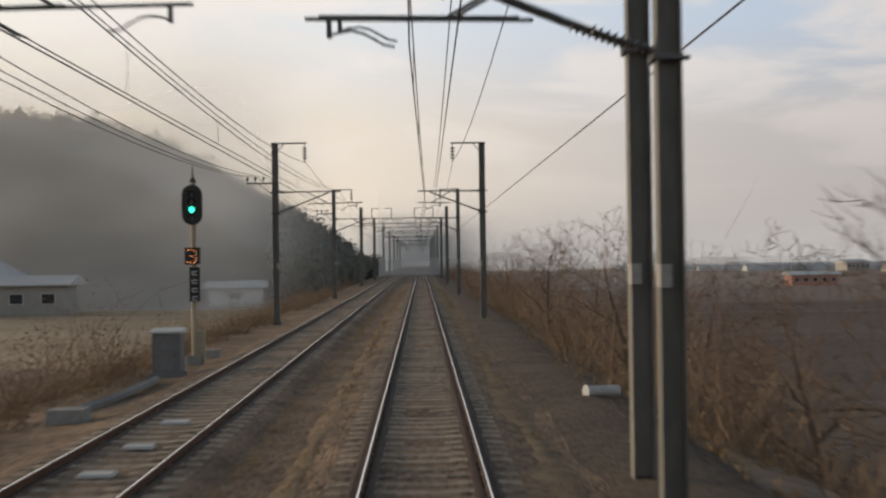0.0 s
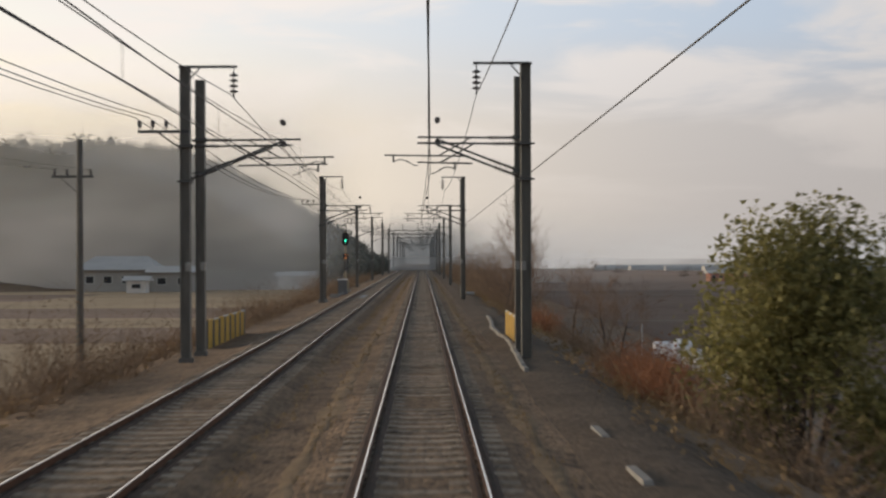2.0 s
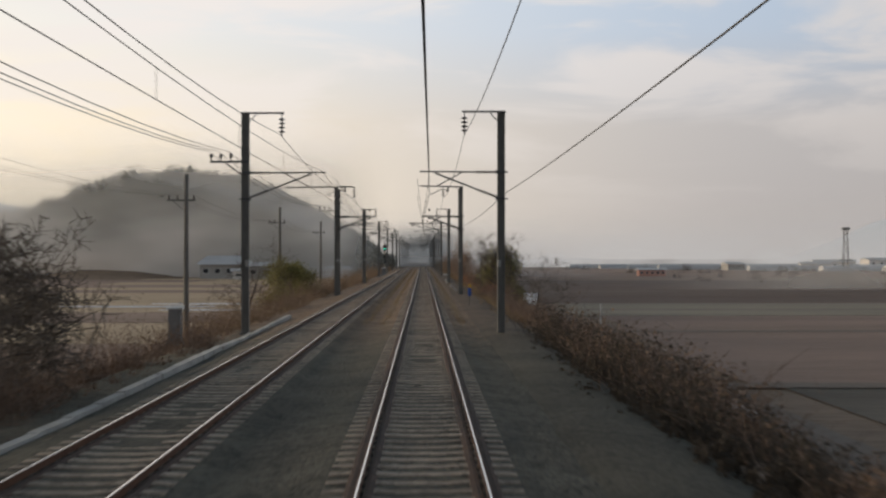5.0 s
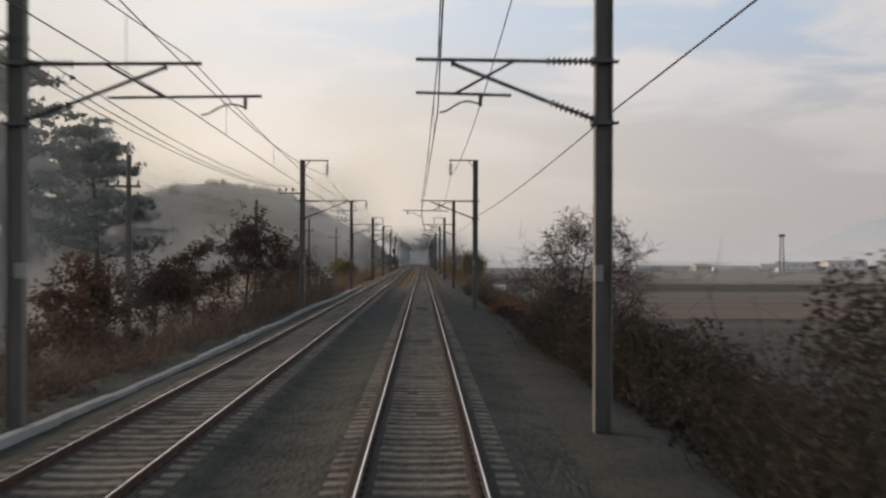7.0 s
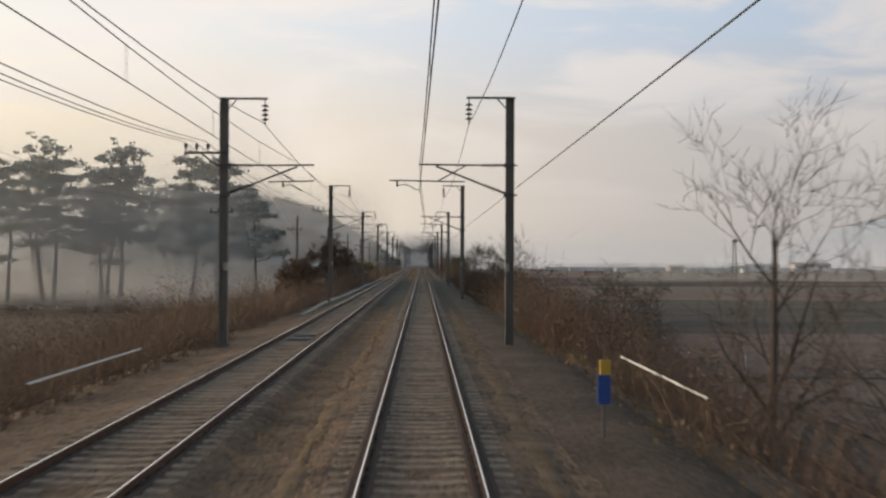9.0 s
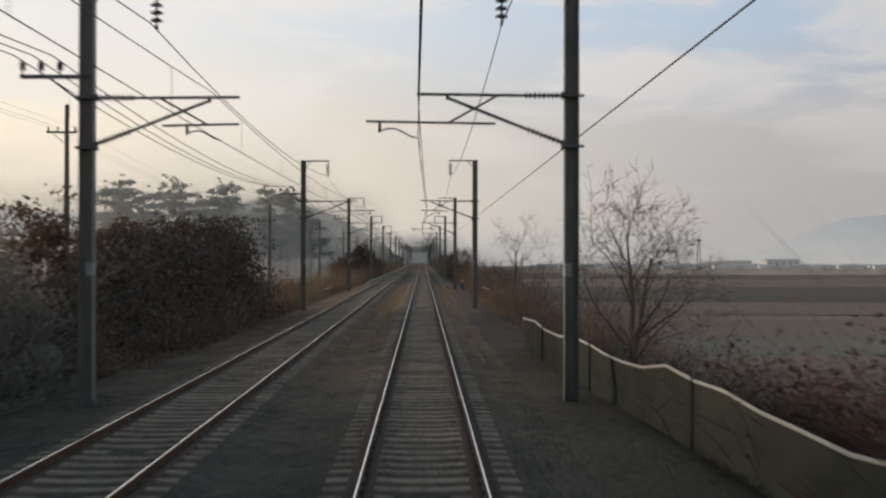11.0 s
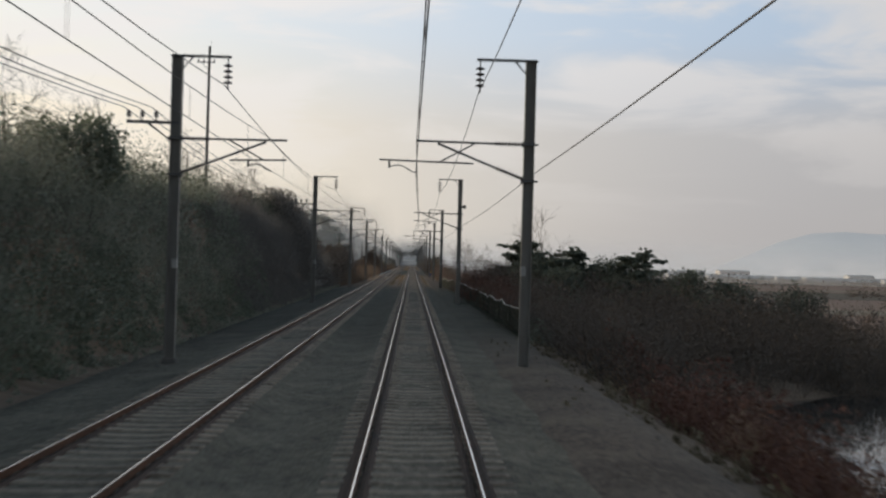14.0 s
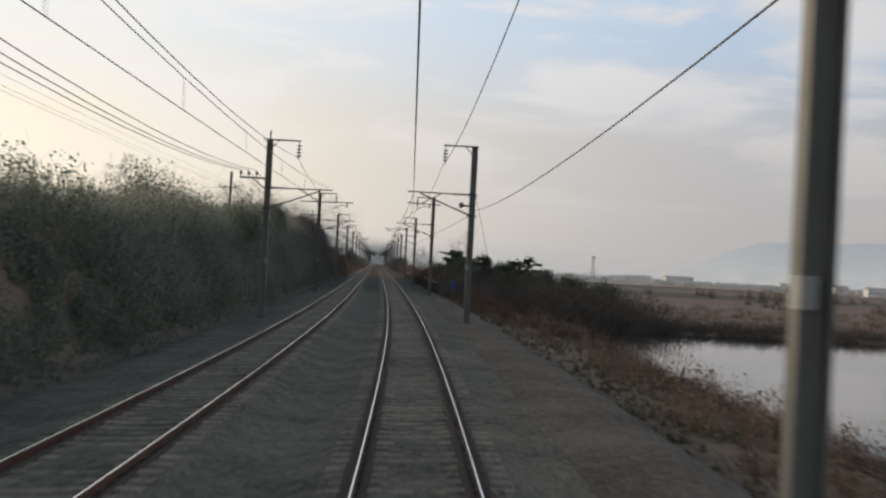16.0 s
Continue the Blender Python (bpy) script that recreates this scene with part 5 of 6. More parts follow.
# ---- single trees and bushes ----
for x, y, h, sp, seed, lab, leafy in (
    (5.4, -7.0, 6.0, 0.30, 101, "slim bare tree with fine upright twigs on the embankment", 0),
    (7.9, -5.0, 5.2, 0.32, 102, "slim bare tree with fine upright twigs on the embankment", 0),
    (9.4, -8.5, 5.6, 0.34, 157, "slim bare tree with fine upright twigs below the embankment", 0),
    (10.4, -4.0, 5.4, 0.34, 158, "slim bare tree with fine upright twigs below the embankment", 0),
    (6.9, 6.0, 5.4, 0.30, 103, "young bare tree among the brambles", 0),
    (6.3, 2.6, 5.2, 0.32, 136, "young bare tree among the brambles", 0),
    (5.6, 13.5, 4.8, 0.34, 141, "young bare tree among the brambles", 0),
    (5.5, 6.5, 5.8, 0.30, 104, "young bare tree among the brambles", 0),
    (6.4, 30.0, 4.4, 0.55, 105, "low bare tree above the bramble thicket", 0),
    (6.0, 47.0, 4.6, 0.55, 106, "low bare tree above the bramble thicket", 0),
    (6.8, 22.0, 5.0, 0.5, 151, "low bare tree above the bramble thicket", 0),
    (5.7, 36.0, 5.2, 0.5, 152, "low bare tree above the bramble thicket", 0),
    (7.4, 41.0, 5.4, 0.55, 153, "low bare tree above the bramble thicket", 0),
    (5.6, 58.0, 5.4, 0.5, 154, "low bare tree above the bramble thicket", 0),
    (6.6, 70.0, 5.6, 0.5, 155, "low bare tree above the bramble thicket", 0),
    (5.9, 88.0, 5.4, 0.5, 156, "low bare tree above the bramble thicket", 0),
    (5.8, -117.0, 4.2, 0.5, 108, "small bare tree above the brambles", 0),
    (7.0, -306.0, 7.4, 0.36, 110, "bare tree with crooked limbs", 0),
    (8.6, -310.0, 6.2, 0.38, 111, "bare tree with crooked limbs", 0),
    (5.6, -257.5, 5.0, 0.24, 112, "bare tree with forked upright limbs above the brambles", 0),
    (6.1, -369.0, 6.6, 0.42, 113, "bare tree with fine ascending twigs", 0),
    (7.0, -363.0, 6.2, 0.42, 114, "bare tree with fine ascending twigs", 0),
    (9.4, -394.5, 6.2, 0.42, 115, "bare tree beside dark pines on the knoll", 0),
    (10.9, -398.0, 6.8, 0.42, 140, "bare tree beside dark pines on the knoll", 0),
    (12.0, -402.0, 9.4, 0.3, 116, "tall bare tree rising behind dark pines", 0),
    (-10.6, -108.0, 5.8, 0.55, 120, "bare tree above the bramble thicket", 0),
    (-11.2, -176.0, 7.6, 0.42, 121, "slender tree holding its brown withered leaves", 9),
    (-12.6, -186.0, 5.8, 0.5, 122, "small tree holding its brown withered leaves", 9),
    (-13.5, -193.0, 5.2, 0.5, 123, "small tree holding its brown withered leaves", 9),
    (-12.0, -214.0, 4.8, 0.5, 124, "small tree holding its brown withered leaves", 8),
    (-10.6, -345.0, 6.6, 0.5, 125, "dark tree with withered leaves at the cutting's mouth", 9),
    (-11.5, -356.0, 7.0, 0.5, 126, "dark tree with withered leaves at the cutting's mouth", 9),
    (-11.0, -366.0, 6.4, 0.5, 127, "dark tree with withered leaves at the cutting's mouth", 9),
    (-12.6, -388.0, 4.6, 0.5, 128, "bare tree on top of the cutting", 0),
    (-13.5, -412.0, 5.0, 0.45, 129, "bare tree on top of the cutting", 0),
    (-14.0, -440.0, 4.4, 0.45, 130, "bare tree on top of the cutting", 0),
    (-13.0, -425.0, 4.6, 0.5, 131, "bare tree on top of the cutting", 0),
    (-15.0, -490.0, 4.0, 0.5, 132, "bare tree on top of the cutting", 0),
    (-14.0, -530.0, 3.8, 0.5, 133, "bare tree on top of the cutting", 0),
    (-15.5, -515.0, 4.2, 0.5, 134, "bare tree on top of the cutting", 0),
    (-13.0, -477.0, 4.6, 0.5, 138, "bare tree on top of the cutting", 0),
    (-13.6, -482.0, 4.8, 0.5, 139, "bare tree on top of the cutting", 0),
    (-14.5, -462.0, 4.2, 0.5, 135, "bare tree on top of the cutting", 0),
):
    build_bare_tree(x + xc(y), y, h, sp, seed, lab, leafy=leafy, leaf_mat=BROWN_LEAF, first=0.30 if leafy else 0.12, kids=(9, 5, 4, 3) if sp < 0.33 else (8, 5, 4, 3) if x < -12 else (9, 6, 4, 3), thick=0.013 if sp < 0.33 else 0.018, fine=0.0075, twig=TWIG if -20 < y < 100 else None)
# wide, dense trees
build_bare_tree(6.2, -80.0, 6.0, 0.6, 107, "wide bare bush with many spreading stems", levels=5, kids=(20, 7, 5, 4), first=0.02, up=0.25, z=-0.8, thick=0.014)
build_bare_tree(7.0, -286.0, 4.4, 0.65, 161, "wide bare bush with many spreading stems", levels=5, kids=(16, 6, 5, 4), first=0.02, up=0.2, z=-1.2, thick=0.014)
build_bare_tree(-10.8, -157.0, 6.8, 0.6, 118, "spreading bare tree beside the utility pole", levels=5, kids=(14, 8, 6, 4), first=0.1, up=0.12, fine=0.016)
build_bare_tree(-12.5, -151.0, 7.0, 0.6, 119, "spreading bare tree beside the utility pole", levels=5, kids=(14, 8, 6, 4), first=0.1, up=0.12, fine=0.016)
build_bare_tree(4.9, -215.0, 5.3, 0.55, 109, "round dense bare tree above the brambles", levels=5, kids=(17, 9, 6, 5), first=0.05, up=0.12, fine=0.009, twig=WOOD)

for x, y, h, seed in ((-17.0, -175, 11.2, 250), (-20.5, -183, 14.0, 202), (-19.0, -168, 12.0, 203), (-24.5, -178, 14.5, 204), (-28.0, -170, 13.0, 205), (-31.0, -185, 15.0, 206), (-35.5, -174, 14.0, 207),
                      (-40.0, -182, 15.5, 208), (-44.0, -170, 14.5, 209), (-48.0, -180, 15.0, 210), (-22.0, -160, 11.5, 211), (-53.0, -175, 16.0, 212), (-33.0, -160, 12.5, 213), (-26.0, -164, 11.0, 214), (-38.0, -166, 12.5, 215), (-31.0, -148, 12.0, 219), (-42.0, -155, 13.0, 220),
                      (-46.0, -176, 14.0, 260), (-33.5, -180, 13.5, 262), (-37.5, -187, 14.0, 263), (-50.5, -187, 14.5, 265), (-29.0, -160, 12.0, 266)):
    build_pine(x - 2.3, y - 4, h * 1.17, seed, "tall pine with layered grey-green needle pads in mist", clear=0.40 if seed % 3 else 0.26, wide=0.25 if seed % 3 else 0.17, needle=HAZED_NEEDLE, dense=1.0 if x > -30 else 0.85)
for x, y, h, seed, cl, w in ((10.9, -405, 5.6, 221, 0.05, 0.34), (10.0, -400, 7.4, 222, 0.08, 0.34), (13.0, -398, 5.8, 223, 0.05, 0.34), (16.0, -404, 5.4, 224, 0.05, 0.36), (12.0, -414, 4.8, 225, 0.05, 0.36),
                             (19.0, -396, 5.2, 226, 0.1, 0.32), (9.4, -419, 4.2, 227, 0.05, 0.38), (15.0, -424, 4.6, 228, 0.05, 0.36), (22.0, -410, 4.8, 229, 0.1, 0.34), (9.0, -436, 3.6, 230, 0.05, 0.4),
                             (9.6, -408, 6.4, 231, 0.05, 0.34), (9.0, -401.4, 6.4, 237, 0.08, 0.22), (14.2, -409, 6.8, 232, 0.05, 0.34), (12.2, -392, 5.6, 233, 0.05, 0.34), (18.0, -414, 6.8, 234, 0.05, 0.34), (20.5, -402, 6.8, 235, 0.05, 0.34), (24.0, -418, 6.0, 236, 0.05, 0.34)):
    build_pine(x, y, h * (0.95 if seed % 2 else 0.8), seed, "dark bushy pine on the knoll beside the line", clear=cl, wide=w * (1.0 if seed % 3 else 1.25), dense=1.3, group="knoll pines")
build_shrub(8.3, -45.5, 6.2, 2.9, 241, EVERGREEN, "olive-green evergreen bush with dense leaves", 26000, 0.066, count=30)
build_shrub(-10.8, -81, 3.9, 2.6, 242, EVERGREEN, "broad olive-green bush beside the thicket", 14000, 0.06)
build_shrub(-10.4, -74, 3.4, 2.0, 243, EVERGREEN, "broad olive-green bush beside the thicket", 5000, 0.08)
build_shrub(-12.0, -474, 2.6, 2.4, 244, IVY, "olive scrub on the cutting's edge", 5000, 0.08)
build_shrub(-11.6, -500, 2.4, 2.6, 245, IVY, "olive scrub on the cutting's edge", 5000, 0.08)

build_shrub(-13.4, -406, 2.2, 2.6, 246, NEEDLE, "dark evergreen bush on top of the cutting", 9000, 0.07)
build_shrub(-13.8, -416, 2.2, 2.6, 247, NEEDLE, "dark evergreen bush on top of the cutting", 9000, 0.07)

for _x, _y, _h, _r, _s in ((9.5, -412, 4.4, 2.6, 251), (13.0, -404, 4.6, 3.0, 252), (16.5, -410, 4.6, 3.0, 253), (20.0, -407, 4.4, 3.0, 254), (23.5, -404, 4.2, 3.0, 255), (11.0, -424, 3.6, 2.6, 256), (26.5, -414, 4.8, 3.2, 257), (21.5, -421, 4.6, 3.2, 258), (29.0, -422, 4.4, 3.2, 259)):
    build_shrub(_x, _y, _h, _r, _s, NEEDLE, "dark evergreen scrub filling the knoll between pines", 5000, 0.10)

# ---- utility poles ----
POLE = mat("grey_pole_concrete", (0.075, 0.072, 0.065), (0.16, 0.15, 0.135), 0.85, 6.0, 0.8, 0.2)


def build_pole(h):
    p = thing("utility_pole", label="slim concrete utility pole with one crossarm", category="utility pole", group="utility poles")
    part("shaft", Geo().tube((0, 0, -0.4), (0, 0, h), 0.16, 0.10, 10), POLE, p)
    g = Geo()
    g.box((-0.25, 0, h - 1.35), (1.5, 0.08, 0.09))
    g.tube((0, 0, h - 2.0), (-0.7, 0, h - 1.38), 0.02)
    part("crossarm", g, STEEL, p)
    for x in (-0.9, -0.45, 0.4):
        part("pin_insulator", Geo().tube((x, 0, h - 1.3), (x, 0, h - 1.08), 0.055, 0.035, 8), CERAMIC, p)
    part("earth_rod", Geo().tube((0.12, 0, h - 0.6), (0.12, 0, h + 0.5), 0.012, 0.006, 5), STEEL, p)
    return p


pole = build_pole(9.4)
first = True
POLES = [(-12.4, y, 7.0) for y in (-26.5, -71.5, -116, -161, -203, -250, -301)] + [(-17.3, -343, 10.1), (-14.3, -483, 9.5), (-14.0, -640, 9.5)]
for x, y, top in POLES:
    at = pose(x, y, top - 9.4)
    if first:
        pole.matrix_basis, first = at, False
    else:
        copy_thing(pole, at)
tall = build_pole(17.5)
tall.matrix_basis = pose(-17.5, -410, 2.6)
for k, dx in enumerate((-0.9, -0.45, 0.4)):
    pts = []
    for (xa, ya, za), (xb, yb, zb) in zip(POLES, POLES[1:]):
        za, zb = za - 1.1, zb - 1.1
        for i in range(8):
            t = i / 8
            pts.append((xa + (xb - xa) * t + dx, ya + (yb - ya) * t, za + (zb - za) * t - 2.0 * t * (1 - t)))
    whole("utility_wire", Geo().line(pts, 0.006), WIRE, "thin bare wire between the utility poles", "wire", "utility wires")

# ---- lineside things ----
BLACK = mat("black_signal_enamel", (0.012, 0.012, 0.012), (0.03, 0.03, 0.03), 0.45, 10, 1, 0.05)
PALE_POST = mat("weathered_tan_paint", (0.22, 0.18, 0.12), (0.36, 0.31, 0.22), 0.7, 9, 1.0, 0.15, stretch=(1, 1, 0.3))
GREY_BOX = mat("grey_cabinet_paint", (0.10, 0.10, 0.10), (0.19, 0.19, 0.185), 0.6, 7, 0.8, 0.15)
LID = mat("pale_lid_paint", (0.34, 0.34, 0.33), (0.5, 0.5, 0.48), 0.6, 7, 0.8, 0.1)
GREEN_LAMP = glow_mat("green_signal_lamp", (0.05, 0.95, 0.55), 2.2)
AMBER = glow_mat("amber_dots", (1.0, 0.36, 0.12), 1.6)
YELLOW = mat("yellow_fence_paint", (0.34, 0.20, 0.025), (0.52, 0.33, 0.05), 0.6, 7, 0.9, 0.15, stretch=(1, 1, 0.4), per_piece=0.4)
WHITE = mat("white_rail_paint", (0.55, 0.55, 0.52), (0.75, 0.74, 0.70), 0.5, 9, 1, 0.1)
RUST = mat("rusty_infill", (0.10, 0.065, 0.035), (0.22, 0.15, 0.085), 0.9, 6, 0.6, 0.2)
WRAP = mat("white_bale_film", (0.60, 0.62, 0.64), (0.80, 0.81, 0.82), 0.35, 5, 1.2, 0.4, dist=0.04)
BLUE = mat("blue_post_paint", (0.015, 0.045, 0.19), (0.04, 0.09, 0.30), 0.5, 8, 1, 0.1)


def tube_ring(g, c, r, depth, n=20, wall=0.012, half=True):
    """A lamp hood: an open pipe along -y, cut away below."""
    pts = range(n + 1)
    span = math.pi * 1.25
    rows = []
    for rr in (r, r + wall):
        for y in (0, -depth):
            rows.append([(c[0] + rr * math.cos(-0.4 + span * i / n), c[1] + y * (0.55 + 0.45 * math.sin(max(0, -0.4 + span * i / n)) if y else 1), c[2] + rr * math.sin(-0.4 + span * i / n)) for i in pts])
    g.strip([rows[0], rows[1]]).strip([rows[3], rows[2]]).strip([rows[1], rows[3]])


def build_signal(x, y):
    z = ground_z(x, y) + 0.1
    s = thing("railway_signal", x, y, z, "colour light signal showing green on a tan post", "signal")
    k = -z
    part("post", Geo().tube((0, 0, -0.1), (0, 0, 5.0 + k), 0.085, 0.075, 12), PALE_POST, s)
    g = Geo()
    g.box((0, 0, 0.15), (0.42, 0.42, 0.3), taper=0.8)
    part("base", g, TROUGH, s)
    g = Geo()
    g.tube((0, 0, 4.95 + k), (0, 0, 5.12 + k), 0.11, 0.03, 10)
    g.tube((0, 0, 5.12 + k), (0, 0, 5.42 + k), 0.03, 0.012, 6)
    part("finial", g, BLACK, s)
    # backing plate with round ends
    g = Geo()
    n, w, h, c = 10, 0.29, 0.29, (0, -0.14, 4.30 + k)
    ring = []
    for i in range(n + 1):
        a = math.pi * i / n
        ring.append((w * math.cos(a), h + w * math.sin(a)))
    for i in range(n + 1):
        a = math.pi + math.pi * i / n
        ring.append((w * math.cos(a), -h + w * math.sin(a)))
    m = len(ring)
    for yy in (-0.02, 0.06):
        g.v.extend((c[0] + a, c[1] + yy, c[2] + b) for a, b in ring)
    g.f += [tuple(range(m - 1, -1, -1)), tuple(range(m, 2 * m))] + [(i, (i + 1) % m, m + (i + 1) % m, m + i) for i in range(m)]
    g.k = 2 * m
    g.box((0, 0.0, 4.30 + k), (0.34, 0.24, 0.85))
    head = part("signal_head", g, BLACK, s, "black oblong signal head")
    for dz, lit in ((0.30, False), (0.08, False), (-0.14, True), (-0.36, False)):
        g = Geo()
        tube_ring(g, (0, -0.16, 4.30 + k + dz), 0.095, 0.2)
        part("hood", g, BLACK, head)
        lens = Geo().tube((0, -0.162, 4.30 + k + dz), (0, -0.20, 4.30 + k + dz), 0.085, 0.07, 16)
        part("lens", lens, GREEN_LAMP if lit else CERAMIC, head, "lit green lens" if lit else "dark lens")
    g = Geo()
    g.box((0, -0.13, 2.83 + k), (0.42, 0.2, 0.48))
    g.box((0, -0.25, 3.06 + k), (0.46, 0.1, 0.025))
    ind = part("route_indicator", g, BLACK, s, "black box with a lit amber numeral")
    # numeral 3 in a matrix of lamps
    dots = ("11110", "00001", "00001", "01110", "00001", "00001", "11110")
    for r, row in enumerate(dots):
        for q, bit in enumerate(row):
            if bit == "1":
                part("lamp_dot", Geo().tube((-0.12 + 0.06 * q, -0.232, 3.0 + k - 0.058 * r), (-0.12 + 0.06 * q, -0.242, 3.0 + k - 0.058 * r), 0.014, 0.012, 7), AMBER, ind)
    g = Geo()
    g.box((0.05, -0.13, 2.02 + k), (0.30, 0.04, 0.98))
    plate = part("marker_plate", g, BLACK, s, "tall dark plate with pale marks")
    for i in range(4):
        g = Geo()
        zz = 2.38 + k - 0.24 * i
        g.box((0.05, -0.155, zz), (0.15, 0.012, 0.035)).box((0.05, -0.155, zz - 0.09), (0.15, 0.012, 0.03)).box((-0.01, -0.155, zz - 0.045), (0.03, 0.012, 0.09))
        part("mark", g, LID, plate)
    g = Geo()
    g.box((0.16, 0.1, 0.55), (0.25, 0.22, 0.9))
    part("junction_box", g, PALE_POST, s)
    return s


build_signal(-6.55, 37.5)


def build_cabinet(x, y, w=0.72, d=0.6, h=1.25, label="grey metal relay cabinet with a pale sloping lid"):
    z = on_line(x, y, -0.30)[2]
    c = thing("relay_cabinet", x, y, z, label, "cabinet", "trackside boxes")
    g = Geo()
    g.box((0, 0, h / 2), (w, d, h))
    g.box((0, 0, 0.04), (w + 0.12, d + 0.12, 0.14))
    part("body", g, GREY_BOX, c)
    g = Geo()
    g.add([(-w / 2 - 0.06, -d / 2 - 0.08, h), (w / 2 + 0.06, -d / 2 - 0.08, h), (w / 2 + 0.06, d / 2 + 0.06, h), (-w / 2 - 0.06, d / 2 + 0.06, h), (-w / 2 - 0.06, -d / 2 - 0.08, h + 0.05), (w / 2 + 0.06, -d / 2 - 0.08, h + 0.05),
           (w / 2 + 0.06, d / 2 + 0.06, h + 0.12), (-w / 2 - 0.06, d / 2 + 0.06, h + 0.12)], [(3, 2, 1, 0), (4, 5, 6, 7), (0, 1, 5, 4), (1, 2, 6, 5), (2, 3, 7, 6), (3, 0, 4, 7)])
    part("lid", g, LID, c, "pale sloping lid")
    g = Geo()
    g.box((0, -d / 2 - 0.012, h / 2 + 0.05), (w * 0.86, 0.02, h * 0.8))
    door = part("door", g, GREY_BOX, c)
    g = Geo()
    g.box((w * 0.32, -d / 2 - 0.04, h / 2), (0.03, 0.03, 0.14))
    part("handle", g, STEEL, door)
    return c


build_cabinet(-6.6, 33.9, h=1.13)
build_cabinet(-8.4, -140, 0.42, 0.32, 1.2, "small dark trackside box with a flat lid")


def slab(name, x, y, size, label, cat, material=TROUGH, z=-0.32, group="", rz=0.0, taper=0.92):
    px, py, pz = on_line(x, y, z)
    return whole(name, Geo().box((0, 0, size[2] / 2), size, taper=taper), material, label, cat, group, at=(px, py, pz), rz=rz)


slab("cable_pit", -6.6, 24.3, (0.72, 0.6, 0.28), "low concrete cable pit with a flat lid", "cable pit", group="cable pits")
slab("cable_pit", -6.6, 40.5, (0.6, 0.5, 0.25), "low concrete cable pit with a flat lid", "cable pit", group="cable pits")
slab("cable_pit", -6.7, 14.0, (0.6, 0.5, 0.22), "low concrete cable pit with a flat lid", "cable pit", group="cable pits")
for y in (16.9, 19.4, 22.3):
    slab("balise", LEFT, y, (0.46, 0.34, 0.045), "pale flat transponder plate fixed between the rails", "transponder", LID, -0.10, "transponders")
slab("balise", LEFT, -287.0, (0.8, 0.4, 0.06), "dark flat transponder plate fixed between the rails", "transponder", GREY_BOX, -0.10, "transponders")
slab("balise", LEFT, -284.8, (0.8, 0.4, 0.06), "dark flat transponder plate fixed between the rails", "transponder", GREY_BOX, -0.10, "transponders")
g = Geo()
g.tube((3.3, 26.2, -0.07), (3.98, 26.5, -0.09), 0.115, n=14)
g.tube((3.28, 26.19, -0.07), (3.32, 26.21, -0.07), 0.13, n=14)
whole("pipe_piece", g, LID, "short pale pipe lying on the path", "pipe")
# angled cable duct down to the signal
g = Geo()
g.line([(-6.45, 31.6, -0.18), (-6.4, 29.6, -0.16), (-6.6, 27.6, -0.24), (-6.95, 26.0, -0.30)], 0.1, 6)
whole("cable_duct", g, TROUGH, "bent concrete cable duct beside the cabinet", "cable duct")


def trough_run(x, ys, label, w=0.30, h=0.16, z=-0.52, step=1.2, wander=0.04, long=0.0, slope=0.0):
    """Concrete trough lids laid end to end; each lid is a part."""
    t = thing("cable_trough", label=label, category="cable trough", group="cable troughs")
    me = Geo().box((0, 0, h / 2), (w, (long or step) - 0.03, h), taper=0.96).mesh("trough_lid", TROUGH)
    y = ys[0]
    r = random.Random(int(ys[0]))
    while y < ys[1]:
        px, py, pz = on_line(x + slope * (y - ys[0]) + wander * math.sin(y * 0.35) + wander * r.uniform(-0.3, 0.3), y, z + r.uniform(-0.015, 0.015))
        ob = new("trough_lid", me)
        ob.parent = t
        ob.matrix_basis = pose(px, py, pz, r.uniform(-0.8, 0.8), 0, r.uniform(-1.5, 1.5))
        y += step
    return t


trough_run(2.66, (-41, -12), "pale concrete cable trough winding along the path", 0.12, 0.10, z=-0.19, wander=0.09, slope=0.012)
trough_run(2.82, (-74, -52), "broken row of pale trough lids along the path", 0.13, 0.07, z=-0.19, step=4.2, wander=0.05, long=1.2)


KERB = mat("pale_kerb_concrete", (0.26, 0.245, 0.22), (0.50, 0.475, 0.43), 0.85, 7.0, 0.6, 0.35, spread=0.4, per_piece=0.2)


def low_wall(x, y0, y1, z_top, label):
    w = thing("retaining_kerb", label=label, category="kerb", group="retaining kerbs")
    me = Geo().box((0, 0, -0.25), (0.19, 1.96, 0.5)).mesh("kerb_block", KERB)
    r = random.Random(3)
    y = y0
    while y < y1:
        px, py, pz = on_line(x + 0.10 * math.sin(y * 0.11) + r.uniform(-0.02, 0.02), y, z_top + 0.05 * math.sin(y * 0.2) + r.uniform(-0.015, 0.015))
        ob = new("kerb_block", me)
        ob.parent = w
        ob.matrix_basis = pose(px, py, pz, 0, 0, r.uniform(-1, 1) - 1.2 * math.cos(y * 0.11))
        y += 2.0
    return w


low_wall(-6.4, -238, -120, -0.16, "low pale concrete kerb holding back the ballast")
low_wall(-6.4, -262, -242, -0.17, "low pale concrete kerb holding back the ballast")


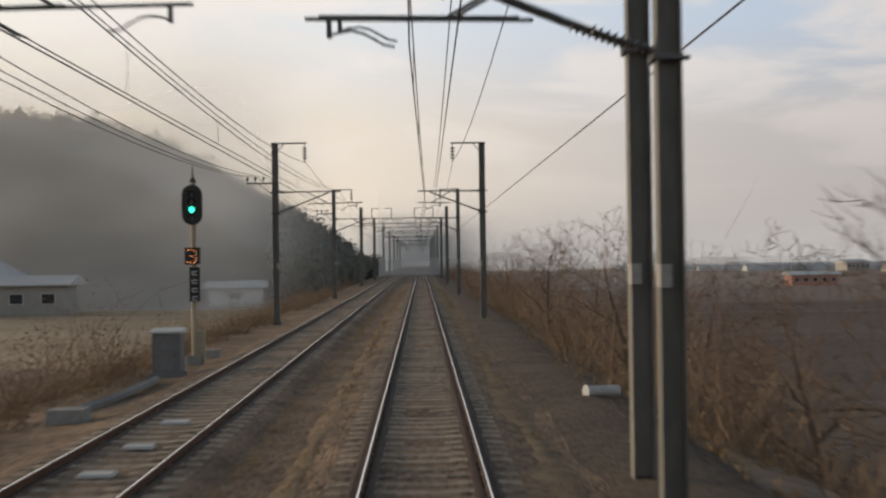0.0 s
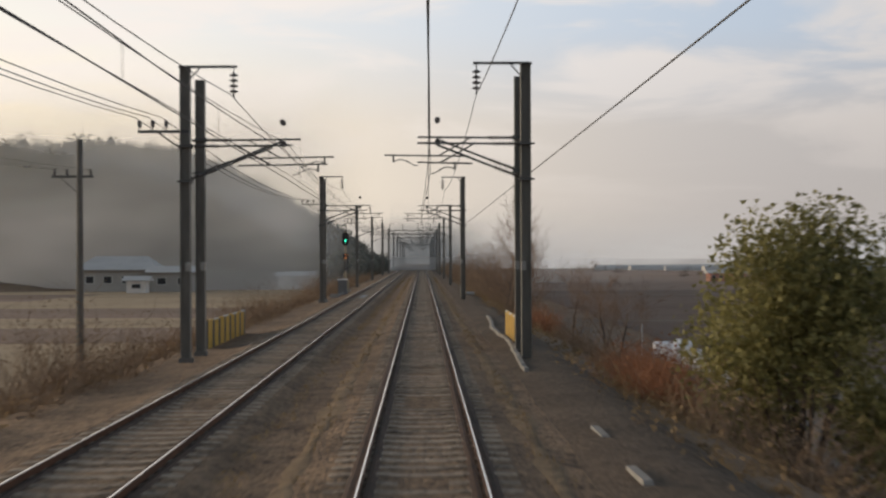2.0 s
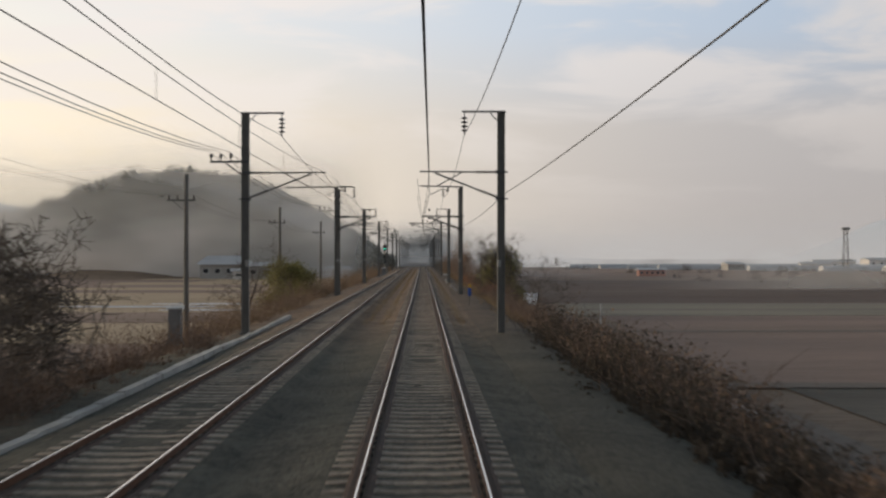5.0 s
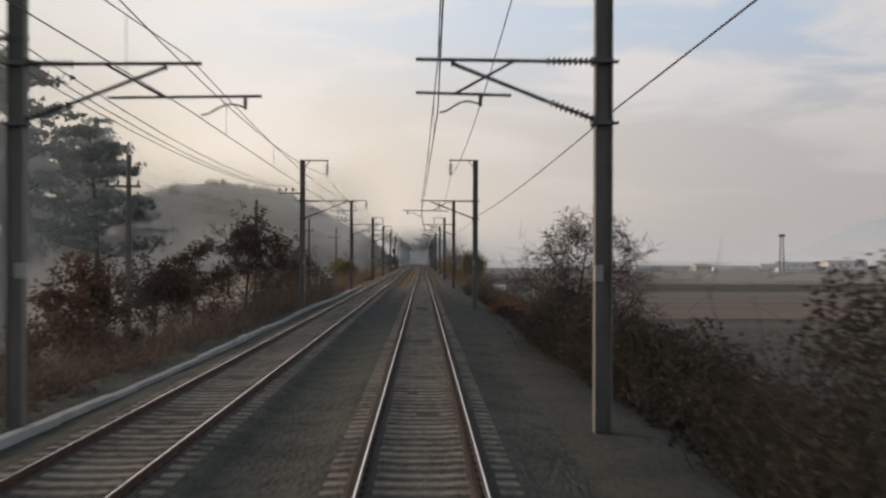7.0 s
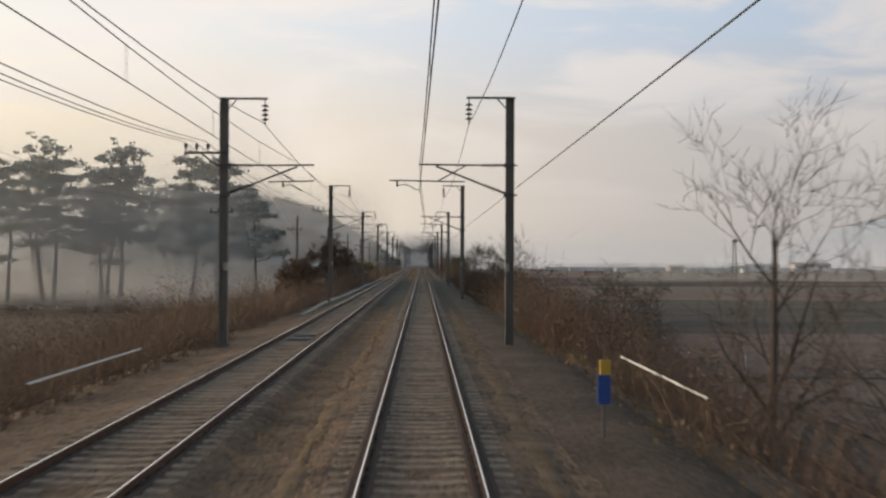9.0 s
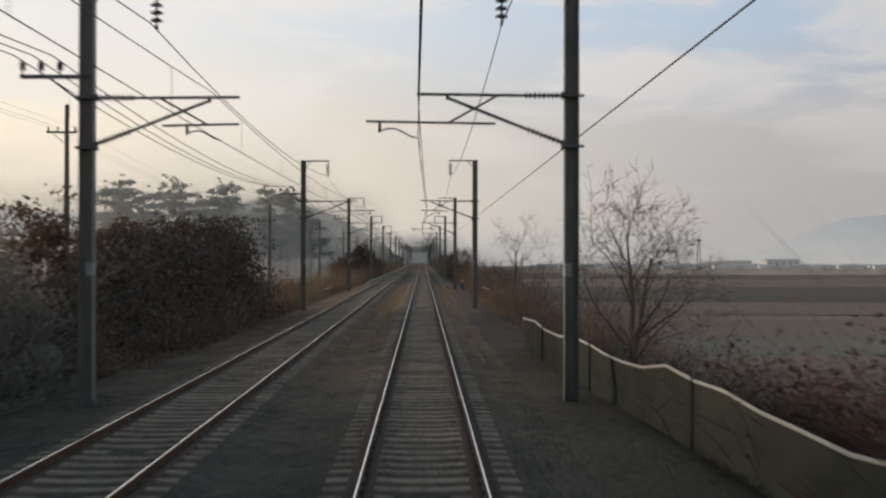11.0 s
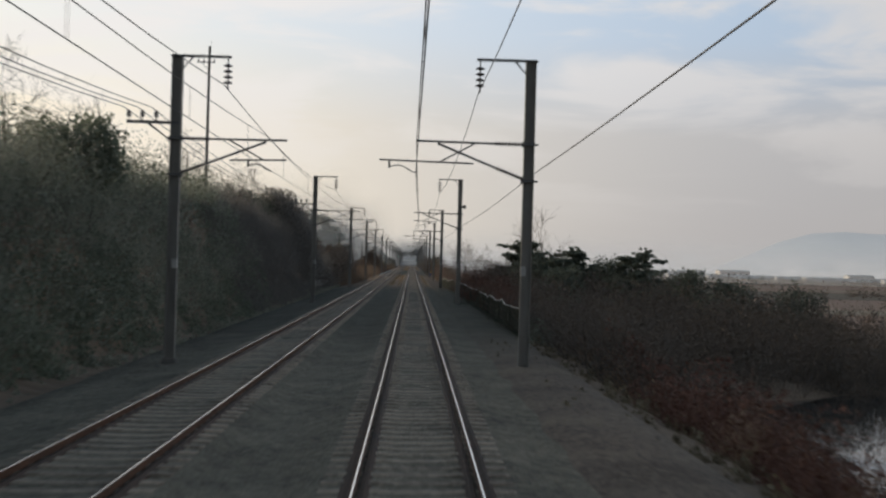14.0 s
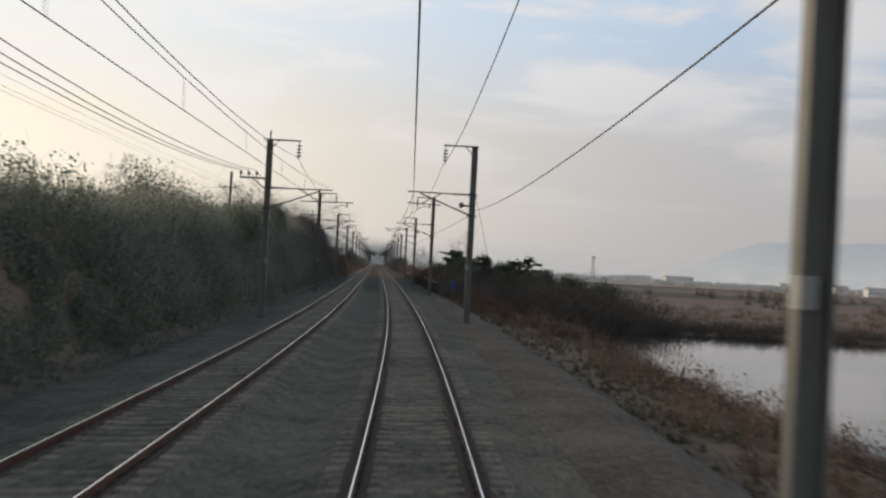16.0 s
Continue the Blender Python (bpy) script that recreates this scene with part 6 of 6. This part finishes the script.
def build_fence(x, y0, y1, label, top=0.30):
    """Culvert guard: posts, two rails and upright boards painted yellow."""
    f = thing("guard_fence", label=label, category="fence", group="guard fences")
    n = 5
    for i in range(n + 1):
        y = y0 + (y1 - y0) * i / n
        part("post", Geo().box((x, y, (top - 0.7) / 2), (0.07, 0.09, top + 0.7)), GREY_BOX, f)
    for z in (top - 0.42, top - 0.85):
        part("rail", Geo().box((x, (y0 + y1) / 2, z), (0.05, y1 - y0 + 0.1, 0.06)), GREY_BOX, f)
    for i in range(8):
        part("top_rail", Geo().box((x, y0 + (y1 - y0) * (i + 0.5) / 8, top), (0.06, (y1 - y0) / 8 - 0.01, 0.06)), LID if i % 2 else YELLOW, f, "pale stretch of rail" if i % 2 else "")
    m = 14
    for i in range(m):
        y = y0 + (y1 - y0) * (i + 0.5) / m
        w = (y1 - y0) / m * (0.66 if i % 2 else 1.26)
        part("board", Geo().box((x + (0.045 if x < 0 else -0.045), y, top - 0.46), (0.014, w, 0.88)), BLACK if i % 2 else YELLOW, f, "dark board" if i % 2 else "")
    return f


build_fence(-7.05, -31.0, -22.2, "yellow painted guard fence over a culvert", 0.60)
build_fence(3.1, -33.8, -25.7, "yellow and dark boarded guard fence over a culvert", 0.67)


def build_railing(x, y0, y1, label):
    f = thing("culvert_railing", label=label, category="railing", group="culvert railings")
    n = 5
    for i in range(n + 1):
        y = y0 + (y1 - y0) * i / n
        part("post", Geo().tube((x, y, -1.2), (x, y, 0.28), 0.025, n=6), RUST, f)
    part("top_rail", Geo().tube((x, y0, 0.28), (x, y1, 0.28), 0.028, n=8), WHITE, f, "white painted top rail")
    part("foot_rail", Geo().tube((x, y0, -0.72), (x, y0 + (y1 - y0) * 0.45, -0.72), 0.03, n=8), WHITE, f, "white painted foot rail")
    for i in range(24):
        y = y0 + (y1 - y0) * (i + 0.5) / 24
        part("bar", Geo().tube((x, y, -0.72), (x, y, 0.28), 0.010, n=4), RUST, f)
    return f


build_railing(-7.45, -307.3, -297.5, "low culvert railing with a white top rail")
build_railing(4.95, -309.6, -299.8, "low culvert railing with a white top rail")


def build_marker(x, y, cap, label, rise=0.0):
    z = -0.43
    m = thing("marker_post", x, y, z, label, "marker post", "marker posts")
    part("stake", Geo().tube((0, 0, -0.2), (0, 0, 0.9 + rise), 0.022, n=6), STEEL, m)
    g = Geo()
    g.box((0, 0, 1.05 + rise), (0.20, 0.10, 0.46))
    part("sign_body", g, BLUE, m)
    if cap:
        part("cap", Geo().box((0.02, 0, 1.40), (0.17, 0.11, 0.23)), YELLOW, m, "yellow cap")
    return m


build_marker(2.75, -107.3, True, "blue marker post with a yellow cap")
build_marker(2.88, -311.5, True, "blue marker post with a yellow cap")
build_marker(3.1 + xc(-516), -516.0, False, "plain blue marker post on a thin stake", 0.75)


# wrapped bales
def build_bale():
    g = Geo()
    n = 18
    prof = ((0.0, 0.0), (0.50, 0.0), (0.58, 0.06), (0.60, 0.5), (0.58, 0.98), (0.50, 1.06), (0.0, 1.08))
    rows = [[(r * math.cos(2 * math.pi * i / n) * (1 + 0.03 * math.sin(5 * i + z * 9)), r * math.sin(2 * math.pi * i / n) * (1 + 0.03 * math.cos(3 * i + z * 7)), z) for i in range(n + 1)] for r, z in prof]
    g.strip(rows)
    return whole("wrapped_bale", g, WRAP, "round straw bale wrapped in white film", "bale", "wrapped bales", smooth=True)


bale = build_bale()
bale.matrix_basis = pose(14.2, -13.5, -3.68)
for i, (x, y) in enumerate(((15.4, -2.7), (15.3, -0.2), (15.2, 2.1), (15.0, 4.4), (14.9, 6.8), (16.6, 9.0), (11.9, -171.4), (11.65, -175.2), (11.4, -179.2), (11.1, -184.0))):
    copy_thing(bale, pose(x, y, -3.68, 0, 0, 40 * i))


# mesh fence with a pale rope along its top
def build_mesh_fence():
    f = thing("mesh_fence", label="low black mesh fence with a pale wavy top rope", category="fence")
    NET = mat("black_mesh", (0.030, 0.033, 0.028), (0.070, 0.074, 0.064), 1.0, 14, 1.0, 0.4, gloss=0.0)
    ROPE = mat("pale_top_rope", (0.30, 0.29, 0.27), (0.48, 0.46, 0.43), 0.8, 9, 1.0, 0.2)
    tops = []
    ys = stations(-466.6, -366, 1.6)
    for y in ys:
        x = 4.35 + 0.22 * wob(0, y, 0.11) - 1.3 * smooth(-400, -366, y)
        tops.append((x + 0.15, y, 0.72 + 0.22 * wob(7, y, 0.22) + 0.1 * wob(3, y, 0.7)))
    part("top_rope", Geo().line(tops, 0.028, 6), ROPE, f, "pale rope")
    g = Geo()
    g.strip([[(p[0], p[1], p[2]) for p in tops], [(p[0] + 0.06 + 0.05 * wob(p[1], 2, 0.9), p[1], p[2] * 0.4 - 0.2) for p in tops], [(p[0], p[1], -0.95) for p in tops]])
    g.strip([[(p[0] + 0.012, p[1], -0.95) for p in tops], [(p[0] + 0.072 + 0.05 * wob(p[1], 2, 0.9), p[1], p[2] * 0.4 - 0.2) for p in tops], [(p[0] + 0.012, p[1], p[2]) for p in tops]])
    part("netting", g, NET, f, "sagging black netting")
    for p in tops[::5]:
        part("stake", Geo().tube((p[0] - 0.03, p[1], -1.1), (p[0] - 0.03, p[1], p[2] + 0.05), 0.025, n=6), NET, f)
    return f


build_mesh_fence()

# posts in the fields
for x, y, h in ((18.6, -134, 3.6), (14, -18, 2.2), (13.5, 6, 2.2), (17, -60, 1.9), (15.5, -270, 2.0)):
    whole("field_post", Geo().tube((0, 0, -0.2), (0, 0, h), 0.06, 0.05, 7), LID, "pale concrete post at the field's edge", "post", "field posts", at=(x, y, -3.7))

# cutting: rock outcrops at the foot of the bank
ROCK = mat("grey_cutting_rock", (0.07, 0.066, 0.058), (0.23, 0.213, 0.19), 0.95, 3.0, 0.5, 0.8, dist=0.1, per_piece=0.3)
v0, f0 = ico(1.0, 2)
rgr = np.random.default_rng(77)
for i in range(26):
    y = -374 - 1.95 * i + rgr.uniform(-0.5, 0.5)
    x = xc(y) - 9.35 - rgr.uniform(0, 0.45)
    s = rgr.uniform(0.75, 1.25)
    lump = 1 + rgr.normal(size=len(v0)) * 0.13 + 0.2 * np.sin(v0[:, 0] * 3 + i)
    g = Geo()
    g.arrays(np.round(np.clip(v0 * lump[:, None], -0.8, 0.72) * np.array([0.55, 1.7, 0.62]) * s, 3), f0)
    whole("rock_outcrop", g, ROCK, "grey weathered rock outcrop at the foot of the cutting", "rock", "rock outcrops", at=(x, y, rgr.uniform(-0.16, 0.14)))

# ---- the distance ----
HOUSE_WALL = mat("plaster_wall", (0.50, 0.47, 0.44), (0.70, 0.67, 0.63), 0.9, 2.0, 0.2, 0.1, per_piece=0.3)
ROOF_GREY = mat("pale_sheet_roof", (0.34, 0.34, 0.34), (0.50, 0.50, 0.49), 0.7, 2.0, 0.2, 0.15, stretch=(1, 4, 1))
ROOF_BLUE = mat("blue_sheet_roof", (0.06, 0.12, 0.22), (0.12, 0.20, 0.32), 0.6, 2.0, 0.2, 0.1)
BRICK_RED = mat("red_paint_wall", (0.36, 0.18, 0.14), (0.50, 0.27, 0.21), 0.8, 2.0, 0.2, 0.1)
PANE = mat("dark_window_glass", (0.02, 0.022, 0.025), (0.05, 0.052, 0.055), 0.15, 3.0, 0.5, 0.0)
FILM = mat("greenhouse_film", (0.36, 0.355, 0.345), (0.5, 0.49, 0.475), 0.5, 0.6, 0.05, 0.1, per_piece=0.4)
# house walls in a grey lightened to suggest haze
COTTAGE = mat("haze_paled_plaster", (0.25, 0.24, 0.225), (0.36, 0.345, 0.32), 0.9, 2.0, 0.2, 0.1)
HAZE_LIT_HILL = mat("hazy_hill_glow", (0.16, 0.17, 0.17), (0.22, 0.225, 0.225), 1.0, 0.02, 0.004, 0.0, spread=0.4)
# the haze before the far hills is put in as a pale grey glow
_h = HAZE_LIT_HILL.node_tree.nodes["Principled BSDF"]
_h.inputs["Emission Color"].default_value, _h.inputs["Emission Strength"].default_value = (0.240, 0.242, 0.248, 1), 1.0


def build_house(x, y, z, w, d, h, rise, label, wall=HOUSE_WALL, roof=ROOF_GREY, windows=4, hip=0.0, over=0.6, group="houses", rz=0.0):
    b = thing("house", x, y, z, label, "house", group, rz=rz)
    part("wall", Geo().box((0, 0, h / 2), (w, d, h)), wall, b)
    a, c = w / 2 + over, d / 2 + over
    g = Geo()
    k = a - hip * a
    v = [(-a, -c, h - 0.1), (a, -c, h - 0.1), (a, c, h - 0.1), (-a, c, h - 0.1), (-k, 0, h + rise), (k, 0, h + rise)]
    g.add(v + [(q[0], q[1], q[2] + 0.15) for q in v], [(3, 2, 1, 0), (6, 7, 11, 10), (7, 8, 11), (8, 9, 10, 11), (9, 6, 10), (0, 1, 7, 6), (1, 2, 8, 7), (2, 3, 9, 8), (3, 0, 6, 9)])
    part("roof", g, roof, b)
    for i in range(windows):
        wx = -w / 2 + w * (i + 0.5) / windows
        win = part("window", Geo().box((wx, -d / 2 - 0.03, h * 0.55), (min(1.5, w / windows * 0.5), 0.08, h * 0.36)), LID, b)
        part("pane", Geo().box((wx, -d / 2 - 0.05, h * 0.55), (min(1.3, w / windows * 0.42), 0.08, h * 0.30)), PANE, win)
    return b


# farmhouse at the foot of the wooded hill
build_house(-49, 139, -2.6, 11.5, 7, 3.6, 2.0, "farmhouse with a pale hipped roof at the hill's foot", wall=COTTAGE, hip=0.35, over=0.9)
build_house(-39.8, 136, -2.6, 6.5, 5, 3.2, 0.8, "low annex with a pale flat-pitched roof", wall=COTTAGE, windows=2, over=0.9)
build_house(-22.5, 158, -2.6, 6.0, 4, 2.2, 0.6, "small shed with a pale roof by the woods", windows=1)
build_house(-44, 128, -2.6, 3.0, 2.5, 2.0, 0.5, "small shed with a pale roof by the woods", windows=1)

# houses and works across the plain
r = random.Random(41)
for x, y, w, d, h, rise, wall, roof, lab in (
    (52, 122.7, 9, 7, 2.2, 0.8, BRICK_RED, ROOF_GREY, "low building with red walls across the fields"),
    (128, 250, 14, 8, 3.2, 1.4, HOUSE_WALL, ROOF_GREY, "pale farm building across the fields"),
    (150, 300, 22, 10, 4.0, 1.6, HOUSE_WALL, ROOF_GREY, "long pale works hall across the plain"),
    (104, 262, 9, 8, 3.0, 1.4, COTTAGE, ROOF_GREY, "grey plaster house across the plain"),
    (70, 400, 12, 8, 4.5, 1.6, HOUSE_WALL, ROOF_GREY, "pale village house in the plain"),
    (180, 330, 26, 12, 5.0, 1.6, HOUSE_WALL, ROOF_GREY, "long pale works hall across the plain"),
    (210, 210, 18, 10, 4.0, 1.4, HOUSE_WALL, ROOF_GREY, "long pale works hall across the plain"),
    (185, 30, 12, 9, 4.2, 1.8, HOUSE_WALL, ROOF_GREY, "pale village house with a grey roof"),
    (290, 120, 20, 12, 5.0, 1.2, HOUSE_WALL, ROOF_GREY, "long grey works hall across the plain"),
    (300, 20, 16, 10, 3.6, 1.2, HOUSE_WALL, ROOF_BLUE, "workshop with a blue sheet roof"),
    (210, -40, 12, 8, 3.4, 1.2, HOUSE_WALL, ROOF_GREY, "pale farm building beyond the pond"),
    (250, 60, 24, 12, 6.0, 1.0, GREY_BOX, ROOF_GREY, "dark grey works hall beyond the pond"),
    (200, 110, 9, 7, 4.5, 1.4, HOUSE_WALL, ROOF_GREY, "pale two-storey house beyond the pond"),
):
    build_house(x * 1.5, (y + 150) * 1.5 - 150, -3.7, w, d, h, rise * 0.7, lab, wall, roof, windows=5, group="distant buildings", rz=r.uniform(-15, 15))
# plastic greenhouses, in rows
n = 12
gh = Geo()
L = 60.0
rows = [[(3.2 * math.cos(math.pi * i / n), yy, 2.6 * math.sin(math.pi * i / n)) for i in range(n + 1)] for yy in (-L / 2, -L / 4, 0, L / 4, L / 2)]
gh.strip(rows)
gh.add(rows[0], [tuple(range(n, -1, -1))]).add(rows[-1], [tuple(range(n + 1))])
house0 = whole("greenhouse", gh, FILM, "long plastic film greenhouse on the plain", "greenhouse", "greenhouses", smooth=False, at=(240, 420, -3.7), rz=90)
r = random.Random(43)
for i in range(46):
    x = 120 + 11.0 * i + r.uniform(-6, 6)
    y = 470 + r.uniform(-60, 160) - 0.55 * max(0, x - 200)
    copy_thing(house0, pose(x, y, -3.7, 0, 0, 90 + r.uniform(-6, 6)))

# tower mast
tw = thing("antenna_tower", 136, 232, -3.7, "slim lattice antenna tower with platforms on the plain", "tower")
for sx, sy in ((-1, -1), (1, -1), (1, 1), (-1, 1)):
    part("leg", Geo().tube((sx * 0.9, sy * 0.9, 0), (sx * 0.5, sy * 0.5, 15.5), 0.12, 0.09, 6), STEEL, tw)
for z in (0.5, 3.0, 5.5, 8.0, 10.5, 13.0):
    k = 0.9 - 0.4 * z / 15.5
    g = Geo()
    for a, b in (((-k, -k), (k, -k)), ((k, -k), (k, k)), ((k, k), (-k, k)), ((-k, k), (-k, -k))):
        g.tube((*a, z), (*b, z + 2.3), 0.05, n=4).tube((*a, z), (*b, z), 0.05, n=4)
    part("bracing", g, STEEL, tw)
part("platform", Geo().box((0, 0, 5.6), (4.2, 2.0, 0.25)), STEEL, tw)
part("platform", Geo().box((0, 0, 15.6), (2.4, 2.0, 0.9), taper=0.8), STEEL, tw)

# far trees along the plain's edge
spots = []
for i in range(260):
    x = r.uniform(70, 620)
    y = 330 + r.uniform(-160, 240) - 0.5 * x
    spots.append((x, y, -3.7, r.uniform(2.0, 5.0), r.uniform(1.5, 3.5)))
for i in range(60):
    spots.append((r.uniform(85, 200), r.uniform(-330, -140), -3.7, r.uniform(2, 5), r.uniform(1.2, 2.5)))
thicket("far_scrub", [s for s in spots if s[0] > 15], 51, TWIG_GREY, "grey scrub and bare trees scattered over the plain", 26, 70, 0.035, 0.18)


def build_range(name, y_of, x0, x1, heights, seed, label, step=40.0):
    """A far range: front slope, ridge and back slope."""
    g = Geo()
    n = int((x1 - x0) / step)
    rows = [[], [], [], []]
    for i in range(n + 1):
        x = x0 + (x1 - x0) * i / n
        h = heights(x) + 7.0 * noise.noise((x * 0.012, seed, 0.5)) + 2.5 * noise.noise((x * 0.05, seed, 2.5))
        y = y_of(x)
        rows[0].append((x, y - 160, -6))
        rows[1].append((x, y - 80, max(-5, h * 0.55)))
        rows[2].append((x, y, max(-5, h)))
        rows[3].append((x, y + 120, -6))
    g.strip(rows)
    return whole(name, g, HAZE_LIT_HILL, label, "hills", kind="structure", smooth=True)


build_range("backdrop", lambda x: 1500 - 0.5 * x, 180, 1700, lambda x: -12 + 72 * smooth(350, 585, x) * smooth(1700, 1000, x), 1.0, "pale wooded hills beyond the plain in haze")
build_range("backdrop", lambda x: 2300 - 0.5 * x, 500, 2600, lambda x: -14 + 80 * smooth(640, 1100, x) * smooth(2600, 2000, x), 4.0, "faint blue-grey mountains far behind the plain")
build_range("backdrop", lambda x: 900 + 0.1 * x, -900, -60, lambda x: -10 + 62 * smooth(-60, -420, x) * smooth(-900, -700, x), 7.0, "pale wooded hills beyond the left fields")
# ---- morning mist: thin upright sheets across the plain in place of haze, thinning out upwards ----
def mist_veil(name, share, top, glow=None, edge=None, fade=0.8, settle=3.4, full=-4.0, tone=(0.97, 0.95, 0.92)):
    """Scatters the sky's and the sun's light, or shines by itself where a glow is given. share: how much of the view it
    takes near the ground; glow: the colour that a far backdrop gives off for haze; edge: from where to where it
    thickens, by the distance from the line; fade: how fast it thins upwards; settle: the height over which it gathers;
    full: up to where it keeps its density.
    """
    m = bpy.data.materials.new(name)
    m.use_nodes = True
    nt = m.node_tree
    nt.nodes.clear()
    n, l = nt.nodes.new, nt.links.new
    out, mx, half, tr, di, tl = (n("ShaderNode" + k) for k in ("OutputMaterial", "MixShader", "MixShader", "BsdfTransparent", "BsdfDiffuse", "BsdfTranslucent"))
    # droplets take light from all of the sky above and from the low sun, from behind as from in front
    for b, up_z in ((di, 0.83), (tl, -0.83)):
        b.inputs[0].default_value = (*tone, 1)
        nv = n("ShaderNodeCombineXYZ")
        nv.inputs[0].default_value, nv.inputs[1].default_value, nv.inputs[2].default_value = 0.25 if up_z < 0 else -0.25, -0.5, up_z
        l(nv.outputs[0], b.inputs["Normal"])
    half.inputs[0].default_value = 0.5
    l(di.outputs[0], half.inputs[1])
    l(tl.outputs[0], half.inputs[2])
    geo, sep = n("ShaderNodeNewGeometry"), n("ShaderNodeSeparateXYZ")
    l(geo.outputs["Position"], sep.inputs[0])
    rise, up = n("ShaderNodeMapRange"), n("ShaderNodeMath")
    rise.interpolation_type = "SMOOTHSTEP"
    rise.inputs["From Min"].default_value, rise.inputs["From Max"].default_value = top, full
    up.operation = "POWER"
    up.inputs[1].default_value = fade
    l(sep.outputs["Z"], rise.inputs["Value"])
    l(rise.outputs[0], up.inputs[0])
    # it gathers from the ground up
    foot, both = n("ShaderNodeMapRange"), n("ShaderNodeMath")
    foot.interpolation_type, both.operation = "SMOOTHSTEP", "MULTIPLY"
    off, level, over = n("ShaderNodeMath"), n("ShaderNodeMapRange"), n("ShaderNodeMath")
    off.operation, over.operation, level.interpolation_type = "ABSOLUTE", "SUBTRACT", "SMOOTHSTEP"
    level.inputs["From Min"].default_value, level.inputs["From Max"].default_value = 6.0, 15.0
    level.inputs["To Min"].default_value, level.inputs["To Max"].default_value = -0.5, -3.6
    l(sep.outputs["X"], off.inputs[0])
    l(off.outputs[0], level.inputs["Value"])
    l(sep.outputs["Z"], over.inputs[0])
    l(level.outputs[0], over.inputs[1])
    foot.inputs["From Min"].default_value, foot.inputs["From Max"].default_value = 0.0, settle
    l(over.outputs[0], foot.inputs["Value"])
    l(foot.outputs[0], both.inputs[0])
    l(up.outputs[0], both.inputs[1])
    up = both
    nz, mp, va = n("ShaderNodeTexNoise"), n("ShaderNodeMapping"), n("ShaderNodeMapRange")
    mp.inputs["Scale"].default_value = (0.03, 0.03, 0.09)
    nz.inputs["Scale"].default_value, nz.inputs["Detail"].default_value = 1.0, 2.0
    l(geo.outputs["Position"], mp.inputs[0])
    l(mp.outputs[0], nz.inputs[0])
    va.inputs["From Min"].default_value, va.inputs["From Max"].default_value = 0.3, 0.7
    va.inputs["To Min"].default_value, va.inputs["To Max"].default_value = 0.68 * share, 1.22 * share
    l(nz.outputs["Fac"], va.inputs["Value"])
    last = n("ShaderNodeMath")
    last.operation = "MULTIPLY"
    l(up.outputs[0], last.inputs[0])
    l(va.outputs[0], last.inputs[1])
    if edge is not None:
        sd, mu = n("ShaderNodeMapRange"), n("ShaderNodeMath")
        sd.interpolation_type, mu.operation = "SMOOTHSTEP", "MULTIPLY"
        sd.inputs["From Min"].default_value, sd.inputs["From Max"].default_value = edge
        l(off.outputs[0], sd.inputs["Value"])
        l(sd.outputs[0], mu.inputs[0])
        l(last.outputs[0], mu.inputs[1])
        last = mu
    # a far backdrop's haze is emitted light, not scattered
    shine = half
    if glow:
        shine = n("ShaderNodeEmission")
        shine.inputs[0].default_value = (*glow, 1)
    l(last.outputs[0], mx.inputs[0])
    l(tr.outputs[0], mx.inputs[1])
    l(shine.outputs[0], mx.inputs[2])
    l(mx.outputs[0], out.inputs[0])
    return m


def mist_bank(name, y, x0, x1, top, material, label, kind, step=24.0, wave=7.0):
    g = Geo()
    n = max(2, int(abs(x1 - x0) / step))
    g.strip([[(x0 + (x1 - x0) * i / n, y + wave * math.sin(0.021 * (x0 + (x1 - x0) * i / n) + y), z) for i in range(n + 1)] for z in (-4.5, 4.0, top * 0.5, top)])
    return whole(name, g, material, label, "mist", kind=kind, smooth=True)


mist_bank("mist", 143.4, -420, -7.5, 38, mist_veil("field_mist", 0.49, 38, edge=(7.5, 24.0), fade=1.0, settle=1.0, full=6.0), "thin morning mist at the foot of the wooded hill", "stuff", wave=0.0)
mist_bank("mist", 206, -420, -7.5, 44, mist_veil("hill_mist", 0.58, 44, edge=(7.5, 36.0), fade=1.0, full=12.0), "thin morning mist drifting through the hill's woods", "stuff")
mist_bank("mist", -178.6, -150, -9.5, 30, mist_veil("grove_mist", 0.66, 30, edge=(9.5, 20.0), fade=1.4), "thin morning mist within the pine grove", "stuff", 10.0)
mist_bank("mist", -197, -150, -11, 27, mist_veil("meadow_mist", 0.36, 27, edge=(11, 21), fade=0.8, settle=2.0, full=3.0), "thin morning mist drifting before the pine grove", "stuff", 10.0, 2.0)
mist_bank("mist", 60, 32, 900, 16, mist_veil("plain_mist", 0.28, 16, edge=(32, 80), fade=1.0, settle=0.8), "thin morning mist lying over the far fields", "stuff", 24.0, 4.0)
mist_bank("mist", 228, -7.5, 70, 18, mist_veil("corridor_mist", 0.42, 18, edge=(70, 12), fade=1.2, settle=0.6), "thin morning mist over the far stretch of the line", "stuff", 8.0, 0.0)
mist_bank("backdrop", 545, -36, 36, 24, mist_veil("line_end_haze_glow", 0.99, 24, (0.125, 0.125, 0.124), edge=(36, 6), fade=1.0, settle=0.6, full=8.0), "pale self-lit mist sheet at the far end of the line", "structure", 6.0)
mist_bank("backdrop", 640, -900, 1300, 46, mist_veil("plain_edge_haze_glow", 0.90, 46, (0.46, 0.435, 0.42), fade=1.6, settle=0.3), "pale self-lit mist sheet along the plain's far edge", "structure")
